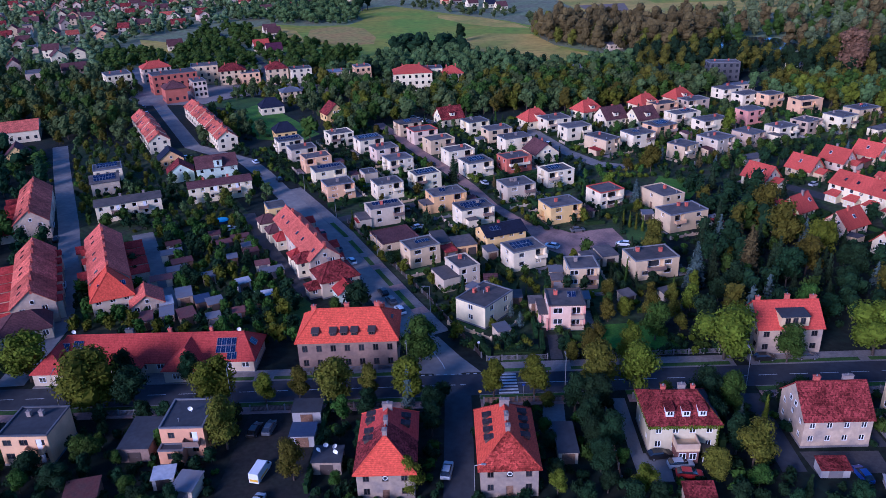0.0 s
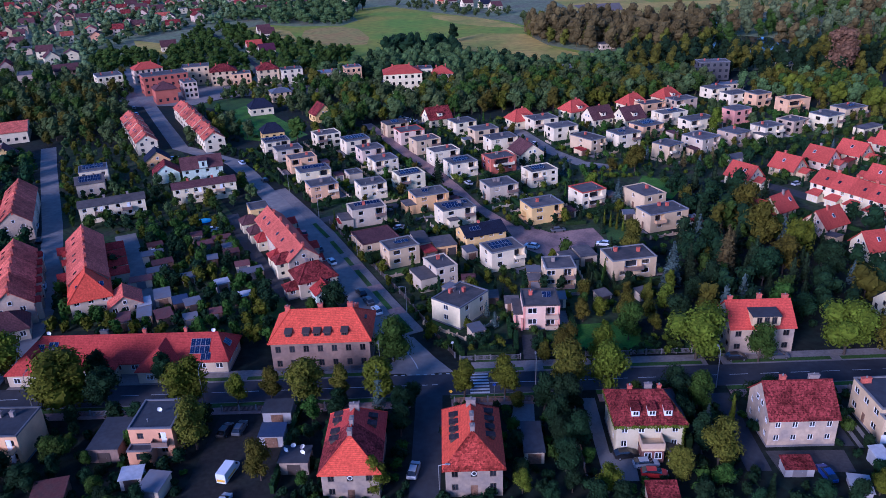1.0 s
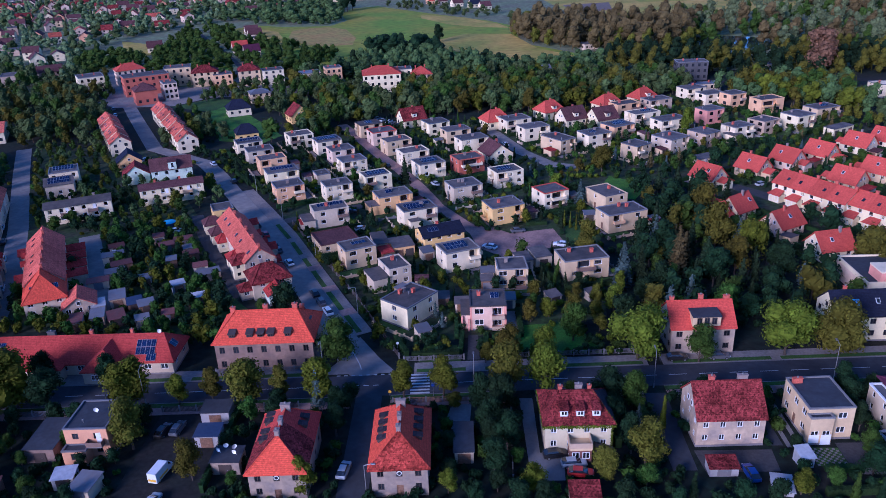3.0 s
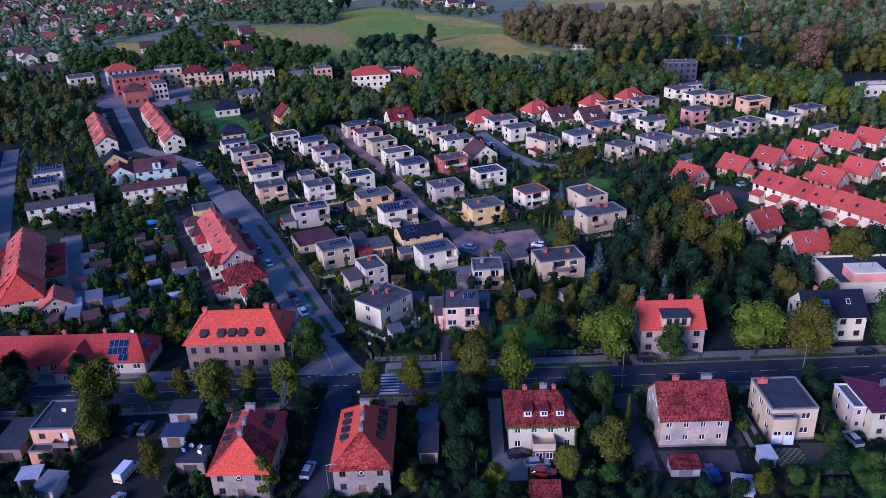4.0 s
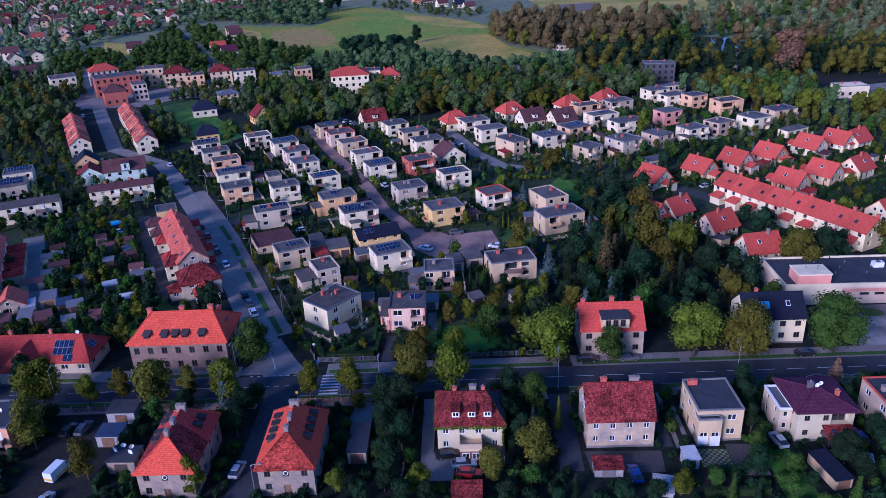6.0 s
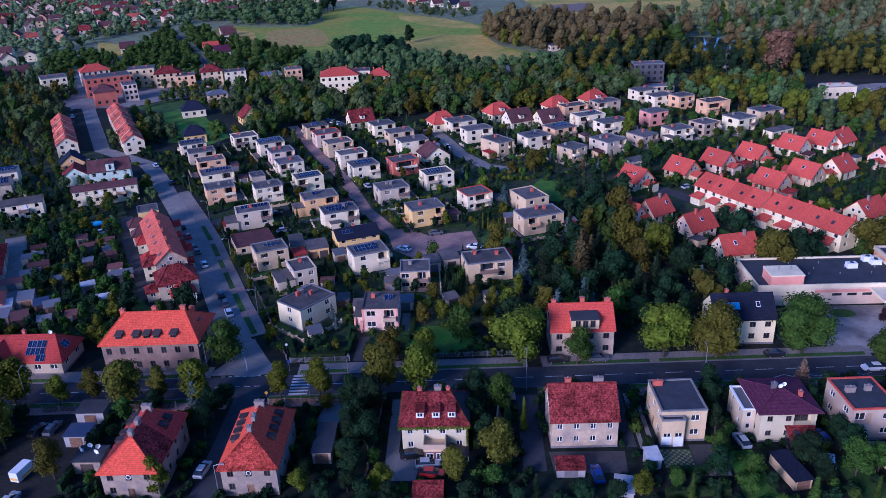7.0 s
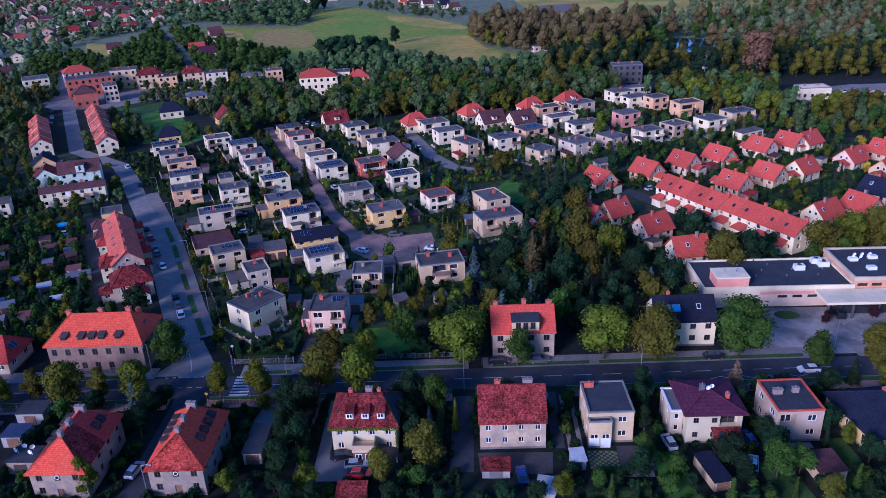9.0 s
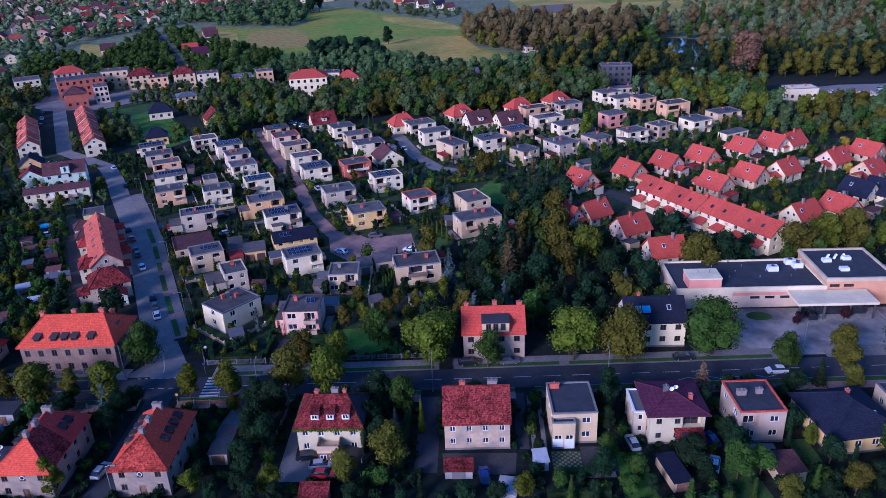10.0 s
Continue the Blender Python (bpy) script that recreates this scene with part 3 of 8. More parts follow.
def terrace(x0, y0, x1, y1, n, depth, h, rise, walls, roof, label, wins=(2, 0, 2, 0), step=0.25, far=None, annex=None, group="terraced houses", lean=False, low_roof=None, **more):
    """A row of joined houses from one ridge end to the other; the ridge follows the row."""
    length = math.hypot(x1 - x0, y1 - y0)
    rot = math.degrees(math.atan2(y1 - y0, x1 - x0))
    for i in range(n):
        t = (i + 0.5) / n
        first, last = i == 0, i == n - 1
        hh = h + (step if i % 2 else 0.0)
        k = house(x0 + (x1 - x0) * t, y0 + (y1 - y0) * t, rot, length / n - 0.01, depth, hh, walls[i % len(walls)], roof, "gable", rise, 2, (wins[0], wins[1] if not last else 2, wins[2], 2 if first else 0), label, "terraced_house", "terraced house", group,
                  far=far, overhang=0.3, ends=(first, last), door="back", attic=1 if (first or last) else 0, chimneys=[(length / n / 2 - 0.4, 0.25, hh + rise, 0.9, 0.5)], **more)
        sign = -1 if i % 2 else 1
        part("skylight", once("skylight_small", lambda: Geo().box(-0.4, 0.4, -0.55, 0.55, 0, 0.1).mesh("skylight", [GLASS])), None, k, at=pose(sign * 1.0, -depth * 0.28, hh + rise * 0.44 + 0.2) @ pose(0, 0, 0, math.degrees(math.atan2(rise, depth / 2))))
        for side, aw, ad, ah, *which in annex or ():
            if which and i not in which[0]:
                continue
            ay = side * (depth / 2 + ad / 2 + 0.01)
            a = Geo()
            part("annex", a.box(-aw / 2, aw / 2, ay - ad / 2, ay + ad / 2, 0, ah), walls[(i + 1) % len(walls)], k)
            b = Geo()
            o = 0.25
            hi, lo = ah + 1.3, ah
            yo, yi = ay + side * (ad / 2 + o), ay - side * ad / 2
            if lean:
                yo, ym = ay + side * (ad / 2 + 0.5), ay - side * ad / 2
                b.slab([(-aw / 2 - 0.4, yo, lo + 0.1), (aw / 2 + 0.4, yo, lo + 0.1), (aw / 2 - 0.3, ym, hi - 0.1), (-aw / 2 + 0.3, ym, hi - 0.1)][::1 if side < 0 else -1], 0.14)
                part("annex_roof", b, low_roof or roof, k)
                for wx in (-0.9, 0.9):
                    put_window(k, pose(wx, ay + side * (ad / 2 + 0.02), 0.35, 0, 0, 0 if side < 0 else 180), 1.3, 1.8, True)
                continue
            b.slab([(-aw / 2 - o, min(yo, yi), lo + 0.1), (0, min(yo, yi), hi), (0, max(yo, yi), hi), (-aw / 2 - o, max(yo, yi), lo + 0.1)][::-1], 0.12)
            b.slab([(0, min(yo, yi), hi), (aw / 2 + o, min(yo, yi), lo + 0.1), (aw / 2 + o, max(yo, yi), lo + 0.1), (0, max(yo, yi), hi)][::-1], 0.12)
            b.add([(-aw / 2, ay + side * ad / 2, ah), (aw / 2, ay + side * ad / 2, ah), (0, ay + side * ad / 2, hi - 0.12)], [(0, 1, 2)])
            part("annex_roof", b, low_roof or roof, k)


def shed(x, y, rot, w, d, h, wall, roof, label="small garden shed with a sloping sheet roof", slope=0.35, name="garden_shed", category="shed", doors=1):
    top = root(name, x, y, rot, 0, label, category, "garden sheds")
    claim(x, y, rot, w / 2, d / 2)
    g = Geo()
    g.add([(-w / 2, -d / 2, 0), (w / 2, -d / 2, 0), (w / 2, d / 2, 0), (-w / 2, d / 2, 0), (-w / 2, -d / 2, h), (w / 2, -d / 2, h), (w / 2, d / 2, h + slope), (-w / 2, d / 2, h + slope)],
          [(3, 2, 1, 0), (4, 5, 6, 7), (0, 1, 5, 4), (1, 2, 6, 5), (2, 3, 7, 6), (3, 0, 4, 7)])
    part("body", g, wall, top)
    k = slope / d
    part("roof", Geo().slab([(-w / 2 - 0.2, -d / 2 - 0.25, h + 0.12 - k * 0.25), (w / 2 + 0.2, -d / 2 - 0.25, h + 0.12 - k * 0.25), (w / 2 + 0.2, d / 2 + 0.2, h + slope + 0.12 + k * 0.2), (-w / 2 - 0.2, d / 2 + 0.2, h + slope + 0.12 + k * 0.2)], 0.09), roof, top)
    for i in range(doors):
        if h < 1.6:
            break
        put_door(top, pose((i - (doors - 1) / 2) * (w / doors), -d / 2 - 0.07, 0.02), min(w / doors - 0.3, 2.2) if w > 2.6 else 0.9, min(2.05, h - 0.15), rnd.choice([WOOD, METALSHEET, DARKFRAME]))
    return top

# ---- plants ----
def blob(g, c, r, seed, m=0, rings=4, n=7):
    """A rough low ball, the shaded inside of a crown."""
    rr = random.Random(seed)
    vs = [(c[0], c[1], c[2] - r[2])]
    for i in range(1, rings):
        a = math.pi * i / rings - math.pi / 2
        for j in range(n):
            b = 2 * math.pi * (j + 0.5 * (i % 2)) / n
            k = rr.uniform(0.82, 1.12)
            vs.append((c[0] + r[0] * k * math.cos(a) * math.cos(b), c[1] + r[1] * k * math.cos(a) * math.sin(b), c[2] + r[2] * k * math.sin(a)))
    vs.append((c[0], c[1], c[2] + r[2]))
    e = len(vs) - 1
    fs = [(0, 1 + (j + 1) % n, 1 + j) for j in range(n)] + [(e, 1 + (rings - 2) * n + j, 1 + (rings - 2) * n + (j + 1) % n) for j in range(n)]
    for i in range(rings - 2):
        fs += [(1 + i * n + j, 1 + i * n + (j + 1) % n, 1 + (i + 1) * n + (j + 1) % n, 1 + (i + 1) * n + j) for j in range(n)]
    g.add(vs, fs, m)


def leaf(g, p, out, size, rr):
    """One spray of leaves: a bent diamond that faces roughly outwards."""
    nrm = (Vector(out) + Vector((rr.gauss(0, 0.55), rr.gauss(0, 0.55), rr.gauss(0.25, 0.5)))).normalized()
    a = nrm.orthogonal().normalized()
    a.rotate(Matrix.Rotation(rr.uniform(0, 6.283), 3, nrm))
    b = nrm.cross(a)
    s, t = size * rr.uniform(0.6, 1.25), size * rr.uniform(0.35, 0.7)
    p = Vector(p)
    k = len(g.v)
    g.v += [tuple(p - a * s), tuple(p - b * t + nrm * s * 0.25), tuple(p + a * s), tuple(p + b * t + nrm * s * 0.25)]
    g.f += [(k, k + 1, k + 2), (k, k + 2, k + 3)]
    g.m += [0, 0]


def sprays(g, at, out, size, rng, loose=0.34):
    """Many sprays at once: places and outward directions as arrays."""
    n = len(at)
    nrm = out + rng.normal(0, loose, (n, 3)) + np.array((0, 0, 0.22))
    nrm /= np.linalg.norm(nrm, axis=1)[:, None] + 1e-9
    a = np.cross(nrm, rng.normal(0, 1, (n, 3)))
    a /= np.linalg.norm(a, axis=1)[:, None] + 1e-9
    b = np.cross(nrm, a)
    s, t = size * rng.uniform(0.6, 1.25, (n, 1)), size * rng.uniform(0.4, 0.8, (n, 1))
    vs = np.stack([at - a * s, at - b * t + nrm * s * 0.22, at + a * s, at + b * t + nrm * s * 0.22], 1).reshape(-1, 3)
    k = len(g.v)
    q = k + 4 * np.arange(n)[:, None]
    fs = np.concatenate([q + np.array((0, 1, 2)), q + np.array((0, 2, 3))])
    g.v += list(map(tuple, vs.tolist()))
    g.f += list(map(tuple, fs.tolist()))
    g.m += [0] * (2 * n)


def foliage(g, lobes, count, size, seed, core=0.74, droop=0.0, rings=4, n=7):
    rng = np.random.default_rng(seed)
    total = sum(l[3] * l[4] for l in lobes)
    for i, (cx, cy, cz, rx, ry, rz) in enumerate(lobes):
        blob(g, (cx, cy, cz), (rx * core, ry * core, rz * core), seed + i, 0, rings, n)
        many = int(count * rx * ry / total)
        d = rng.normal(0, 1, (many, 3)) + np.array((0, 0, 0.2))
        d /= np.linalg.norm(d, axis=1)[:, None] + 1e-9
        k = np.where(rng.random((many, 1)) < 0.87, rng.uniform(0.74, 1.04, (many, 1)), rng.uniform(1.04, 1.2, (many, 1)))
        p = np.array((cx, cy, cz)) + d * np.array((rx, ry, rz)) * k
        p[:, 2] -= droop * rng.random(many) * (1 - d[:, 2])
        sprays(g, p, d, size, rng)


def limbs(g, base, tips, r, rr):
    for tip in tips:
        mid = [base[i] + (tip[i] - base[i]) * 0.5 + rr.uniform(-0.2, 0.2) for i in range(3)]
        g.tube(base, mid, r, r * 0.6, 5)
        g.tube(mid, tip, r * 0.6, r * 0.2, 5)


def tree_meshes(kind, variant, detail):
    """Trunk and crown of a tree 10 m high, for scaling."""
    rr = random.Random(hash_of(kind) + variant * 31)
    t, c = Geo(), Geo()
    many = {"near": 2600, "mid": 1200}[detail]
    size = {"near": 0.29, "mid": 0.42}[detail]
    if kind in ("round", "broad", "slim", "loose"):
        rad, low, n = {"round": (3.7, 1.9, 12), "broad": (4.7, 1.7, 15), "slim": (2.5, 1.9, 10), "loose": (3.9, 1.7, 12)}[kind]
        lobes = []
        for i in range(n):
            a, u = rr.uniform(0, 6.283), (i + 0.5) / n
            z = low + 0.8 + u * (8.6 - low)
            k = rad * (math.sin(math.pi * (0.18 + 0.72 * u)) ** 0.8)
            q = k * rr.uniform(0.35, 0.62)
            s = rad * rr.uniform(0.36, 0.54)
            lobes.append((q * math.cos(a), q * math.sin(a), z, s, s * rr.uniform(0.85, 1.15), s * rr.uniform(0.75, 1.0)))
        lobes.append((0, 0, 5.6, rad * 0.55, rad * 0.55, 2.6))
        foliage(c, lobes, many, size, variant * 97 + 5, 0.62 if kind == "loose" else 0.74)
        t.tube((0, 0, -0.1), (0.05, 0.03, low), 0.24, 0.17, 8).tube((0.05, 0.03, low), (0, 0, 6.5), 0.17, 0.07, 6)
        limbs(t, (0.04, 0.02, low - 0.3), [(l[0] * 0.8, l[1] * 0.8, l[2]) for l in lobes[:6]], 0.10, rr)
    elif kind == "spruce":
        t.tube((0, 0, -0.1), (0, 0, 9.8), 0.2, 0.03, 7)
        levels = 17
        for i in range(levels):
            u = i / (levels - 1)
            z, r = 0.9 + u * 8.9, 2.15 * (1 - u) ** 0.85 + 0.12
            arms = max(4, int(11 * (1 - u) + 4))
            for j in range(arms):
                a = 6.283 * (j + rr.random() * 0.7) / arms
                q = r * rr.uniform(0.75, 1.12)
                steps = 5 if detail == "near" else 3
                for s in range(steps):
                    f = (s + 0.6) / steps
                    leaf(c, (q * f * math.cos(a), q * f * math.sin(a), z - 0.45 * q * f * f + rr.uniform(-0.1, 0.1)), (math.cos(a) * 0.4, math.sin(a) * 0.4, 0.9), (0.42 if detail == "near" else 0.6) * (1.1 - 0.5 * u), rr)
        for i in range(5):
            blob(c, (0, 0, 1.6 + i * 1.6), (1.35 * (1 - i / 5.2),) * 2 + (1.1,), variant + i)
    elif kind == "thuja":
        t.tube((0, 0, -0.1), (0, 0, 6), 0.14, 0.05, 6)
        foliage(c, [(rr.uniform(-0.1, 0.1), rr.uniform(-0.1, 0.1), 1.3 + i * 1.45, 1.25 - 0.16 * i, 1.25 - 0.16 * i, 1.5) for i in range(6)], int(many * 0.6), size * 0.8, variant, 0.85)
    else:
        t.tube((0, 0, -0.1), (0, 0, 5.5), 0.3, 0.18, 8)
        lobes = [(2.3 * math.cos(i * 1.05), 2.3 * math.sin(i * 1.05), 6.2 + (i % 2), 1.9, 1.9, 2.2) for i in range(6)] + [(0, 0, 8.2, 2.2, 2.2, 1.6)]
        foliage(c, lobes, many, size, variant + 50, 0.7, droop=2.6)
        limbs(t, (0, 0, 3.5), [(l[0] * 0.7, l[1] * 0.7, l[2]) for l in lobes[:5]], 0.14, rr)
    return t, c


def hash_of(s):
    return sum((i + 1) * ord(ch) for i, ch in enumerate(s))


TREE_WORDS = {"round": "round-crowned leafy tree", "broad": "broad spreading leafy tree", "slim": "slim upright leafy tree", "loose": "loose open-crowned leafy tree", "spruce": "tall pointed spruce", "thuja": "narrow columnar thuja", "willow": "drooping willow tree"}
LEAF_WORDS = {"leaves_green": "mid-green", "leaves_yellow_green": "yellow-green", "leaves_dark": "dark green", "leaves_turning": "browning", "leaves_reddish": "reddish-brown", "leaves_brown": "brown", "leaves_far_hazed": "haze-paled green", "leaves_hazed": "haze-softened green", "needles": "dark green", "needles_blue": "blue-grey", "needles_brown": "brownish", "needles_tan": "tan-tipped", "leaves_purple": "dark purple", "leaves_golden": "golden-yellow"}


def tree(x, y, kind, height, mat, detail="mid", wide=1.0, where="on a garden lawn", group=""):
    variant = rnd.randrange(4 if detail == "mid" else 3)

    def make():
        t, c = tree_meshes(kind, variant, detail)
        return t.mesh("trunk", BARK), c
    trunk, crown = once(("tree", kind, variant, detail), make)
    cm = once(("crown", kind, variant, detail, mat.name), lambda: crown.mesh("crown", mat))
    s = height / 10.0
    top = root("tree", x, y, 0, 0, LEAF_WORDS[mat.name] + " " + TREE_WORDS[kind] + " " + where, "tree", group)
    top.matrix_basis = pose(x, y, 0, 0, 0, rnd.uniform(0, 360)) @ Matrix.Diagonal((s * wide, s * wide, s, 1))
    part("trunk", trunk, None, top)
    part("crown", cm, None, top)
    return top


def bush(x, y, r, h, mat):
    variant = rnd.randrange(4)

    def make():
        rr = random.Random(variant + 400)
        g = Geo()
        foliage(g, [(rr.uniform(-0.45, 0.45), rr.uniform(-0.45, 0.45), rr.uniform(0.25, 0.7), rr.uniform(0.4, 0.6), rr.uniform(0.4, 0.6), rr.uniform(0.3, 0.5)) for _ in range(6)], 240, 0.19, variant, 0.75, 0, 3, 5)
        return g
    g = once(("bush", variant), make)
    me = once(("bushmesh", variant, mat.name), lambda: g.mesh("bush", mat))
    ob = new("bush", me)
    ob.matrix_basis = pose(x, y, 0, 0, 0, rnd.uniform(0, 360)) @ Matrix.Diagonal((r, r, h, 1))
    return tagged(ob, "leafy " + LEAF_WORDS.get(mat.name, "green") + " garden bush on the ground", "bush", "garden bushes")


def hedge(x0, y0, x1, y1, w=1.0, h=1.5, mat=None):
    rr = random.Random(int(x0 * 7 + y0 * 13))
    g = Geo()
    length = math.hypot(x1 - x0, y1 - y0)
    g.box(0, length, -w * 0.4, w * 0.4, 0, h * 0.9)
    for _ in range(int(length * (w + 2 * h) * 7)):
        u, q = rr.uniform(0, length), rr.random()
        if q < 0.4:
            leaf(g, (u, rr.uniform(-w / 2, w / 2), h * rr.uniform(0.92, 1.06)), (0, 0, 1), 0.22, rr)
        else:
            s = -1 if q < 0.7 else 1
            leaf(g, (u, s * w * rr.uniform(0.42, 0.52), rr.uniform(0, h)), (0, s, 0.2), 0.22, rr)
    ob = new("hedge", g.mesh("hedge", mat or HEDGE))
    ob.matrix_basis = pose(x0, y0, 0, 0, 0, math.degrees(math.atan2(y1 - y0, x1 - x0)))
    claim((x0 + x1) / 2, (y0 + y1) / 2, math.degrees(math.atan2(y1 - y0, x1 - x0)), length / 2, w / 2)
    return tagged(ob, "clipped green garden hedge growing from the ground", "hedge", "hedges")


def inside(x, y, poly):
    hit = False
    for i in range(len(poly)):
        (ax, ay), (bx, by) = poly[i], poly[i - 1]
        if (ay > y) != (by > y) and x < (bx - ax) * (y - ay) / (by - ay) + ax:
            hit = not hit
    return hit


PLANTED = {}


def plant(x, y, gap):
    PLANTED.setdefault((int(x // 15), int(y // 15)), []).append((x, y, gap))


def is_apart(x, y, gap):
    i, j = int(x // 15), int(y // 15)
    r = 1 if gap < 15 else 3
    for a in range(i - r, i + r + 1):
        for b in range(j - r, j + r + 1):
            for px, py, g in PLANTED.get((a, b), ()):
                if (x - px) ** 2 + (y - py) ** 2 < (gap * 0.5 + g * 0.5) ** 2:
                    return False
    return True


def spots(poly, count, gap, margin, rr, tries=30):
    """Random places in an outline, clear of houses and roads and of each other."""
    xs, ys = [p[0] for p in poly], [p[1] for p in poly]
    out = []
    for _ in range(count * tries):
        if len(out) >= count:
            break
        x, y = rr.uniform(min(xs), max(xs)), rr.uniform(min(ys), max(ys))
        if inside(x, y, poly) and is_free(x, y, margin) and is_apart(x, y, gap):
            plant(x, y, gap)
            out.append((x, y))
    return out


SINGLE = {"tree": 0, "bush": 0}


def grove(poly, count, gap, margin, kinds, mats, hmin, hmax, seed, where="among other trees", wide=(0.85, 1.2), near=185):
    """Trees over a plot: the nearest ones single, those further off joined by colour."""
    rr = random.Random(seed)
    heaps = {}
    for x, y in spots(poly, count, gap, margin, rr):
        k, m, h, wd = rr.choice(kinds), rr.choice(mats), rr.uniform(hmin, hmax), rr.uniform(*wide)
        if k == "spruce":
            m = rr.choice([NEEDLE, NEEDLE, NEEDLE, NEEDLEO, NEEDLEB])
        elif k == "thuja":
            m = rr.choice([LEAF, LEAFD, LEAFD])
        # beyond 290 m dark leaves take the colour with haze mixed in
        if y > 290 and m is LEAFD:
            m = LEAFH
        if y < near and SINGLE["tree"] < 160:
            SINGLE["tree"] += 1
            tree(x, y, k, h, m, wide=wd, where=where, group="trees")
        else:
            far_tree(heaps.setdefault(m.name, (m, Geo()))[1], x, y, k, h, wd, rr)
    for m, g in heaps.values():
        tagged(new("trees", g.mesh("trees", [m, BARK])), LEAF_WORDS[m.name] + " trees growing close together " + where, "trees", "", "stuff")


def far_tree(g, x, y, kind, h, wd, rr, dense=190):
    if kind in ("spruce", "thuja"):
        r = h * (0.2 if kind == "spruce" else 0.12) * wd
        lobes = [(x, y, h * (0.2 + 0.17 * i), r * (1 - 0.17 * i), r * (1 - 0.17 * i), h * 0.16) for i in range(5)]
        foliage(g, lobes, dense, h * 0.045, rr.randrange(9999), 0.7, 0, 3, 5)
    else:
        r = h * {"round": 0.38, "broad": 0.46, "slim": 0.26, "loose": 0.40}[kind] * wd
        lobes = []
        for i in range(6):
            a, u = rr.uniform(0, 6.283), (i + 0.5) / 6
            q = r * rr.uniform(0.3, 0.62) * math.sin(math.pi * (0.2 + 0.7 * u))
            t = r * rr.uniform(0.42, 0.62)
            lobes.append((x + q * math.cos(a), y + q * math.sin(a), h * (0.2 + 0.66 * u), t, t, t * 0.85))
        lobes.append((x, y, h * 0.55, r * 0.6, r * 0.6, h * 0.28))
        foliage(g, lobes, int(dense * 0.9), 0.32 + h * 0.019, rr.randrange(9999), 0.72, 0, 4, 6)
    g.tube((x, y, -0.1), (x, y, h * 0.4), 0.02 * h, 0.014 * h, 5, 1)


def shrubs(poly, count, gap, margin, rmin, rmax, seed, mats=None, near=170):
    rr = random.Random(seed)
    heaps = {}
    for x, y in spots(poly, count, gap, margin, rr, 12):
        r = rr.uniform(rmin, rmax)
        h, m = r * rr.uniform(1.0, 1.7), rr.choice(mats or [LEAF, LEAFD, LEAFD, LEAFY])
        if y < near and SINGLE["bush"] < 110:
            SINGLE["bush"] += 1
            bush(x, y, r, h, m)
        else:
            g = heaps.setdefault(m.name, (m, Geo()))[1]
            foliage(g, [(x + rr.uniform(-0.4, 0.4) * r, y + rr.uniform(-0.4, 0.4) * r, h * rr.uniform(0.3, 0.65), r * 0.6, r * 0.6, h * 0.4) for _ in range(3)], 66, 0.34, rr.randrange(9999), 0.75, 0, 3, 5)
    for m, g in heaps.values():
        tagged(new("bushes", g.mesh("bushes", m)), "leafy " + LEAF_WORDS[m.name] + " bushes filling the gardens", "bushes", "", "stuff")


def far_wood(name, poly, count, gap, hmin, hmax, mat, seed, label, dense=70, margin=3.0, size=None, wide=1.0):
    """A wood too far off to count: one mesh of many crowns."""
    rr = random.Random(seed)
    g = Geo()
    for x, y in spots(poly, count, gap, margin, rr, 10):
        h = rr.uniform(hmin, hmax)
        r = h * rr.uniform(0.26, 0.36) * wide
        lobes = []
        for i in range(5):
            q = r * (0.62, 0.78, 0.82, 0.72, 0.52)[i] * rr.uniform(0.85, 1.15)
            o = (0.5, 0.5, 0.42, 0.34, 0.2)[i] * r
            lobes.append((x + rr.uniform(-o, o), y + rr.uniform(-o, o), h * (0.22 + 0.145 * i) * rr.uniform(0.94, 1.05), q, q, h * rr.uniform(0.16, 0.21)))
        foliage(g, lobes, int(dense * 0.75), (size or h * 0.05) * 0.85, rr.randrange(9999), 0.80, 0, 4, 7)
        g.tube((x, y, -0.2), (x, y, h * 0.5), 0.25, 0.2, 5)
    return tagged(new(name, g.mesh(name, mat)), label, "trees", "", "stuff")

# ---- ground, roads and pavements ----
def flat(name, poly, z, mat, label="", kind="structure", category="ground", thick=0.0):
    g = Geo()
    if thick:
        g.slab([(x, y, z) for x, y in poly], thick)
    else:
        g.add([(x, y, z) for x, y in poly], [tuple(range(len(poly)))])
    return tagged(new(name, g.mesh(name, mat)), label, category, "", kind)


def strip(name, pts, a, b, z, mat, label="", thick=0.2, kind="structure", category="road", block=True, parent=None):
    """A strip along a line, from a to b metres to its right."""
    g = Geo()
    n = len(pts)
    left, right = [], []
    for i in range(n):
        p, q = Vector(pts[max(0, i - 1)]), Vector(pts[min(n - 1, i + 1)])
        d = (q - p).normalized()
        s = Vector((d.y, -d.x))
        left.append((pts[i][0] + s.x * a, pts[i][1] + s.y * a))
        right.append((pts[i][0] + s.x * b, pts[i][1] + s.y * b))
    for i in range(n - 1):
        g.slab([(*right[i], z), (*right[i + 1], z), (*left[i + 1], z), (*left[i], z)], thick)
        if block:
            cx, cy = (left[i][0] + right[i + 1][0]) / 2, (left[i][1] + right[i + 1][1]) / 2
            dx, dy = pts[i + 1][0] - pts[i][0], pts[i + 1][1] - pts[i][1]
            claim(cx, cy, math.degrees(math.atan2(dy, dx)), math.hypot(dx, dy) / 2, abs(b - a) / 2)
    ob = new(name, g.mesh(name, mat))
    if parent:
        ob.parent = parent
    return tagged(ob, label, category if not parent else "", "", kind if not parent else "")


def main_y(x):
    return 124.8 + 0.033 * (x - 20)


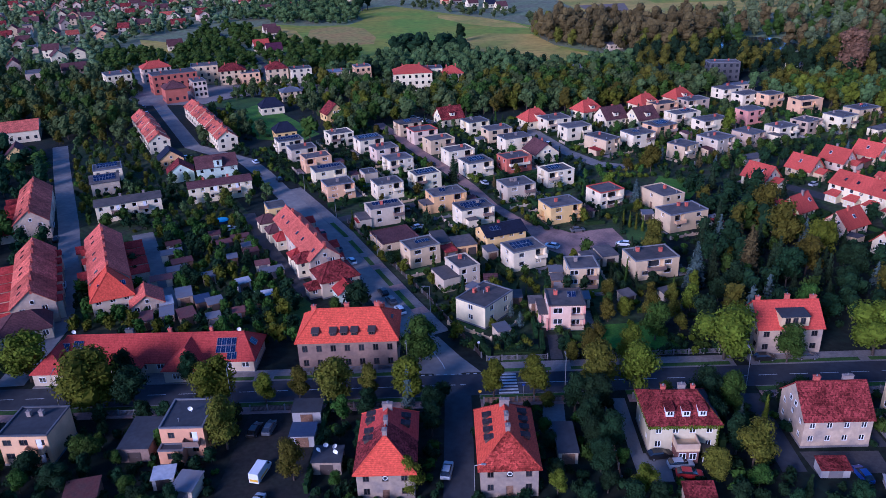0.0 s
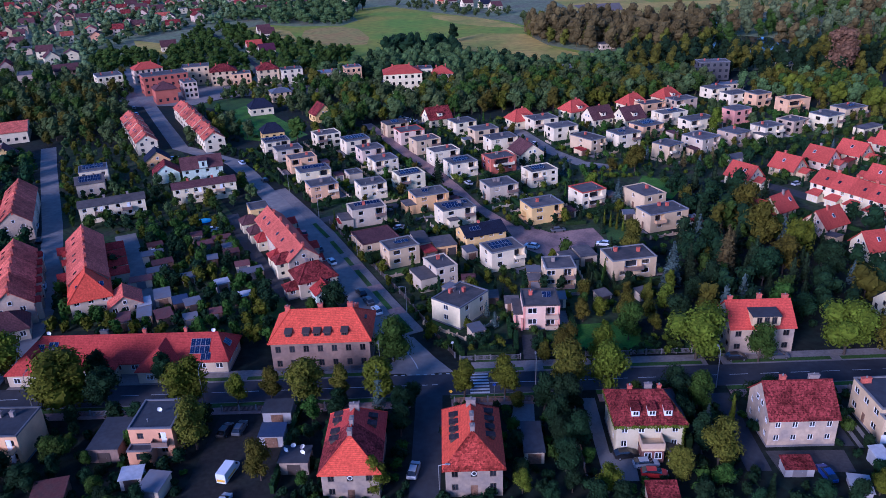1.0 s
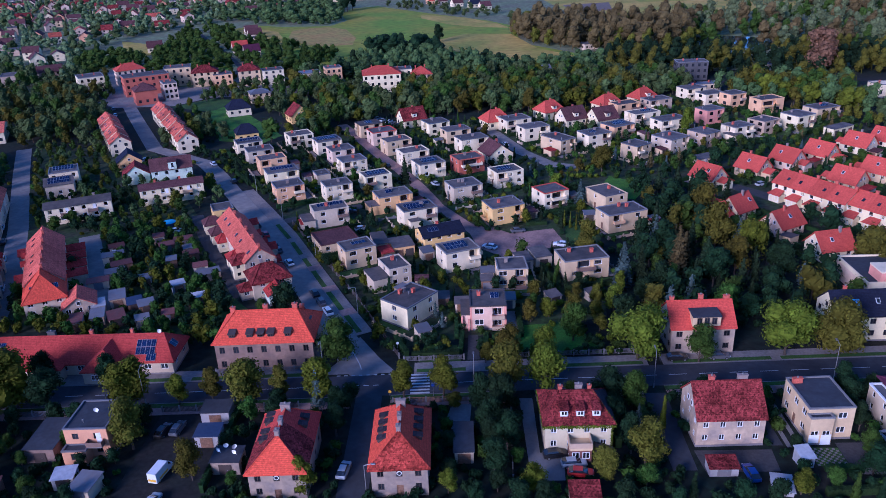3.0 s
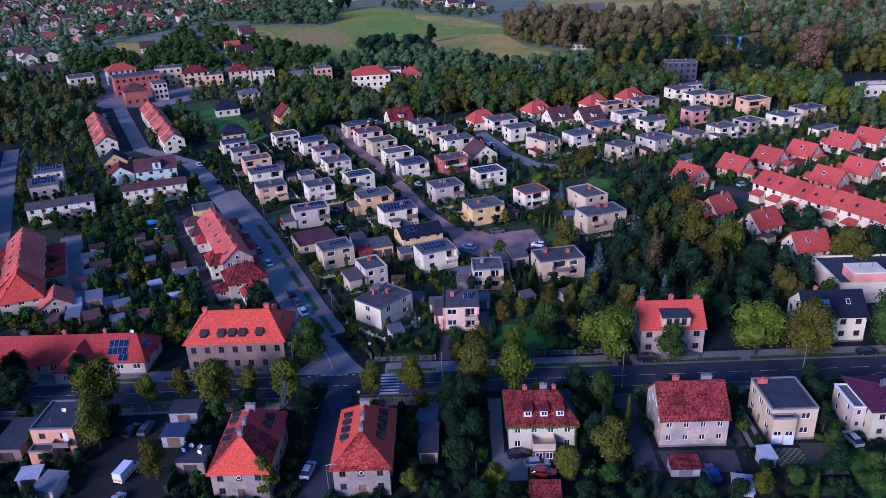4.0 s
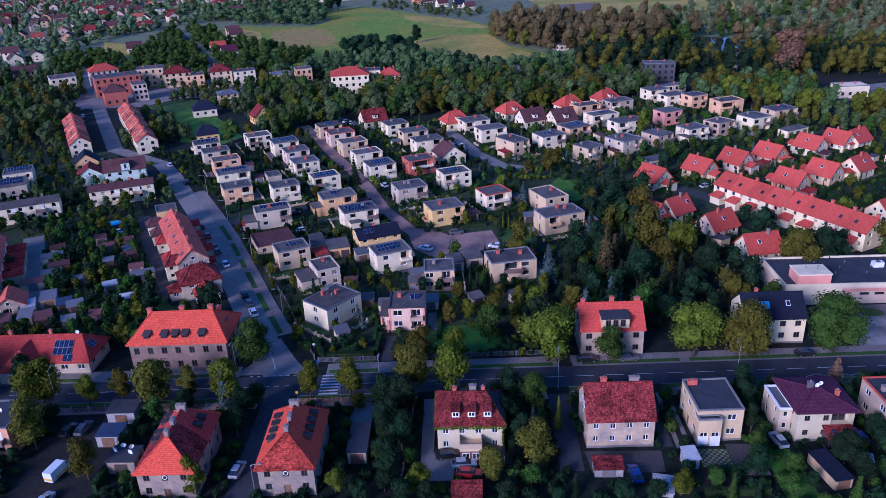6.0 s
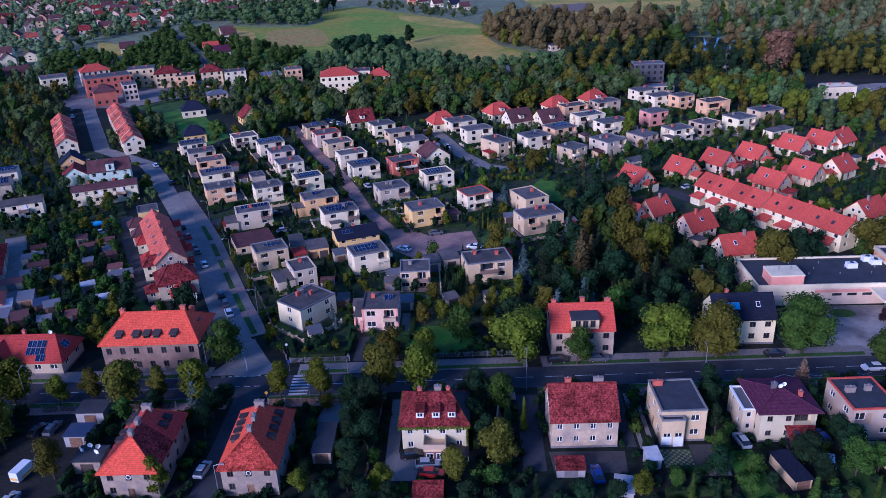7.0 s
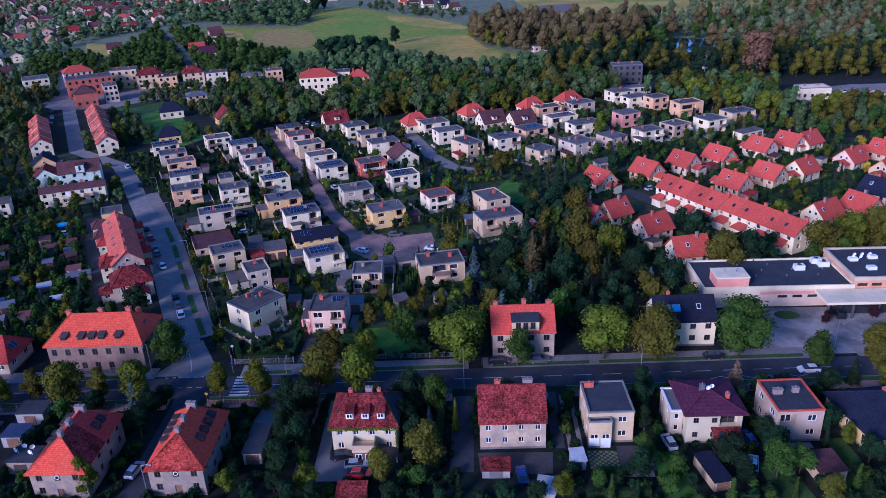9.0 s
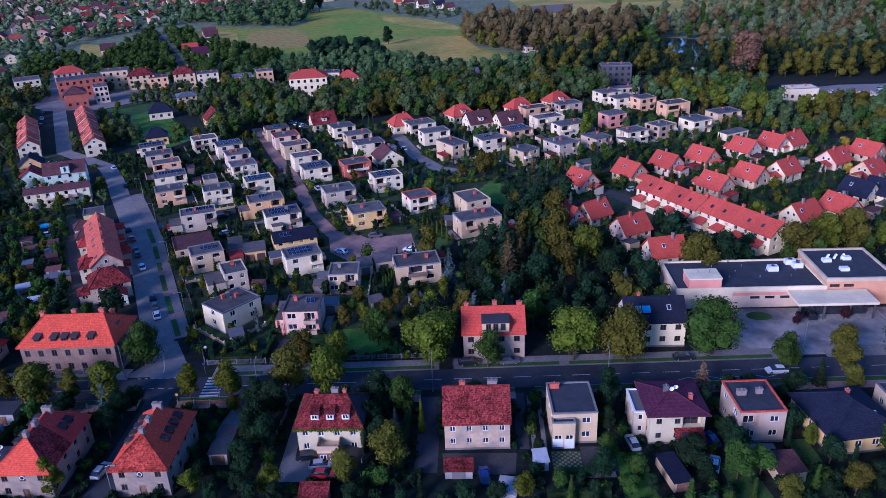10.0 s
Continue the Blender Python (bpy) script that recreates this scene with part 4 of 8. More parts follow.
def line_points(x0, x1, step):
    n = max(1, int((x1 - x0) / step))
    return [(x0 + (x1 - x0) * i / n, main_y(x0 + (x1 - x0) * i / n)) for i in range(n + 1)]


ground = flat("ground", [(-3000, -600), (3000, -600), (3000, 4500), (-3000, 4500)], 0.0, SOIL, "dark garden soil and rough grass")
MAIN = line_points(-320, 320, 40)
main_road = strip("road", MAIN, -3.6, 3.6, 0.06, ASPHALT, "dark asphalt main road with white markings")
S1 = [(0.0, 127.5), (-7.2, 142.4), (-15.4, 158.2), (-25.2, 178.2), (-36.6, 201.4), (-47.7, 221.2), (-60.2, 243.0), (-71.8, 264.0), (-82.0, 280.0), (-97.0, 292.0), (-111.0, 303.0), (-140.0, 356.0), (-180.0, 430.0), (-215.0, 500.0)]
side_street = strip("road", S1, -3.2, 3.1, 0.055, OLDASPHALT, "worn grey asphalt side street")
flat("road", [(-9.5, 128.2), (5.8, 128.6), (1.6, 134.5), (-3.4, 143.0), (-9.2, 141.0), (-7.0, 133.0)], 0.058, OLDASPHALT, "flared mouth of the side street", category="road")
LANE = [(1.4, 60.0), (1.4, 95.0), (1.2, 112.0), (1.0, 122.0)]
strip("road", LANE, -2.5, 2.6, 0.05, ASPHALT, "narrow asphalt lane between two tiled houses")
S2 = [(-36.0, 334.0), (-27.0, 314.0), (-12.5, 281.0), (-3.6, 263.0), (4.6, 243.0), (11.2, 224.0), (19.6, 208.4), (26.5, 197.5)]
strip("road", S2, -2.2, 2.3, 0.05, REDPAVING, "brick-paved residential street")
flat("road", [(20.5, 204.0), (23.5, 191.0), (30.0, 184.0), (48.0, 191.5), (45.5, 203.5), (33.0, 200.5), (25.0, 208.5)], 0.056, REDPAVING, "brick-paved turning place", category="road")
claim(34, 195, 14, 13, 9)
strip("road", [(27.0, 322.0), (32.5, 311.0), (42.0, 282.0), (51.0, 266.0), (62.0, 260.0)], -2.8, 2.8, 0.05, OLDASPHALT, "asphalt residential street")
strip("road", [(-37.5, 214.0), (-26.0, 221.0), (-14.0, 226.5), (0.0, 233.0)], -2.0, 2.0, 0.048, PAVING, "narrow paved lane")
strip("road", [(-170.0, 308.0), (-153.0, 275.0), (-121.0, 215.0), (-101.0, 175.0), (-92.0, 150.0), (-90.0, 126.0)], -3.0, 3.0, 0.05, OLDASPHALT, "asphalt street between terraced houses")
strip("road", [(-66.0, 222.0), (-58.0, 204.0), (-50.0, 189.0), (-36.0, 164.0)], -1.8, 1.8, 0.045, PAVING, "unmade lane behind the terrace")
strip("road", [(-94.0, 207.0), (-84.0, 188.0), (-74.0, 168.0), (-68.0, 157.0)], -2.6, 3.4, 0.045, OLDASPHALT, "concrete yard behind the terrace")
strip("road", [(102.0, 243.0), (112.0, 231.0), (121.0, 216.0), (135.0, 196.0)], -2.6, 2.6, 0.045, PAVING, "paved estate street")
strip("road", [(151.0, 190.0), (170.0, 196.0), (200.0, 206.0)], -2.5, 2.5, 0.045, OLDASPHALT, "asphalt estate street")
strip("road", [(-235.0, 715.0), (-229.0, 705.0), (-152.0, 549.0), (-126.0, 493.0), (-120.0, 455.0)], -2.0, 2.0, 0.05, PAVING, "pale field track")
strip("road", [(-230.0, 420.0), (-150.0, 452.0), (-60.0, 436.0), (0.0, 428.0)], -3.0, 3.0, 0.05, OLDASPHALT, "distant asphalt street")
strip("road", [(150.0, 402.0), (215.0, 394.0), (400.0, 392.0)], -4.0, 4.0, 0.05, GRAVEL, "railway bed of gravel")
flat("road", [(196.0, 372.0), (250.0, 386.0), (330.0, 384.0), (300.0, 338.0), (214.0, 352.0)], 0.04, OLDASPHALT, "asphalt yard beside a depot", category="yard")
claim(260, 365, 0, 50, 20)
# parking place before the shop
flat("road", [(118.5, 132.8), (175.0, 134.6), (175.0, 153.0), (119.5, 153.5)], 0.05, PARKING, "worn asphalt parking place before the shop", category="parking place")
claim(147, 143, 0, 29, 11)
flat("lawn", [(128.9 + 2.9 * math.cos(a * 0.524), 149.8 + 2.0 * math.sin(a * 0.524)) for a in range(12)], 0.075, LAWN, "round grass island in the parking place", category="lawn")
# yards
YARDS = (("concrete yard beside a white house", CONCRETE, [(30.5, 96.0), (36.0, 96.0), (36.5, 103.0), (32.5, 103.0), (32.5, 119.0), (30.0, 119.0)]),
         ("grey paved yard before a brown-roofed house", PAVING, [(59.0, 97.5), (71.0, 97.5), (71.5, 103.0), (58.5, 103.0)]),
         ("asphalt drive beside a brown-roofed house", ASPHALT, [(53.8, 98.0), (57.8, 98.0), (57.8, 120.0), (53.8, 120.0)]),
         ("dark asphalt drive between two houses", ASPHALT, [(71.6, 104.0), (73.8, 104.0), (73.8, 121.0), (71.6, 121.0)]),
         ("concrete wheel track of a garden drive", CONCRETE, [(74.3, 103.5), (75.1, 103.5), (75.1, 120.0), (74.3, 120.0)]),
         ("concrete wheel track of a garden drive", CONCRETE, [(76.1, 103.5), (76.9, 103.5), (76.9, 120.0), (76.1, 120.0)]),
         ("paved garden terrace", PAVING, [(82.6, 98.4), (88.5, 98.0), (87.6, 104.5), (82.6, 104.5)]),
         ("concrete slab terrace behind a house", CONCRETE, [(109.5, 102.0), (116.0, 102.0), (116.0, 104.9), (109.5, 104.9)]),
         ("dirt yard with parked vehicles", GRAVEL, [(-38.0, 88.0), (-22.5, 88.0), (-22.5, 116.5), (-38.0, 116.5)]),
         ("pale concrete yard beside a tiled house", CONCRETE, [(15.5, 109.5), (20.5, 110.5), (21.0, 118.8), (17.5, 118.8)]),
         ("paved drive of a pink house", PAVING, [(20.2, 133.0), (22.8, 133.0), (22.6, 143.0), (20.4, 143.0)]),
         ("forecourt of a red-roofed house", PAVING, [(59.5, 130.9), (78.0, 131.3), (78.0, 133.5), (59.5, 133.0)]))
for label, mat, poly in YARDS:
    flat("paving", poly, 0.04, mat, label, category="yard")
    xs, ys = [p[0] for p in poly], [p[1] for p in poly]
    claim(sum(xs) / len(xs), sum(ys) / len(ys), 0, (max(xs) - min(xs)) / 2 - 0.5, (max(ys) - min(ys)) / 2 - 0.5)
# green garden ground of the two estates and the allotments
for z, poly in ((0.012, [(-66, 300), (-40, 224), (-3, 150), (4, 138), (52, 150), (62, 225), (120, 262), (185, 300), (175, 335), (120, 358), (58, 335), (0, 336), (-44, 330)]), (0.016, [(96, 236), (112, 205), (150, 182), (205, 195), (228, 290), (150, 292)]), (0.014, [(-100, 150), (-40, 146), (-36, 164), (-66, 222), (-110, 300), (-165, 312), (-122, 218)])):
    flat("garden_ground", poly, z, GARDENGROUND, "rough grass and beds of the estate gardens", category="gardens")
# lawns and fields
LAWNS = [[(-119.0, 390.0), (-104.0, 389.0), (-60.0, 318.0), (-66.0, 306.0), (-86.0, 312.0)], [(30.0, 135.5), (33.0, 147.0), (44.0, 148.0), (49.0, 134.5)], [(62.0, 232.0), (74.0, 226.0), (82.0, 240.0), (70.0, 250.0)],
         [(-47.0, 153.0), (-34.0, 146.0), (-28.0, 152.0), (-38.0, 164.0)], [(88.0, 90.0), (93.5, 90.0), (93.0, 103.0), (88.5, 103.0)], [(117.0, 92.0), (123.0, 92.0), (122.0, 106.0), (118.0, 106.0)], [(10.0, 131.0), (19.0, 131.3), (18.0, 139.0), (11.0, 140.0)],
         [(-31.0, 203.0), (-24.0, 199.0), (-22.0, 203.0), (-29.0, 208.0)], [(48.0, 191.0), (56.0, 192.0), (58.0, 204.0), (49.0, 205.0)], [(106.0, 88.0), (112.0, 88.0), (110.0, 100.0), (105.0, 100.0)]]
for n, poly in enumerate(LAWNS):
    flat("lawn", poly, 0.03, FRESHLAWN if n in (0, 1, 2, 4) else LAWN, "mown green lawn", category="lawn")
flat("ground_far", [(-2900, 430), (2900, 430), (2900, 4400), (-2900, 4400)], 0.015, GARDENS, "distant rough grass and gardens")
FIELD = [(-196, 680), (-167, 634), (-140, 570), (-116, 536), (-92, 492), (-58, 470), (-20, 462), (8, 458), (28, 456), (52, 452), (74, 450), (98, 450), (114, 466), (105, 486), (84, 518), (62, 553), (60, 606), (60, 650), (40, 690), (-14, 760), (-74, 845), (-100, 830), (-104, 780), (-90, 725), (-100, 690), (-143, 696), (-175, 716)]
flat("field", FIELD, 0.06, GRASS, "broad green meadow", category="field")
flat("field", [(-4, 578), (21, 612), (56, 602), (70, 530), (97, 482), (104, 474), (90, 470), (52, 488), (22, 512), (4, 545)], 0.10, STRAW, "strip of dry straw-coloured grass", category="field")
flat("field", [(-186, 676), (-168, 692), (-141, 664), (-122, 606), (-113, 574), (-140, 596), (-166, 640)], 0.11, STRAW, "strip of dry straw-coloured grass", category="field")
flat("field", [(-129, 668), (-116, 680), (-100, 682), (-82, 664), (-66, 610), (-64, 574), (-88, 572), (-112, 596), (-124, 628)], 0.12, DRYGRASS, "browning patch of mown meadow", category="field")
flat("field", [(-22, 750), (19, 720), (49, 664), (58, 636), (30, 648), (4, 676), (-20, 722)], 0.11, STRAW, "strip of dry straw-coloured grass", category="field")
flat("field", [(104, 850), (112, 760), (124, 694), (180, 684), (330, 690), (420, 900), (300, 1300), (60, 1300)], 0.06, STRAW, "distant pale stubble field", category="field")
flat("field", [(118, 790), (166, 800), (158, 736), (122, 714)], 0.10, PLOUGHED, "distant ploughed strip", category="field")
flat("field", [(186, 880), (196, 790), (300, 790), (420, 920), (300, 1000)], 0.10, GRASS, "distant green meadow", category="field")
flat("field", [(-268, 640), (-235, 616), (-205, 568), (-216, 554), (-243, 586)], 0.06, STRAW, "small dry meadow among gardens", category="field")
flat("field", [(-206, 532), (-176, 532), (-160, 536), (-130, 486), (-163, 490), (-195, 510)], 0.06, GRASS, "small green meadow among gardens", category="field")
flat("water", [(160, 490), (170, 545), (197, 562), (222, 545), (226, 505), (202, 480), (183, 473)], 0.05, WATER, "calm pond reflecting the sky", category="water")
flat("water", [(190, 602), (203, 652), (230, 628), (216, 588)], 0.05, WATER, "second pond behind the first trees", category="water")
claim(200, 512, 78, 36, 13)
claim(196, 466, 0, 10, 12)
claim(170, 500, 60, 14, 5)
# pavements and verges of the main road
GAPS_N = [(-95.5, -84.5), (-8.5, 9.5), (57.0, 60.0), (127.0, 137.0)]
GAPS_S = [(-2.5, 5.2), (28.5, 33.0), (53.5, 58.0), (72.0, 76.0)]


def between(x0, x1, gaps):
    at = x0
    for a, b in gaps:
        yield at, a
        at = b
    yield at, x1


for x0, x1 in between(-300, 300, GAPS_N):
    pts = line_points(x0, x1, 25)
    strip("kerb", pts, -3.78, -3.6, 0.14, KERB, "grey stone kerb of the main road", category="kerb", block=False)
    strip("pavement", pts, -7.6, -3.78, 0.12, FOOTWAY, "grey paved footway beside the main road", category="pavement")
for x0, x1 in between(-300, 300, GAPS_S):
    pts = line_points(x0, x1, 25)
    strip("kerb", pts, 3.6, 3.78, 0.14, KERB, "grey stone kerb of the main road", category="kerb", block=False)
    strip("verge", pts, 3.78, 5.2, 0.10, LAWN, "grass verge with street trees", category="verge", block=False)
    strip("pavement", pts, 5.2, 7.4, 0.12, REDPAVING, "reddish paved footway beside the main road", category="pavement")
for x0, x1 in ((10.0, 20.0), (24.0, 56.0), (62.0, 82.0), (84.0, 126.0), (-82.0, -62.0), (-56.0, -40.0), (-36.0, -12.0)):
    strip("verge", line_points(x0, x1, 12), -5.2, -4.0, 0.135, LAWN, "grass verge with street trees", category="verge", block=False)
# footway and verges along the side street
strip("kerb", S1[1:7], 3.1, 3.25, 0.13, KERB, "grey stone kerb of the side street", category="kerb", block=False)
strip("pavement", S1[1:7], 3.25, 7.0, 0.10, FOOTWAY, "grey paved footway of the side street", category="pavement")


def along(pts, d):
    for (ax, ay), (bx, by) in zip(pts, pts[1:]):
        k = math.hypot(bx - ax, by - ay)
        if d <= k:
            return ax + (bx - ax) * d / k, ay + (by - ay) * d / k, math.degrees(math.atan2(by - ay, bx - ax))
        d -= k
    return ax, ay, 0.0


for d0, d1 in ((1, 10), (13, 24), (27, 38), (41, 47), (50, 60), (63, 76)):
    a, b = along(S1[1:], d0), along(S1[1:], d1)
    strip("verge", [a[:2], b[:2]], 3.5, 4.8, 0.12, LAWN, "narrow grass strip in the footway", category="verge", block=False)
for d in (11.5, 25.5, 39.5):
    a, b = along(S1[1:], d - 1.6), along(S1[1:], d + 1.6)
    strip("paving", [a[:2], b[:2]], 3.26, 6.9, 0.124, REDPAVING, "red paved crossing of the footway", category="pavement", block=False)
# road markings, children of the road
for i in range(-26, 30):
    x = i * 6.0
    if not (-8 < x < 18):
        strip("centre_line", [(x, main_y(x)), (x + 3.6, main_y(x + 3.6))], -0.07, 0.07, 0.066, LINE, "", 0.005, parent=main_road, block=False)
for i in range(5):
    x = -6.5 + i * 2.0
    strip("centre_line", [(x, main_y(x)), (x + 1.1, main_y(x + 1.1))], -0.08, 0.08, 0.066, LINE, "", 0.005, parent=main_road, block=False)
for i in range(7):
    o = -3.2 + i * 1.06
    strip("crossing_stripe", [(8.9, main_y(8.9)), (12.7, main_y(12.7))], o - 0.26, o + 0.26, 0.066, LINE, "", 0.005, parent=main_road, block=False)
for x0, x1 in ((12.9, 28.0), (31.0, 40.0), (-22.0, -9.0)):
    strip("centre_line", line_points(x0, x1, 8), -0.07, 0.07, 0.067, LINE, "", 0.005, parent=main_road, block=False)
for i in range(9):
    x = -6.2 + i * 1.5
    strip("give_way_mark", [(x, main_y(x)), (x + 0.7, main_y(x + 0.7))], -3.9, -3.65, 0.067, LINE, "", 0.004, parent=main_road, block=False)
strip("centre_line", [(-1.6, 130.0), (-2.2, 132.0), (-3.3, 134.6), (-4.6, 137.4)], -0.11, 0.11, 0.067, LINE, "", 0.005, parent=side_street, block=False)
for i in range(9):
    x = 104.5 + i * 2.2
    strip("bus_stop_mark", [(x, main_y(x) - 3.0 + 0.9 * (i % 2)), (x + 2.2, main_y(x) - 3.0 + 0.9 * ((i + 1) % 2))], -0.06, 0.06, 0.066, LINE, "", 0.005, parent=main_road, block=False)
for i in range(9):
    x = 137.0 + i * 2.7
    flat("bay_line", [(x, 147.0), (x + 0.1, 147.0), (x + 0.1, 151.5), (x, 151.5)], 0.058, LINE, "thin white parking bay line", category="marking")

# ---- vehicles and street furniture ----
CARPAINT = {}


def car_paint(name, base):
    return material("car_paint_" + name, base, 0.28, 0.02, bump=0.0, dirty=0.1, gloss=0.7)


for _n, _c in (("white", (0.70, 0.70, 0.70)), ("silver", (0.38, 0.39, 0.41)), ("black", (0.012, 0.012, 0.014)), ("grey", (0.10, 0.10, 0.11)), ("blue", (0.015, 0.04, 0.22)), ("red", (0.42, 0.02, 0.02)), ("yellow", (0.72, 0.42, 0.02))):
    CARPAINT[_n] = car_paint(_n, _c)


def hull(g, stations, m=0):
    """A body lofted through cross sections: x, half width below, half width above, bottom, top."""
    vs, fs = [], []
    for x, a, b, z0, z1 in stations:
        zm = z0 + (z1 - z0) * 0.55
        vs += [(x, -a * 0.94, z0), (x, -a, zm), (x, -b, z1), (x, b, z1), (x, a, zm), (x, a * 0.94, z0)]
    n = len(stations)
    for i in range(n - 1):
        k = i * 6
        fs += [(k + j, k + (j + 1) % 6, k + 6 + (j + 1) % 6, k + 6 + j) for j in range(6)]
    fs += [(5, 4, 3, 2, 1, 0), tuple(range(6 * n - 6, 6 * n))]
    g.add(vs, fs, m)


def car(x, y, rot, colour, kind="car"):
    mat = CARPAINT[colour]
    label = {"car": colour + " parked car standing on the ground", "van": colour + " delivery van parked in a yard"}[kind]
    top = root("car" if kind == "car" else "van", x, y, rot, 0.06 if y < 330 else -0.17, label, kind, "parked cars" if kind == "car" else "")

    def body():
        g = Geo()
        if kind == "car":
            hull(g, [(-2.15, 0.70, 0.62, 0.40, 0.80), (-2.0, 0.86, 0.78, 0.28, 0.95), (-0.9, 0.89, 0.82, 0.22, 0.98), (0.9, 0.89, 0.82, 0.22, 0.95), (1.9, 0.84, 0.74, 0.26, 0.82), (2.15, 0.68, 0.58, 0.38, 0.66)])
        else:
            hull(g, [(-2.9, 0.96, 0.90, 0.35, 2.45), (1.2, 0.98, 0.92, 0.35, 2.5), (1.6, 0.98, 0.88, 0.35, 2.2), (2.2, 0.96, 0.84, 0.35, 1.3), (2.9, 0.88, 0.74, 0.40, 1.0)])
        return g.mesh("body", mat, False)

    def cabin():
        g = Geo()
        if kind == "car":
            hull(g, [(-2.0, 0.72, 0.66, 0.93, 1.0), (-1.35, 0.74, 0.62, 0.93, 1.40), (0.35, 0.74, 0.62, 0.93, 1.42), (1.15, 0.74, 0.68, 0.92, 0.97)])
        else:
            hull(g, [(1.25, 0.99, 0.90, 1.35, 2.30), (1.62, 0.99, 0.87, 1.35, 2.15), (2.18, 0.97, 0.86, 1.25, 1.34)])
        return g.mesh("cabin_glass", GLASS)
    part("body", once(("carbody", kind, colour), body), None, top)
    part("cabin_glass", once(("carcabin", kind), cabin), None, top)
    if kind == "car":
        part("roof", once(("carroof", colour), lambda: Geo().box(-1.3, 0.32, -0.6, 0.6, 1.395, 1.45, 0, 0.05).mesh("roof", mat)), None, top)
    else:
        part("panel", once("vanstripe", lambda: Geo().box(-2.93, -2.905, -0.8, 0.8, 0.7, 1.2).box(-2.0, 0.9, -1.0, -0.985, 0.7, 1.1).box(-2.0, 0.9, 0.985, 1.0, 0.7, 1.1).mesh("panel", CARPAINT["yellow"])), None, top)
    wx = 1.32 if kind == "car" else 1.9
    for sx in (-wx, wx) if y < 330 else ():
        for sy in (-0.80, 0.80):
            w = part("wheel", once("tyre", lambda: Geo().tube((0, -0.1, 0), (0, 0.1, 0), 0.32, 0.32, 12).mesh("wheel", RUBBER)), None, top, at=pose(sx, sy, 0.30))
            if y > 200:
                continue
            part("rim", once("rim", lambda: Geo().tube((0, -0.105, 0), (0, 0.105, 0), 0.19, 0.19, 8).mesh("rim", STEEL)), None, w)
    if kind == "car" and y < 200:
        for sy in (-0.55, 0.55):
            part("headlight", once("headlight", lambda: Geo().box(2.02, 2.14, -0.14, 0.14, 0.60, 0.70).mesh("headlight", LAMPGLASS)), None, top, at=pose(0, sy, 0))
    if kind == "van":
        top.matrix_basis = top.matrix_basis @ Matrix.Diagonal((0.86, 0.92, 0.9, 1))
    claim(x, y, rot, 2.3, 1.0)
    return top


def lamp(x, y, rot, h=8.0):
    top = root("street_lamp", x, y, rot, 0.1, "grey steel street lamp beside the road", "street lamp", "street lamps")
    part("pole", Geo().tube((0, 0, 0), (0, 0, h), 0.09, 0.05, 8).tube((0, 0, 0), (0, 0, 0.9), 0.13, 0.12, 8), STEEL, top)
    part("arm", Geo().tube((0, 0, h), (0, -1.2, h + 0.35), 0.045, 0.04, 6), STEEL, top)
    head = part("lamp_head", Geo().box(-0.16, 0.16, -1.85, -1.1, h + 0.28, h + 0.45, 0, 0.05), METALSHEET, top)
    part("lamp_glass", Geo().box(-0.12, 0.12, -1.78, -1.2, h + 0.22, h + 0.279), LAMPGLASS, head)


def fence(x0, y0, x1, y1, h=1.3, mat=None, posts=CONCRETE, label="low metal garden fence with concrete posts", step=3.0):
    length = math.hypot(x1 - x0, y1 - y0)
    top = root("fence", x0, y0, math.degrees(math.atan2(y1 - y0, x1 - x0)), 0, label, "fence", "garden fences")
    n = max(1, int(length / step))
    pm = once(("post", h, posts.name), lambda: Geo().box(-0.12, 0.12, -0.12, 0.12, 0, h + 0.15).mesh("post", posts))
    s = length / n

    def panel():
        us = [0.13]
        for i in range(int((s - 0.3) / 0.24)):
            us += [0.2 + i * 0.24, 0.32 + i * 0.24]
        us.append(s - 0.13)
        return Geo().lattice(us, [0.12, 0.2, h * 0.88, h * 0.97], lambda i, j: j == 1 and i % 2 == 0, -0.03, 0.03).mesh("panel", mat or METALSHEET)
    me = once(("fencepanel", h, round(s, 2), (mat or METALSHEET).name), panel)
    for i in range(n + 1):
        part("post", pm, None, top, at=pose(i * s, 0, 0))
        if i < n:
            part("panel", me, None, top, at=pose(i * s, 0, 0))


def sign(x, y, rot, mat, h=2.4):
    top = root("road_sign", x, y, rot, 0.1, "round road sign on a thin steel post", "road sign", "road signs")
    part("post", Geo().tube((0, 0, 0), (0, 0, h), 0.035, 0.035, 6), STEEL, top)
    part("plate", Geo().tube((0, -0.05, h), (0, -0.03, h), 0.32, 0.32, 14), mat, top)

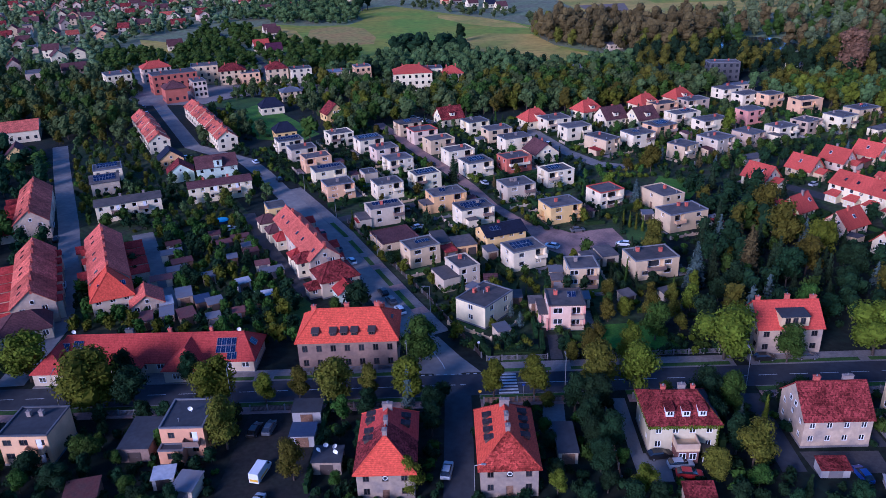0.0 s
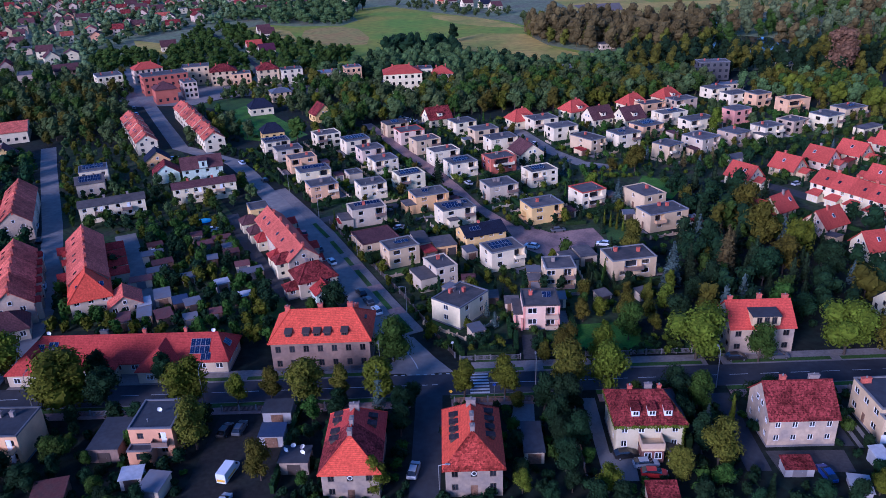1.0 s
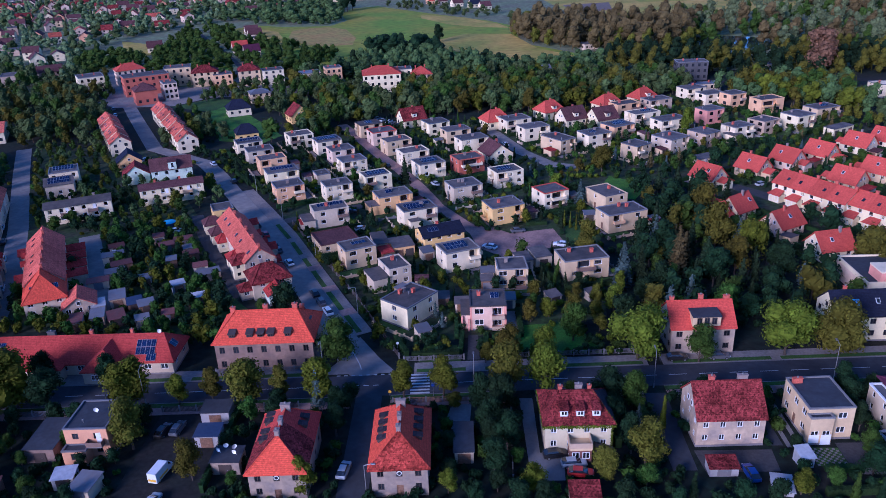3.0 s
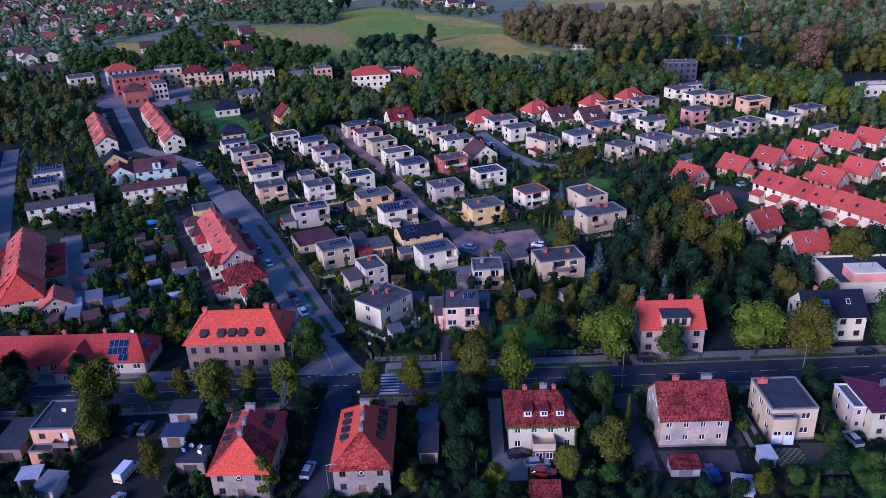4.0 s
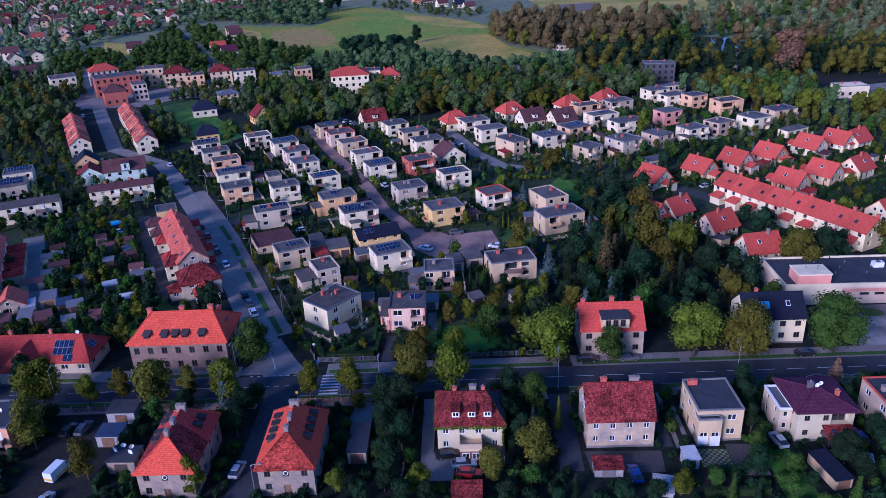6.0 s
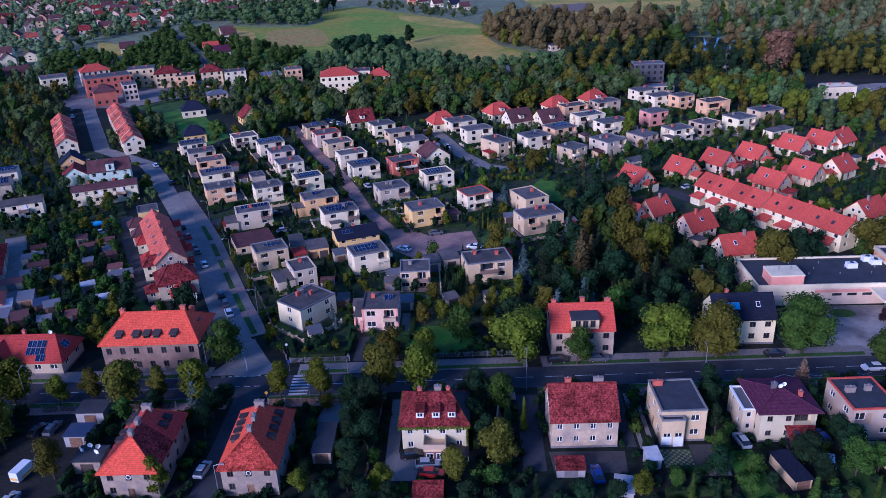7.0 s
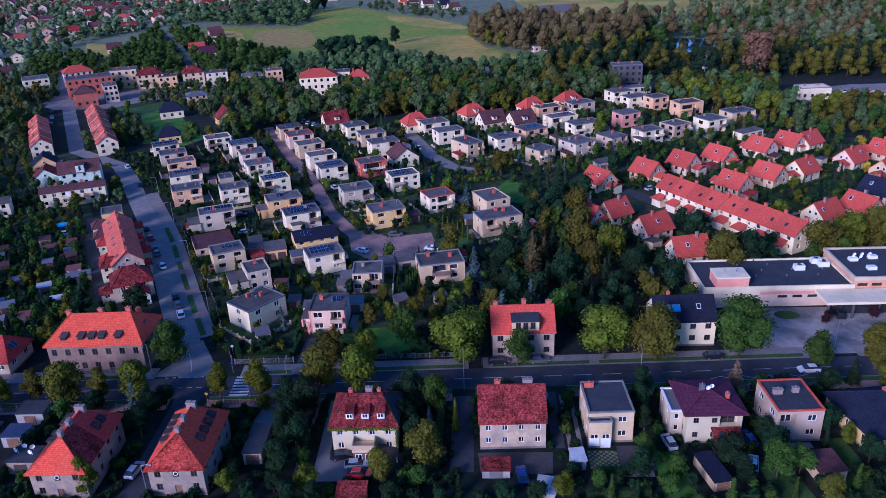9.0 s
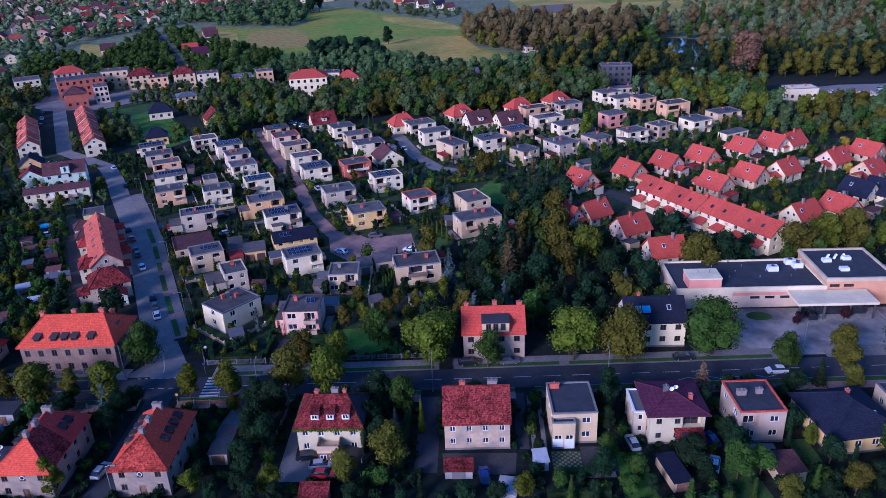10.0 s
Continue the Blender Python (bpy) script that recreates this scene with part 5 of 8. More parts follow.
# ---- the near row, south of the main road ----
def big_tiled(x, y, rot, label, slopes, wall, dormer_rows):
    """slopes: tiles of the west front, west rear, east front, east rear and the two hips; the long sides were re-roofed half by half."""
    k = house(x, y, rot, 9.0, 15.0, 5.6, wall, slopes[4], "hip", 4.3, 2, (3, 4, 2, 4), label, ridge=3.7, axis="y", overhang=0.5, size=(1.0, 1.25), far=False, dark=True, door="front",
              chimneys=[(0.0, -3.4, 9.7, 0.7, 0.9, CHIMNEYW), (0.0, -0.4, 9.7, 0.6, 1.3, CHIMNEYW), (0.0, 3.7, 9.6, 1.6, 0.7, CHIMNEYW)],
              dormers=[(sx, yy, 6.85, 1.0, 0.8, 1.35, turn, DARKFRAME, DARKSHADE) for sx, turn, ys in ((-2.85, -90, dormer_rows[0]), (2.85, 90, dormer_rows[1])) for yy in ys],
              skylights=[(0.3, -6.0, 7.2, 43, 0)])
    roof = [o for o in k.children if o.name.split(".")[0] == "roof"][0]
    g, mid = Geo(), 0.2
    e, h, r = 5.0, 5.604, 9.904
    g.add([(-e, mid, h), (-e, -8, h), (0, -3.7, r), (0, mid, r)], [(0, 1, 2, 3)], 0).add([(-e, 8, h), (-e, mid, h), (0, mid, r), (0, 3.7, r)], [(0, 1, 2, 3)], 1)
    g.add([(e, -8, h), (e, mid, h), (0, mid, r), (0, -3.7, r)], [(0, 1, 2, 3)], 2).add([(e, mid, h), (e, 8, h), (0, 3.7, r), (0, mid, r)], [(0, 1, 2, 3)], 3)
    g.add([(-e, -8, h), (e, -8, h), (0, -3.7, r)], [(0, 1, 2)], 4).add([(e, 8, h), (-e, 8, h), (0, 3.7, r)], [(0, 1, 2)], 4)
    g.add([(-e, -8, h - 0.2), (e, -8, h - 0.2), (e, 8, h - 0.2), (-e, 8, h - 0.2), (-e, -8, h - 0.004), (e, -8, h - 0.004), (e, 8, h - 0.004), (-e, 8, h - 0.004)], [(3, 2, 1, 0), (0, 1, 5, 4), (1, 2, 6, 5), (2, 3, 7, 6), (3, 0, 4, 7)], 4)
    roof.data = g.mesh("roof", slopes)
    # oval window over the gable door
    part("oval_window", Geo().tube((0, -7.56, 4.6), (0, -7.50, 4.6), 0.42, 0.42, 14).tube((0, -7.58, 4.6), (0, -7.561, 4.6), 0.30, 0.30, 14, 1), [WHITEPVC, GLASS], k)
    return k


big_tiled(-10.2, 99.7, 1.6, "long house under a steep hipped red roof, half of it re-tiled", [OLDRED, RUDDY, OLDRED, RUDDY, ORANGE], OLDGREY, ((-1.6, 0.3, 3.2, 5.0), (2.2, 4.2)))
big_tiled(9.2, 100.4, 1.6, "long grey-rendered house under a steep hipped orange-red tiled roof", [ORANGE, ORANGE, ORANGE, ORANGE, PATCHED], OLDGREY, ((-2.4, -0.4, 1.6, 3.6), (-2.0, 0.1, 2.2, 4.3)))
villa = house(38.9, 107.8, 0.5, 11.2, 9.6, 6.0, IVORY, OLDRED, "hip", 3.4, 2, (4, 2, 4, 2), "white villa with a dark red hipped tiled roof and three dormers", ridge=2.9, overhang=0.55, size=(1.0, 1.3), far=False, door="right",
      chimneys=[(-2.6, 0.6, 8.9, 0.7, 0.7, CHIMNEY), (0.6, 0.9, 9.0, 1.2, 0.7, CHIMNEYW), (2.4, 0.6, 8.9, 0.6, 0.6, CHIMNEY)],
      dormers=[(dx, -3.1, 6.9, 1.3, 1.2, 1.8, 0, WHITEPVC, OLDRED) for dx in (-2.4, 0.3, 3.0)], skylights=[(-4.7, -0.5, 7.1, 40, -90)])
# east slope in near-black tiles: its shade is put into the colour
villa_roof = [o for o in villa.children if o.name.split(".")[0] == "roof"][0]
villa_roof.data.materials.append(DARKSHADE)
villa_roof.data.polygons[1].material_index = 1
# green creeper along the eaves and hips of the villa
g, cr = Geo(), random.Random(88)
for i in range(520):
    u = cr.uniform(-6.1, 6.1)
    leaf(g, (u, -5.45 + cr.uniform(-0.15, 0.1), 5.82 + cr.gauss(0, 0.14) - 0.25 * cr.random() ** 3), (0, -1, 0.5), 0.16, cr)
for i in range(260):
    w = cr.random()
    leaf(g, (6.18 - 3.3 * w + cr.uniform(-0.1, 0.1), -5.35 + 5.3 * w + cr.uniform(-0.1, 0.1), 5.95 + 3.3 * w + cr.uniform(0, 0.16)), (0.5, -0.3, 1), 0.15, cr)
for i in range(160):
    leaf(g, (5.66 + cr.uniform(-0.25, 0.1), -4.86 + cr.uniform(-0.08, 0.05), cr.uniform(0.2, 5.8)), (0.2, -1, 0.2), 0.16, cr)
for i in range(320):
    leaf(g, (-6.15 + cr.uniform(-0.1, 0.1), cr.uniform(-5.4, 5.2), 5.82 + cr.gauss(0, 0.12)), (-1, 0, 0.5), 0.16, cr)
creeper = new("creeper", g.mesh("creeper", LEAFY))
creeper.matrix_basis = pose(38.9, 107.8, 0, 0, 0, 0.5)
tagged(creeper, "bright green creeper growing along the eaves of a villa", "climbing plant")
bay = root("bay_extension", 39.0, 101.6, 0.5, 0, "two-level white bay with a railed balcony on a villa", "bay")
part("wall", Geo().box(-1.8, 1.8, -1.3, 1.35, 0, 2.55), OLDBRICK, bay)
part("band", Geo().box(-1.9, 1.9, -1.4, 1.35, 2.553, 2.997), BEIGE, bay)
part("balcony_front", Geo().box(-1.9, 1.9, -1.4, -1.28, 3.0, 4.0).box(-1.9, -1.78, -1.28, 1.3, 3.0, 4.0).box(1.78, 1.9, -1.28, 1.3, 3.0, 4.0), TAN, bay)
for wx in (-0.85, 0.85):
    put_window(bay, pose(wx, -1.37, 0.9), 1.2, 1.3)
stair = root("outside_stair", 43.2, 101.8, 0, 0, "dark covered outside stair beside a villa", "stair")
part("roof", Geo().slab([(-1.6, -1.2, 2.3), (1.6, -1.2, 1.2), (1.6, 1.2, 1.2), (-1.6, 1.2, 2.3)], 0.12), DARKFRAME, stair)
for px in (-1.4, 1.4):
    part("post", Geo().box(px - 0.06, px + 0.06, -1.1, -0.98, 0, 1.2), WHITEPVC, stair)
house(64.6, 108.8, 1.2, 11.4, 9.4, 5.6, BUFF, OLDRED, "gable", 4.4, 2, (4, 3, 4, 3), "old two-storey house with worn dark red tiles and stained render", size=(0.95, 1.15), far=False, door="back", attic=2, overhang=0.3,
      chimneys=[(-2.4, 0.3, 9.9, 1.0, 0.6, CHIMNEY), (2.9, 0.4, 9.9, 1.7, 0.6, CHIMNEYW)])
house(81.6, 110.2, 2.0, 7.8, 9.4, 6.3, BEIGE, FELTD, "flat", 0, 2, (2, 2, 2, 3), "beige flat-roofed cube house with a garage door", size=(1.5, 1.2), far=False, door="left", rim=CONCRETE, chimneys=[(-2.6, 3.2, 6.3, 1.7, 0.5)], dark=False)
for gx in (-1.0, 1.0):
    gd = root("garage_door", 79.7 + gx, 104.07, 2.0, 0, "white panelled garage door below a beige bay", "garage door", "garage doors")
    part("door_leaf", Geo().box(-0.85, 0.85, -0.05, 0.0, 0.05, 2.1), WHITEPVC, gd)
    for gz in (0.55, 1.05, 1.55):
        part("rail", Geo().box(-0.85, 0.85, -0.075, -0.051, gz, gz + 0.04), WHITEPVC, gd)
house(79.7, 104.8, 2.0, 3.9, 1.4, 5.3, BEIGE, FELTD, "flat", 0, 1, (2, 0, 0, 1), "projecting beige stair bay of a cube house", name="house_bay", category="bay", size=(1.3, 1.5), far=False, door="none", rim=CONCRETE)
house(99.2, 109.8, 1.0, 9.4, 9.4, 6.3, IVORY, PURPLE, "hip", 1.5, 2, (3, 2, 3, 2), "white house with a low plum-coloured hipped roof", size=(0.95, 1.1), far=False, dark=True, door="right", overhang=0.75, ridge=0.4,
      chimneys=[(2.9, -1.4, 7.0, 0.6, 0.6), (-1.0, 0.4, 7.6, 0.9, 0.5, METALSHEET)], dishes=[(-0.2, 0.0, 7.6), (0.6, 0.5, 7.6)], loggia=[("front", 7.3, 1, 3.4)])
house(93.3, 110.6, 1.0, 2.2, 7.0, 5.2, PALE, METALSHEET, "flat", 0, 2, (1, 0, 0, 2), "pale side wing with a flat sheet roof", name="house_wing", category="wing", far=False, size=(0.8, 1.1), door="none", rim=WHITEPVC)
con = root("conservatory", 101.2, 103.6, 1.0, 0, "dark red-framed conservatory with roof lights on a white house", "conservatory")
part("glazing", Geo().box(-2.2, 2.2, -1.3, 1.3, 0.35, 2.4), GLASS, con)
part("base", Geo().box(-2.3, 2.3, -1.4, 1.3, 0, 0.35), BROWNWALL, con)
part("roof", Geo().slab([(-2.5, -1.6, 2.5), (2.5, -1.6, 2.5), (2.5, 1.4, 3.5), (-2.5, 1.4, 3.5)], 0.12), OLDRED, con)
for i in range(7):
    part("mullion", Geo().box(-2.25 + i * 0.73, -2.17 + i * 0.73, -1.36, -1.301, 0.35, 2.4), DARKFRAME, con)
for wx in (-1.0, 1.0):
    part("roof_light", Geo().slab([(wx - 0.4, -0.9, 2.86), (wx + 0.4, -0.9, 2.86), (wx + 0.4, 0.4, 3.29), (wx - 0.4, 0.4, 3.29)], 0.05), GLASS, con)
house(113.6, 110.0, 2.5, 7.9, 9.4, 6.3, MAUVE, FELTD, "flat", 0, 2, (2, 2, 2, 2), "greyish-pink cube house with a flat roof edged in red", size=(1.5, 1.2), far=False, door="left", rim=RED, chimneys=[(-2.0, 0.6, 6.3, 1.6, 0.7, CHIMNEYW), (1.2, 0.8, 6.3, 1.1, 0.6, CHIMNEYW)], loggia=[("front", 1.9, 1, 2.8)])
house(129.4, 108.8, 9.0, 12.5, 13.0, 3.6, YELLOW, NAVY, "hip", 3.4, 1, (4, 3, 3, 3), "yellow bungalow under a wide dark blue hipped roof", far=False, door="right", overhang=0.6, ridge=1.2, axis="y", chimneys=[(0.6, 1.4, 6.3, 0.6, 0.6, CHIMNEY)], skylights=[(-1.6, 0.9, 6.0, 28, -90), (2.6, -3.6, 5.4, 28, 0)])
house(143.5, 112.0, 3.0, 10.0, 10.0, 4.2, PALE, FELTD, "flat", 0, 1, (3, 2, 2, 2), "low grey flat-roofed house beside the main road", far=False, door="right", chimneys=[(-2, 1, 4.2, 0.7, 0.7, CHIMNEYW), (1.5, -1, 4.2, 0.7, 0.7, CHIMNEYW)])
house(-72.6, 106.0, 0.5, 8.6, 8.4, 6.0, SALMON, FELTD, "flat", 0, 2, (3, 0, 2, 2), "salmon cube house with a flat felt roof and deep balconies", size=(1.5, 1.2), far=False, dark=True, door="left", chimneys=[(-1.6, 1.6, 6.0, 0.7, 0.7, CHIMNEYW), (0.6, 1.7, 6.0, 0.7, 0.7, CHIMNEYW)], balcony=[("front", 6.4, 1, 3.2, SALMON), ("front", 6.4, 0, 3.2, BROWNWALL)], rim=METALSHEET)
house(-45.8, 107.4, 1.0, 7.5, 8.4, 6.2, CORAL, FELTD, "flat", 0, 2, (2, 1, 2, 2), "salmon cube house with a dark flat roof and a balcony", size=(1.1, 1.2), far=False, dark=True, door="left", vents=1, dishes=[(0.4, 0.5)], balcony=[("front", 5.4, 1, 2.8, BROWNWALL)])
house(-47.4, 102.2, 1.0, 4.2, 2.0, 3.0, CORAL, FELTD, "flat", 0, 1, (1, 0, 0, 0), "low salmon porch with a felt roof before a cube house", name="porch", category="porch", far=False, dark=True, door="none")
shed(-54.3, 106.5, 1.0, 5.2, 8.6, 2.9, OLDBROWN, FELTD, "old grey garage with a dark felt roof beside a salmon house", 0.2, "garage", "garage", 1)
shed(-26.5, 114.3, 1.0, 5.2, 3.8, 2.6, GREY, FELTD, "dark flat-roofed garage by the main road", 0.15, "garage", "garage", 1)
shed(-26.0, 107.5, 1.0, 4.2, 3.6, 2.4, GREY, BLUETARP, "low shed under a blue-grey sheet", 0.1)
shed(-20.5, 100.5, 0.0, 4.8, 4.0, 2.6, OLDGREY, FELTD, "flat garage with satellite dishes on its roof", 0.1, "garage", "garage", 1)
for dx, dy in ((-21.8, 100.8), (-21.0, 102.0), (-19.6, 101.6), (-18.9, 100.2)):
    ob = root("satellite_dish_stand", dx, dy, rnd.uniform(-40, 40), 2.75, "white satellite dish on a garage roof", "satellite dish", "dishes on the garage")
    dish(ob, 0, 0, 0)
shed(19.5, 104.5, 1.0, 3.2, 8.0, 2.4, PALE, FELTD, "low flat-roofed annexe behind a tiled house", 0.1, "outbuilding", "shed")
shed(38.3, 91.0, 0, 4.6, 3.0, 2.0, OLDGREY, OLDRED, "small garage with a red tiled roof", 0.9, "garage", "garage")
shed(61.5, 97.8, 0, 4.6, 2.6, 1.6, GREY, OLDRED, "low shelter with a red tiled roof", 0.5)
shed(69.6, 93.6, -12, 3.0, 3.6, 0.9, GREY, WHITETARP, "shed under a striped white sheet roof", 0.3)
shed(75.3, 99.5, 8, 2.2, 2.6, 2.0, WHITETARP, WHITETARP, "small white tent-like garden shelter", 0.5)
shed(96.8, 96.6, 12, 3.0, 7.0, 1.9, BEIGE, NAVY, "long garage with a blue-black felt roof along a wall", 0.1, "garage", "garage")
shed(115.0, 97.3, 6, 4.6, 5.0, 2.3, BEIGE, BROWN, "small beige garden house with a dark sheet roof", 0.2)
shed(-47.0, 96.8, 10, 3.4, 3.0, 2.2, WHITETARP, WHITETARP, "small white sheet-covered shelter", 0.15)
shed(-42.4, 94.6, -8, 3.6, 4.4, 2.3, PALE, METALSHEET, "pale shed with a grey sheet roof", 0.2)
shed(-58.5, 92.0, 15, 5.0, 6.0, 2.4, WOOD, RUSTY, "wooden shed with a rusty red sheet roof", 0.3)

# ---- north side of the main road ----
house(-21.3, 135.8, 1.8, 20.0, 11.6, 7.0, OLDBROWN, ORANGE, "hip", 4.4, 2, (7, 3, 7, 3), "large house with a bright orange-red hipped roof and dormers", ridge=6.4, overhang=0.5, size=(1.1, 1.5), far=False, dark=True, door="back",
      chimneys=[(-7.2, 1.0, 10.6, 1.0, 0.7), (-0.4, 1.2, 10.8, 1.0, 0.7), (5.9, 0.6, 11.2, 1.1, 0.7), (6.8, 3.0, 9.6, 0.9, 0.9)],
      dormers=[(dx, -4.3, 7.7, 1.3, 0.9, 1.5, 0, DARKFRAME, DARKFRAME) for dx in (-6.4, -2.8, -0.6, 1.5, 5.0)] + [(8.2, 0.5, 7.9, 1.3, 0.9, 1.4, 90, DARKFRAME, DARKFRAME)])
k = house(-61.6, 134.2, 0.8, 42.0, 9.4, 3.1, PALE, RUDDY, "hip", 4.0, 1, (12, 2, 9, 2), "long low house under one red tiled roof with solar panels", overhang=0.5, ridge=18.4, far=False, door="back", size=(1.5, 1.2),
          chimneys=[(-5.5, 0.4, 6.9, 1.6, 0.7, DARKGREY), (3.0, 0.4, 6.9, 0.7, 0.6, CHIMNEY), (11.6, 0.5, 6.9, 0.6, 0.6, CHIMNEY)], dishes=[(17.6, 0.2, 6.8), (-17.0, 0.4, 6.9)])
solar(k, 15.2, -2.4, 5.2, 4, 2, 37.5)
solar(k, 16.6, -4.2, 3.8, 2, 1, 37.5)
solar(k, 20.2, -0.4, 4.9, 2, 1, 42, 90)
solar(k, -18.4, -2.8, 4.95, 2, 2, 37.5)
solar(k, -15.6, -2.4, 5.25, 2, 2, 37.5)
# stepped eaves and cross gables of its street side
for gx, gw, gd, gr in ((-19.4, 7.0, 3.4, 3.3), (-6.0, 9.0, 2.0, 1.9), (7.6, 8.0, 3.2, 3.4)):
    wing = part("wing", Geo().box(gx - gw / 2, gx + gw / 2, -4.7 - gd, -4.71, 0, 3.0), PALE, k)
    y0, y1, zr = -5.1 - gd, -0.6, 3.2 + gr
    part("wing_roof", Geo().slab([(gx - gw / 2 - 0.4, y0, 3.0), (gx, y0 + gr * 0.9, zr), (gx, y1, zr), (gx - gw / 2 - 0.4, y1, 3.0)][::-1], 0.15).slab([(gx, y0 + gr * 0.9, zr), (gx + gw / 2 + 0.4, y0, 3.0), (gx + gw / 2 + 0.4, y1, 3.0), (gx, y1, zr)][::-1], 0.15).slab([(gx - gw / 2 - 0.4, y0, 3.0), (gx + gw / 2 + 0.4, y0, 3.0), (gx, y0 + gr * 0.9, zr)], 0.15), RUDDY, wing)
    for wx in (-1.6, 1.6):
        put_window(wing, pose(gx + wx, -4.73 - gd, 0.9), 1.4, 1.3)
claim(-62, 128.5, 0.8, 21, 3)
house(-104.0, 131.0, 1.0, 13.0, 9.6, 3.2, PALE, DARKRED, "hip", 4.0, 1, (3, 2, 3, 2), "low house with a red hipped roof at the street corner", overhang=0.5, ridge=2.6, far=False, door="back", chimneys=[(0.5, 0.3, 6.9, 0.8, 0.6)])
house(68.3, 138.0, 1.0, 12.8, 9.0, 6.2, BUFF, REDNEW, "gable", 3.9, 2, (4, 3, 4, 3), "house with a bright red gable roof and a grey dormer", far=False, dark=True, door="back", attic=2, overhang=0.35,
      chimneys=[(-5.6, 0.3, 10.0, 0.9, 0.5), (0.4, 0.5, 10.2, 0.9, 0.6), (5.6, 0.3, 10.0, 1.2, 0.6)], dormers=[(0.4, -2.6, 6.7, 5.6, 2.1, 4.2, 0, BEIGE, FELTD)])
house(102.6, 141.6, 0.8, 12.6, 8.6, 6.0, CREAM, NAVY, "gable", 3.8, 2, (4, 3, 4, 3), "cream two-storey house with a navy-blue gable roof", far=False, dark=True, door="back", attic=1, overhang=0.3, chimneys=[(-3.0, 0.4, 9.6, 0.6, 0.6)], skylights=[(3.0, -2.0, 8.25, 41, 0)],
      panels=())
k = root("solar_collector", 98.9, 139.0, 0.8, 8.6, "pair of bright blue solar collectors on a navy roof", "solar collector")
for dx in (0.0, 1.9):
    part("panel", Geo().box(-0.85, 0.85, -0.8, 0.8, 0.0, 0.09).box(-0.78, 0.78, -0.73, 0.73, 0.091, 0.1, 1), [STEEL, BLUEGLASS], k, at=pose(dx, 0, -0.36, 41))
# the shop
shop = root("shop_building", 128.0, 161.5, 0.5, 0, "long low pink and white shop with a dark flat roof", "shop")
claim(128, 161.5, 0.5, 17, 9)
g = Geo()
wall_panel(g, (-17, -7.4), (1, 0), (0, -1), 0, 5.0, 34.0, [(17.0 + i * 3.4, 19.2 + i * 3.4, 2.2, 2.9) for i in range(4)] + [(9.0, 10.4, 2.0, 2.7)])
wall_panel(g, (17, -7.4), (0, 1), (1, 0), 0, 5.0, 15.0, [])
wall_panel(g, (17, 7.6), (-1, 0), (0, 1), 0, 5.0, 34.0, [])
wall_panel(g, (-17, 7.6), (0, -1), (-1, 0), 0, 5.0, 15.0, [(4, 5.5, 1.5, 2.8), (8, 9.5, 1.5, 2.8)])
part("wall", g, ROSE, shop)
part("roof", Geo().box(-16.7, 16.7, -7.1, 7.3, 4.7, 4.85), FELTD, shop)
part("parapet", Geo().box(-17.1, 17.1, -7.5, -7.1, 4.3, 5.25).box(-17.1, 17.1, 7.3, 7.7, 4.3, 5.25).box(-17.1, -16.7, -7.1, 7.3, 4.3, 5.25).box(16.7, 17.1, -7.1, 7.3, 4.3, 5.25), WHITE, shop)
part("stripe", Geo().box(-4.0, 17.05, -7.56, -7.51, 3.2, 3.9), PINK, shop)
part("fascia", Geo().box(-17.05, -4.2, -7.58, -7.51, 2.7, 5.2), WHITE, shop)
for i in range(4):
    part("window", Geo().box(0.02 + i * 3.4, 2.18 + i * 3.4, -7.3, -7.26, 2.2, 2.9), GLASS, shop)
for ux, uy in ((8.2, 2.0), (13.6, 5.5), (14.6, 3.5)):
    u = part("roof_unit", Geo().box(ux - 1.2, ux + 1.2, uy - 0.8, uy + 0.8, 4.86, 6.1, 0, 0.05), WHITEPVC, shop)
    part("fan", Geo().tube((ux, uy, 6.1), (ux, uy, 6.2), 0.5, 0.5, 12), DARKFRAME, u)
for i in range(10):
    vent_pipe(shop, -8 + i * 2.4, 1.5 + 3.5 * math.sin(i * 2.1), 4.85, 0.4)
box = root("roof_house", 117.6, 157.0, 0.5, 4.86, "pink plant room with a white roof on the shop", "plant room")
part("wall", Geo().box(-3.7, 3.7, -2.6, 2.6, 0, 2.4), PINK, box)
part("roof", Geo().box(-3.8, 3.8, -2.7, 2.7, 2.403, 2.7), WHITE, box)
vent_pipe(box, 1.6, 0.3, 2.7, 0.8)
vent_pipe(box, -1.0, 0.6, 2.7, 0.6)
hall = root("shop_hall", 152.5, 162.5, 0.0, 0, "taller pink hall of the shop with a dark flat roof", "shop")
claim(152.5, 162.5, 0, 9, 9)
part("wall", Geo().box(-7.4, 8.0, -7.8, 8.6, 0, 6.4), CORAL, hall)
part("roof", Geo().box(-7.1, 7.7, -7.5, 8.3, 6.403, 6.5), FELTD, hall)
part("parapet", Geo().box(-7.6, 8.2, -8.0, -7.5, 6.0, 6.9).box(-7.6, 8.2, 8.3, 8.8, 6.0, 6.9).box(-7.6, -7.1, -7.5, 8.3, 6.0, 6.9).box(7.7, 8.2, -7.5, 8.3, 6.0, 6.9), PALE, hall)
part("window", Geo().box(-6.6, -4.4, -7.86, -7.81, 4.6, 5.3).box(-3.4, -1.2, -7.86, -7.81, 4.6, 5.3), GLASS, hall)
for ux, uy in ((-1.5, -3.0), (1.5, 3.0), (-3.5, 2.0)):
    part("roof_unit", Geo().box(ux - 1.0, ux + 1.0, uy - 0.7, uy + 0.7, 6.5, 7.3, 0, 0.05), WHITEPVC, hall)
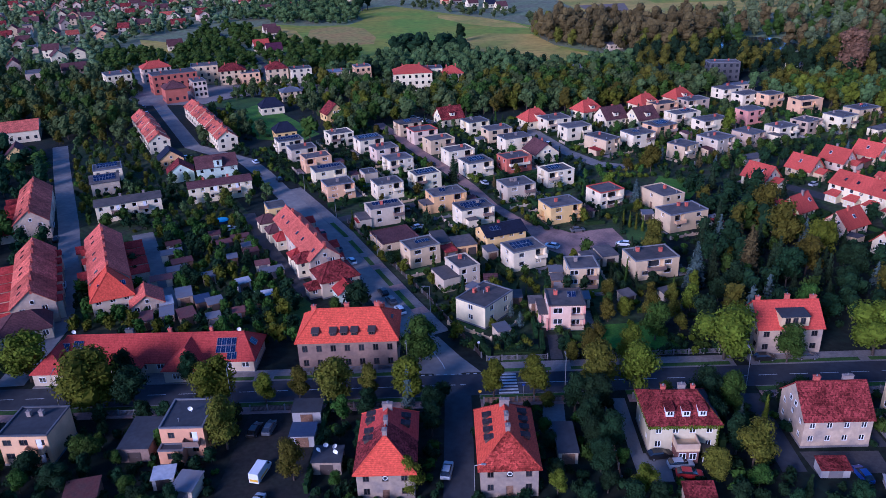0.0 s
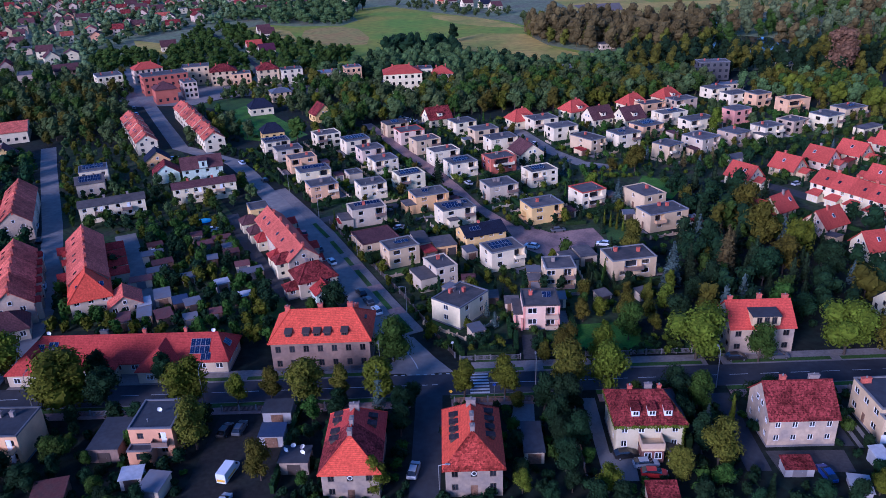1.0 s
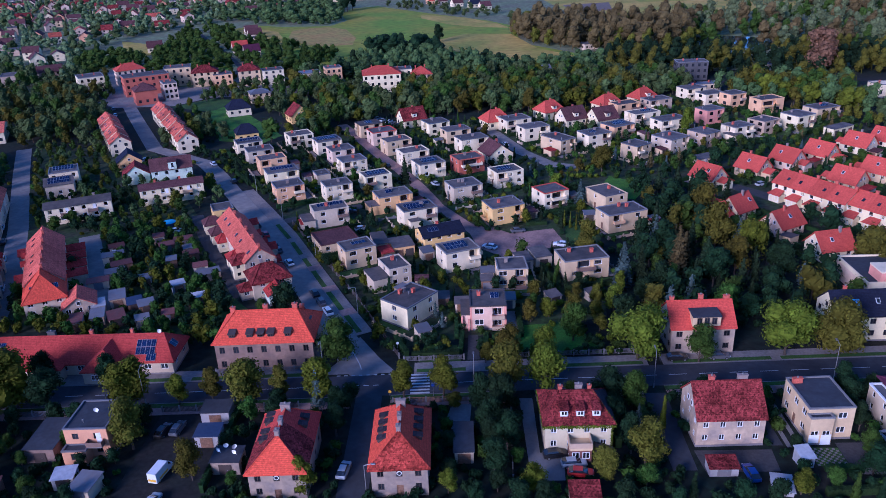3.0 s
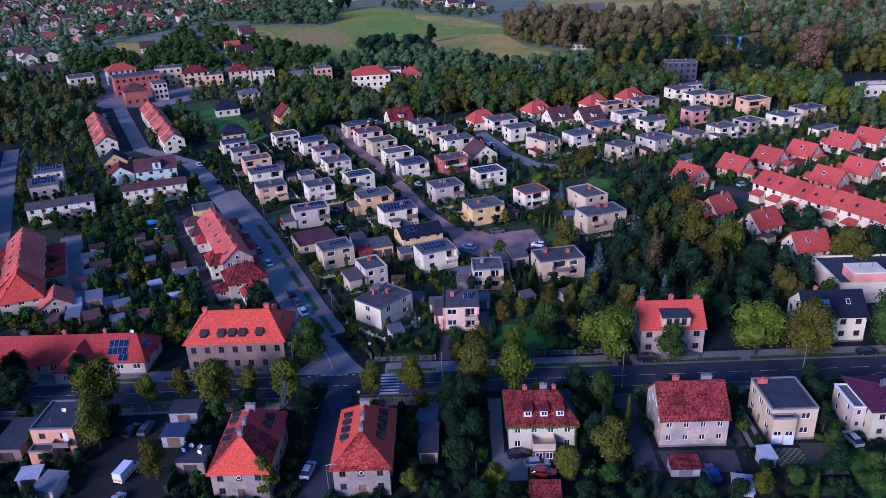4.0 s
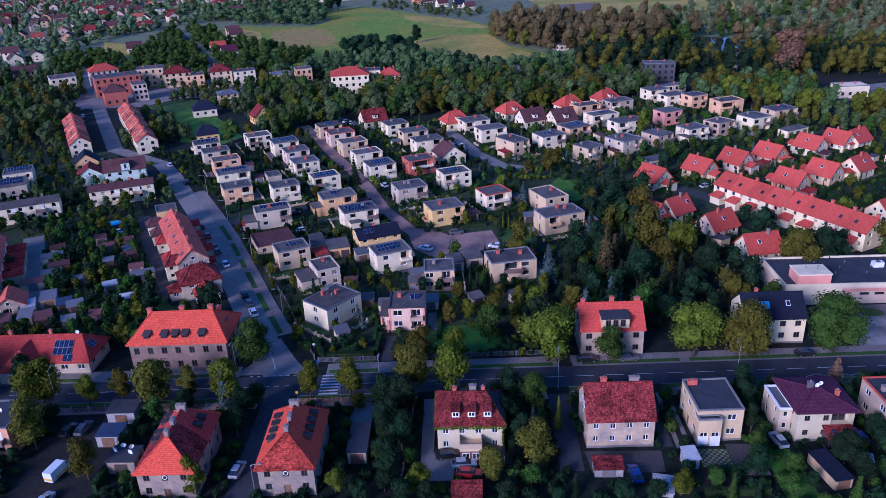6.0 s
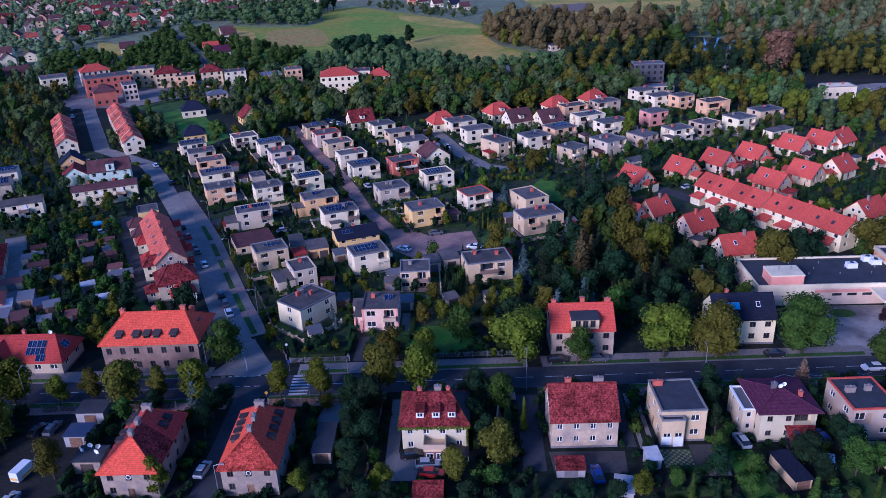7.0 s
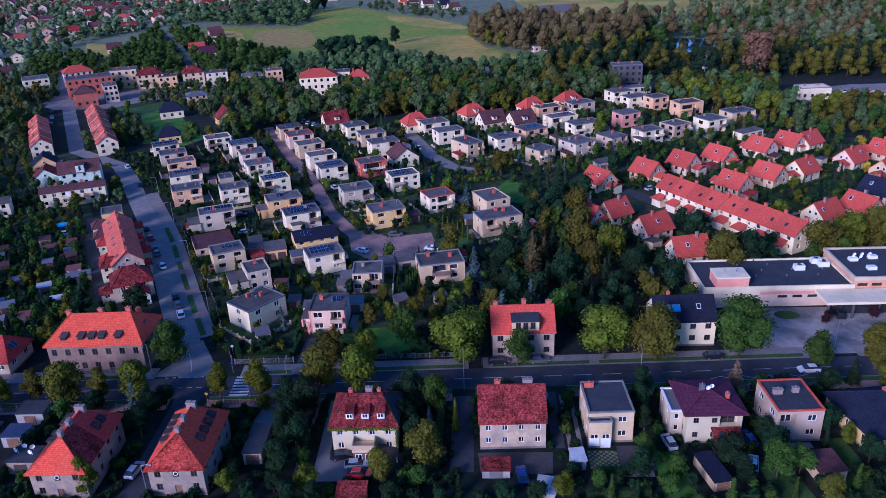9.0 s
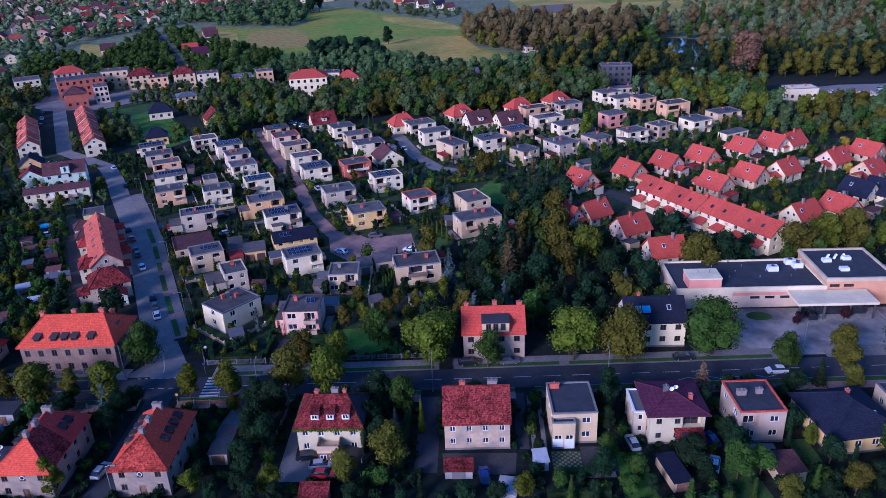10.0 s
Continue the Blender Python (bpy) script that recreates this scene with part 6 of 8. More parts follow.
for i in range(6):
    dish(hall, -3.5 + i * 0.9, 2.5 + 1.3 * (i % 2), 6.5)
can = root("entrance_canopy", 144.8, 150.6, 0.3, 0, "wide flat white entrance canopy of the shop", "canopy")
claim(145, 150, 0, 9, 4)
part("roof", Geo().box(-8.6, 9.0, -3.2, 3.3, 3.7, 4.3), WHITE, can)
part("glazing", Geo().box(-7.0, 8.0, -0.6, -0.5, 0.1, 3.69), GLASS, can)
for px in (-8.0, -2.5, 3.0, 8.4):
    part("post", Geo().box(px - 0.2, px + 0.2, -2.9, -2.5, 0, 3.69), DARKGREY, can)
house(163.5, 156.5, 0, 5.8, 14.0, 5.6, ROSE, FELTD, "flat", 0, 1, (1, 2, 1, 0), "low pink end wing of the shop", name="shop_wing", category="shop", far=False, door="none")

# ---- the cube-house estate ----
CUBE = "cube house with a flat felt roof"


def cube(x, y, rot, w, d, wall, tone, h=5.3, red=1, sun=None, low=None, bal=None, **more):
    k = 1.012 if h > 5 else 1.0
    x, y = 18 + (x - 18) * k, -1 + (y + 1) * k
    PLOTS.append((x, y, rot, w, d, 0.5))
    ch = [(rnd.uniform(-0.25, 0.25) * w, rnd.uniform(0.0, 0.3) * d, h, 0.8, 0.6, CHIMNEY if rnd.random() < 0.5 else CHIMNEYW) for _ in range(red)]
    if bal is None:
        bal = [("front", w * rnd.choice([0.22, 0.78]), 1, round(w * 0.36, 1), rnd.choice([wall, BROWNWALL, WHITE, TAN]))] + ([("left", d * 0.5, 1, 2.6, wall)] if rnd.random() < 0.3 else [])
    k = house(x, y, rot, w, d, h, wall, FELT, "flat", 0, 2, rnd.choice([(2, 1, 2, 1), (2, 2, 1, 1), (3, 1, 1, 1), (2, 1, 1, 2)]), tone + " " + CUBE, group="cube houses", size=rnd.choice([(1.5, 1.3), (1.8, 1.3), (1.3, 1.4), (2.0, 1.35)]), door=rnd.choice(["left", "right"]), loggia=[(q[0], q[1], q[2], round(max(2.4, q[3] * 0.9), 1)) for q in bal if q[3] > 2.2], chimneys=ch, vents=1, rim=more.pop("rim", rnd.choice([METALSHEET, CONCRETE, wall])), **more)
    if sun:
        for p in sun:
            solar(k, p[0], p[1], h + 0.25, p[2], p[3], p[4] if len(p) > 4 else 14)
    for side, c, s, bw, mat in bal:
        corner, u, out, turn = SIDES[side]
        fh = (h - 0.45) / 2
        m = pose(corner[0] * w / 2 + u[0] * c, corner[1] * d / 2 + u[1] * c, 0.45 + s * fh, 0, 0, turn)
        b = part("balcony", Geo().box(-bw / 2, bw / 2, -1.1, -0.004, -0.16, 0), CONCRETE, k, at=m)
        part("balcony_front", Geo().box(-bw / 2, bw / 2, -1.14, -1.06, 0.004, 0.9).box(-bw / 2, -bw / 2 + 0.07, -1.05, -0.01, 0.004, 0.9).box(bw / 2 - 0.07, bw / 2, -1.05, -0.01, 0.004, 0.9), mat, b)
    if low:
        lx, ly, lw, ld, lh = low
        part("extension", Geo().box(lx - lw / 2, lx + lw / 2, ly - ld / 2, ly + ld / 2, 0, lh), wall, k)
        part("extension_roof", Geo().box(lx - lw / 2 - 0.1, lx + lw / 2 + 0.1, ly - ld / 2 - 0.1, ly + ld / 2 + 0.1, lh + 0.003, lh + 0.2), FELT, k)
    return k


cube(7.2, 150.6, 52.0, 10.6, 8.2, CREAM, "pale cream", red=3, bal=[])
cube(2.2, 168.8, 27.0, 5.8, 8.0, PALE, "pale grey", red=1, bal=[], low=(-5.0, -0.6, 4.4, 7.2, 3.6))
cube(-8.9, 181.0, 27.0, 8.6, 7.0, BEIGE, "beige", red=0, sun=[(0.6, 0.2, 4, 1, 5)], bal=[("left", 4.6, 0, 2.4, BROWNWALL)])
house(-17.0, 194.5, 26.0, 11.0, 10.5, 3.1, BEIGE, BROWN, "flat", 0, 1, (3, 2, 2, 2), "low bungalow with a wide brown flat roof", far=False, door="front", rim=BROWN)
cube(-21.1, 210.5, 22.0, 10.6, 7.2, PALE, "pale grey", red=1, sun=[(0.5, 1.2, 8, 1, 20)], low=(-7.0, -0.8, 3.6, 6.4, 3.0), bal=[("front", 8.6, 1, 3.2, BROWNWALL)])
cube(-44.3, 249.1, 25.0, 11.0, 7.6, CREAM, "cream", red=0, sun=[(0.3, 0.9, 8, 1, 22)])
cube(-38.6, 233.4, 26.0, 9.4, 7.6, SALMON, "pale salmon", red=1)
cube(-22.4, 233.1, 25.0, 9.0, 7.2, WHITE, "white", red=1)
cube(-47.9, 297.3, 28.0, 10.0, 8.4, WHITE, "white", red=2)
cube(-34.7, 287.5, 27.0, 10.0, 8.4, WHITE, "white", red=0, sun=[(0, 0.6, 8, 2, 6)])
cube(-27.3, 274.2, 27.0, 9.0, 7.8, ROSE, "pale pink", red=2)
cube(-21.0, 259.8, 27.0, 9.2, 7.6, WHITE, "white", red=1)
cube(-20.9, 311.1, 27.0, 9.8, 7.6, BEIGE, "beige", red=0, sun=[(0, 0.4, 3, 2, 8)], rim=DARKFRAME)
cube(-14.1, 299.0, 25.0, 10.4, 8.6, ROSE, "pale pink, red-edged", red=1, rim=RED)
cube(-7.0, 284.4, 27.0, 10.4, 8.0, BEIGE, "beige", red=1)
cube(0.5, 268.6, 26.0, 10.4, 7.6, WHITE, "white", red=1)
cube(7.0, 254.1, 26.0, 9.8, 8.2, WHITE, "white", red=0, sun=[(0, 0.2, 6, 2, 8)])
cube(7.5, 310.8, 27.0, 9.6, 8.4, CREAM, "cream", red=1)
cube(16.1, 297.6, 24.0, 10.6, 7.4, BEIGE, "beige", red=1)
cube(22.4, 284.2, 24.0, 11.4, 7.6, WHITE, "white", red=1)
house(31.4, 273.5, 22.0, 9.6, 10.6, 3.4, CREAM, BROWN, "gable", 3.6, 1, (3, 2, 3, 2), "cream house with a low brown gable roof and white balconies", far=True, door="right", attic=2, axis="y", chimneys=[(1.0, 1.0, 6.6)], skylights=[(2.6, -1.5, 5.4, 35, 90), (2.6, 1.5, 5.4, 35, 90)])
cube(20.7, 258.2, 25.0, 10.2, 7.6, REDWALL, "brick-red", red=1, bal=[("front", 5.0, 1, 8.0, WHITE)])
cube(40.9, 312.4, 24.0, 11.6, 8.8, WHITE, "white", red=1)
cube(47.6, 298.4, 24.0, 11.4, 7.6, WHITE, "white", red=0)
cube(-2.9, 221.5, 23.0, 11.0, 7.6, OCHRE, "ochre-yellow", red=1, sun=[(-1.0, 0.8, 2, 1, 25)], low=(-7.0, -1.0, 3.6, 5.4, 3.0), bal=[("front", 8.4, 1, 3.6, OCHRE)])
cube(-10.5, 241.5, 26.0, 9.4, 7.2, CREAM, "cream", red=0, sun=[(0.2, 0.2, 7, 2, 8)])
cube(5.5, 208.8, 23.0, 10.6, 7.4, WHITE, "white", red=1, sun=[(0, 0.7, 8, 1, 16), (-1, -1.4, 5, 1, 16)], bal=[("front", 8.4, 1, 3.0, BROWNWALL)], low=(-2.6, -5.0, 3.0, 2.4, 2.9))
house(12.7, 194.0, 23.5, 11.8, 7.8, 4.4, YELLOW, NAVY, "gable", 1.7, 2, (4, 2, 4, 2), "bright yellow house with a low dark roof carrying solar panels", far=False, door="back", overhang=0.4, chimneys=[(-0.6, 0.2, 5.9)], panels=[(2.6, 1.8, 5, 1, -22, 5.3), (-2.6, -1.6, 3, 1, 24, 5.3)])
cube(18.0, 178.0, 24.0, 9.6, 7.4, WHITE, "white", red=0, sun=[(-0.6, 0.2, 6, 2, 8)], bal=[("right", 2.4, 1, 2.8, WHITE), ("front", 7.8, 1, 3.0, WHITE)])
shed(-4.2, 193.0, 18, 3.8, 8.6, 2.8, PALE, FELT, "pale grey flat-roofed garage", 0.1, "garage", "garage")
shed(2.2, 189.8, 18, 5.8, 7.0, 2.8, OCHRE, FELT, "ochre garage with a dark flat roof", 0.1, "garage", "garage", 2)
cube(19.4, 228.9, 23.0, 10.0, 8.2, PALE, "pale blue-grey", red=2)
cube(33.6, 242.2, 23.0, 10.0, 7.6, WHITE, "white", red=0, sun=[(-0.8, 0.4, 5, 2, 8)])
cube(31.2, 209.8, 22.0, 10.4, 8.2, YELLOW, "yellow and orange", red=1, bal=[("front", 8.6, 1, 2.8, OCHRE), ("front", 8.6, 0, 2.8, OCHRE), ("left", 3.0, 0, 3.0, OCHRE)])
cube(31.2, 166.6, 4.0, 7.4, 7.2, BEIGE, "beige", red=1, bal=[("front", 5.5, 1, 2.8, BROWNWALL), ("front", 5.5, 0, 2.8, BROWNWALL)])
k = cube(24.8, 147.6, 1.0, 8.0, 8.2, BLUSH, "pale pink, dark-edged", h=5.8, red=1, sun=[(1.6, 0.8, 2, 1, 26)], bal=[("front", 6.2, 1, 2.8, TAN), ("front", 6.2, 0, 2.8, TAN)], low=(-5.0, 0.4, 2.0, 7.4, 3.4), rim=DARKFRAME)
for tx in (-4.03, 3.55):
    part("corner_strip", Geo().box(tx, tx + 0.48, -4.16, -4.104, 0.0, 5.78), PINK, k)
part("porch_post", Geo().box(-5.95, -5.6, -3.9, -3.5, 0, 3.4).box(-4.5, -4.15, -4.6, -4.2, 0, 3.0), PINK, k)
cube(49.0, 171.4, 13.0, 11.6, 8.0, BEIGE, "beige and brown", red=3, bal=[("front", 5.4, 1, 4.8, BROWNWALL)])
shed(39.6, 180.8, 14, 4.4, 6.4, 2.8, PALE, FELT, "pale garage with a flat felt roof", 0.1, "garage", "garage")
shed(35.0, 178.6, 14, 3.8, 5.6, 2.6, PALE, FELT, "pale garage with a flat felt roof", 0.1, "garage", "garage")
cube(46.4, 221.2, 26.0, 8.8, 7.8, WHITE, "white", red=0, rim=RED, bal=[("front", 5.0, 1, 5.0, WHITE), ("front", 5.0, 0, 5.0, BROWNWALL)])
cube(63.1, 217.7, 25.0, 8.0, 11.0, BEIGE, "beige-grey", red=1, bal=[])
cube(64.7, 201.8, 21.0, 12.6, 7.6, BEIGE, "pale beige", red=2, bal=[("front", 3.0, 1, 3.4, SALMON)])
cube(82.7, 268.3, 38.0, 8.0, 7.8, BEIGE, "beige", red=1)
cube(97.3, 276.9, 34.0, 10.0, 10.0, PALE, "pale grey", red=2)
cube(55.6, 280.3, 36.0, 7.6, 11.6, BEIGE, "beige", red=1)
cube(70.1, 285.7, 26.0, 10.4, 8.4, WHITE, "white", red=1, sun=[(-1, 0, 3, 1, 10)])
shed(105.6, 260.9, 24, 8.0, 5.0, 2.8, PALE, FELT, "low garage with a dark flat roof", 0.1, "garage", "garage", 2)
cube(111.3, 282.6, 33.0, 8.0, 9.2, TAN, "grey-brown", red=1)
cube(126.5, 290.0, 27.0, 10.0, 7.6, WHITE, "white", red=1, low=(-5.6, -3.4, 5.0, 5.0, 3.2))
cube(139.2, 297.4, 33.0, 9.6, 8.2, TAN, "grey-tan", red=2)
cube(122.8, 314.5, 27.0, 9.4, 7.4, PINK, "pink", h=6.2, red=0)
cube(103.3, 303.7, 25.0, 13.0, 7.6, WHITE, "white", red=1)
cube(95.2, 315.7, 24.0, 13.0, 7.8, WHITE, "white", red=1, sun=[(1.5, 0.5, 5, 1, 10)])
cube(81.3, 297.1, 30.0, 10.6, 8.6, SALMON, "salmon", red=0, sun=[(0.6, 0.5, 6, 2, 9)])
cube(91.0, 333.2, 24.0, 12.0, 7.4, SALMON, "salmon", red=1)
cube(106.4, 339.6, 24.0, 12.0, 7.6, TAN, "tan", red=2)
cube(128.0, 361.0, 24.0, 11.0, 8.4, WHITE, "white", red=1)
cube(133.0, 348.0, 24.0, 11.0, 7.6, WHITE, "white", red=0)
cube(141.5, 342.5, 26.0, 9.0, 7.4, SALMON, "orange-salmon", h=6.2, red=0)
cube(152.1, 330.1, 20.0, 12.0, 8.0, SALMON, "tan-orange", h=6.2, red=1, bal=[("front", 4.5, 1, 8.0, OCHRE)])
cube(153.9, 301.0, 28.0, 9.6, 9.0, CREAM, "cream", h=6.2, red=1, bal=[("front", 7.4, 1, 3.4, BROWNWALL), ("front", 7.4, 0, 3.4, BROWNWALL)])
cube(169.5, 315.5, 24.0, 12.4, 8.2, BEIGE, "beige", red=1, sun=[(1, 0, 4, 1, 12)])
shed(168.4, 295.8, 30, 12.0, 4.6, 2.8, CREAM, FELT, "long cream garage with a pale flat roof", 0.1, "garage", "garage", 3)
# hipped and gabled red roofs at the back of the estate
for hx, hy, hr, hm, hw, kind in ((-4.0, 330.0, 25, OLDRED, CREAM, "gable"), (33.0, 322.0, 24, RED, CREAM, "hip"), (58.0, 336.0, 30, RED, CREAM, "hip"), (85.5, 345.0, 28, RED, CREAM, "hip"), (104.0, 356.0, 30, RED, WHITE, "hip"), (79.0, 320.0, 28, BROWN, CREAM, "gable"), (66.0, 322.0, 26, BROWN, WHITE, "gable")):
    house(hx, hy, hr, 10.5, 9.5, 3.6, hw, hm, kind, 4.2, 1, (3, 2, 3, 2), ("steep dark red" if hm is OLDRED else "brown" if hm is BROWN else "bright red") + " tiled " + ("hipped" if kind == "hip" else "gabled") + " family house with dormers", far=True, door="back", overhang=0.5, attic=2, ridge=2.2, chimneys=[(0.8, 0.4, 7.4)], dormers=[(0, -3.0, 4.4, 2.2, 1.4, 2.4, 0, hw, hm)])

# ---- the red-roofed estate on the right ----
def red_house(x, y, rot=125.0, w=8.8, d=7.8, extra=True, wall=None, roof=None):
    wall = wall or rnd.choice([CREAM, WHITE, ROSE, BEIGE])
    PLOTS.append((x, y, rot - 180, w, d, 0.9))
    k = house(x, y, rot - 180, w, d, 3.3, wall, roof or RED, "gable", 3.7, 1, (3, 2, 3, 2), "family house with a steep bright red tiled gable roof" if (roof or RED) is RED else "family house with a dark tiled gable roof", group="red-roofed houses", far=True, door="back", attic=2, overhang=0.55, chimneys=[(rnd.uniform(-2, 2), 0.4, 7.0, 0.6, 0.6, rnd.choice([CHIMNEY, CHIMNEYW]))],
              skylights=[(rnd.uniform(-3, 3), 2.0, 5.4, -43, 0), (rnd.uniform(-3, 3), -2.0, 5.4, 43, 0)])
    if extra:
        s = rnd.choice([-1, 1])
        part("garage_wing", Geo().box(s * (w / 2 + 0.01), s * (w / 2 + 3.4), -1.8, 2.6, 0, 2.6) if s > 0 else Geo().box(-w / 2 - 3.4, -w / 2 - 0.01, -1.8, 2.6, 0, 2.6), wall, k)
        a, b = (w / 2 + 0.6, w / 2 + 3.8) if s > 0 else (-w / 2 - 3.8, -w / 2 - 0.6)
        part("garage_roof", Geo().slab([(a, -2.2, 2.7), (b, -2.2, 2.7), (b, 0.4, 3.9), (a, 0.4, 3.9)], 0.15).slab([(a, 0.4, 3.9), (b, 0.4, 3.9), (b, 3.0, 2.7), (a, 3.0, 2.7)], 0.15), roof or RED, k)
    return k


red_house(100.5, 238.9)
red_house(118.0, 247.0)
red_house(132.5, 255.0)
red_house(146.6, 261.0)
red_house(164.5, 270.3)
red_house(176.8, 275.4, extra=False)
red_house(184.0, 277.5, 35.0)
red_house(142.5, 231.2)
red_house(156.5, 239.5)
red_house(169.0, 244.3, 35.0)
red_house(189.8, 254.7, 35.0)
red_house(196.0, 241.8, 35.0)
red_house(205.0, 262.0)
red_house(212.0, 246.0)
red_house(159.0, 203.9, 30.0, extra=False, wall=CREAM)
red_house(172.0, 208.4, 118.0, extra=False, wall=ROSE)
red_house(183.5, 221.8, 125.0, roof=NAVY, extra=False)
red_house(190.5, 221.3, 125.0, roof=NAVY, extra=False)
red_house(108.6, 196.8, 30.0, w=9.0, d=7.5, extra=False)
red_house(114.4, 180.4, 12.0, w=9.0, d=7.5, extra=False)
red_house(100.2, 209.2, 35.0, w=8.0, d=7.0)
red_house(92.5, 206.0, 125.0, w=6.5, d=6.0, extra=False)
for (xa, ya, xb, yb) in ((119.8, 226.8, 132.2, 205.6), (132.8, 207.2, 146.2, 184.6)):
    terrace(xa, ya, xb, yb, 4, 9.0, 5.2, 3.2, [CREAM, CREAM], RED, "white terraced house with a bright red roof and porch", step=0.0, far=False, lean=True, annex=((-1, 3.8, 2.6, 2.4),), group="white terraced row")

# ---- terraces west of the side street ----
terrace(-49.6, 205.4, -33.2, 174.8, 5, 8.0, 5.2, 3.3, [OLDGREY, BUFF, PALE], SUNNY, "terraced house with a faded orange-red tiled roof", far=False, step=0.0, low_roof=DARKRED, annex=((1, 4.6, 2.6, 3.9, (0, 3)), (1, 3.2, 1.8, 2.8, (1, 2, 4))))
# small outbuildings along the lane behind the terrace
for ox, oy, ow, od, oh, orf, ol in ((-56.4, 208.6, 5.4, 5.0, 3.0, BROWN, "brown"), (-52.0, 200.6, 5.2, 4.6, 3.0, BROWN, "brown"), (-48.4, 194.8, 5.0, 4.2, 3.0, DARKRED, "deep red"), (-41.2, 181.8, 5.6, 4.6, 3.4, DARKRED, "deep red"), (-38.6, 176.2, 5.4, 4.4, 4.6, OLDRED, "worn red")):
    house(ox, oy, 28.0, ow, od, oh, CREAM, orf, "hip", 1.9, 1 if oh < 4 else 2, (2, 1, 0, 1), "yellowish outbuilding under a " + ol + " hipped roof by a lane", name="outbuilding", category="outbuilding", group="outbuildings by the lane", far=False, dark=True, door="left", ridge=0.8, overhang=0.3, size=(0.9, 0.9))
house(-29.6, 167.8, 28.0, 9.6, 8.6, 4.4, PALE, OLDRED, "hip", 3.2, 2, (2, 2, 2, 2), "corner house with a worn red hipped roof", far=False, door="left", ridge=1.4, chimneys=[(-1.0, 1.0, 7.0, 0.7, 0.6, CHIMNEYW), (2.4, 0.4, 6.6, 0.6, 0.6, CHIMNEYW)])
house(-26.0, 162.2, 28.0, 5.6, 4.6, 2.7, MINT, DARKRED, "gable", 1.8, 1, (2, 1, 0, 1), "small pale annexe with a deep red gable roof", name="annexe", category="annexe", far=False, door="none", axis="y")
house(-33.4, 164.6, 28.0, 5.6, 3.8, 2.6, PALE, OLDRED, "hip", 1.4, 1, (2, 1, 0, 1), "low white lean annexe with a worn red roof", name="annexe", category="annexe", far=False, door="none", ridge=1.2)
house(-54.5, 213.0, 25.0, 6.0, 6.5, 6.2, YELLOW, FELT, "flat", 0, 2, (1, 1, 1, 1), "narrow yellow house at the head of a terrace", far=False, door="none")
terrace(-141.0, 236.0, -125.5, 203.5, 6, 9.5, 5.6, 3.8, [PALE, ROSE, BUFF], FADED, "terraced house with a faded red tiled roof", far=False, step=0.06, low_roof=DARKRED, annex=((-1, 4.0, 4.4, 2.6),))
terrace(-112.8, 182.4, -96.6, 150.4, 6, 9.5, 5.6, 3.8, [PALE, ROSE, BUFF], FADED, "terraced house with a faded red tiled roof", far=False, step=0.06, low_roof=DARKRED, annex=((-1, 4.0, 4.4, 2.6), (1, 1.6, 1.2, 4.6)))
terrace(-98.5, 191.5, -84.4, 163.5, 5, 9.3, 5.6, 3.8, [ROSE, BUFF, PALE], SUNNY, "terraced house with an orange-red tiled roof", far=False, step=0.0, low_roof=DARKRED, annex=((1, 4.4, 4.8, 2.7, (0, 1, 2, 3)), (-1, 5.0, 2.4, 3.9, (0, 3)), (-1, 1.6, 1.0, 5.0, (1, 2))))
k = house(-83.6, 161.8, -63.3, 13.2, 9.3, 4.4, PALE, ORANGE, "hip", 5.1, 2, (4, 3, 4, 0), "end terraced house with a hipped orange roof carrying solar panels", name="terraced_house", category="terraced house", group="terraced houses", far=False, door="back", ridge=2.4, overhang=0.4)
solar(k, 4.3, 0.4, 6.85, 7, 1, 47.0, 90, 0.9, 1.3)
solar(k, 5.4, 0.6, 5.62, 5, 1, 47.0, 90, 0.9, 1.3)
house(-73.8, 158.6, 25.0, 7.4, 7.4, 2.9, BUFF, SUNNY, "gable", 2.4, 1, (3, 2, 2, 2), "low beige end house with an orange-red gable roof", far=False, door="left", attic=1, axis="y")
house(-97.0, 146.5, 27.0, 11.0, 9.0, 3.2, PALE, BROWN, "hip", 3.0, 1, (4, 2, 2, 2), "low corner house with a dark brown hipped roof and blue panels", far=False, door="left", ridge=1.8)
house(-104.6, 223.3, 25.0, 19.6, 7.4, 5.5, WHITE, FELT, "gable", 0.9, 2, (6, 1, 6, 1), "white semi-detached houses under a low grey roof", far=False, dark=True, door="back", chimneys=[(-2, 0.3, 6.4, 0.7, 0.5, CHIMNEYW), (5, 0.3, 6.4, 0.7, 0.5, CHIMNEYW)], balcony=[("front", 6.0, 1, 3.0, BROWNWALL), ("front", 14.0, 1, 3.0, BROWNWALL)])
house(-79.8, 238.9, 23.0, 20.4, 7.4, 5.5, CREAM, BROWN, "gable", 0.9, 2, (7, 1, 6, 1), "cream and pink semi-detached houses under a low brown roof", far=False, door="back", chimneys=[(-5, 0.3, 6.4, 0.7, 0.5), (3, 0.3, 6.4, 0.7, 0.5)], balcony=[("front", 8.0, 1, 3.0, WHITE), ("front", 15.0, 1, 3.0, SALMON)])
house(-126.2, 257.5, 25.0, 9.6, 9.0, 6.0, WHITE, FELT, "flat", 0, 2, (3, 2, 2, 2), "white house with a dark flat roof and solar panels", far=True, door="left", panels=[(0, 1.0, 7, 2, 12)])
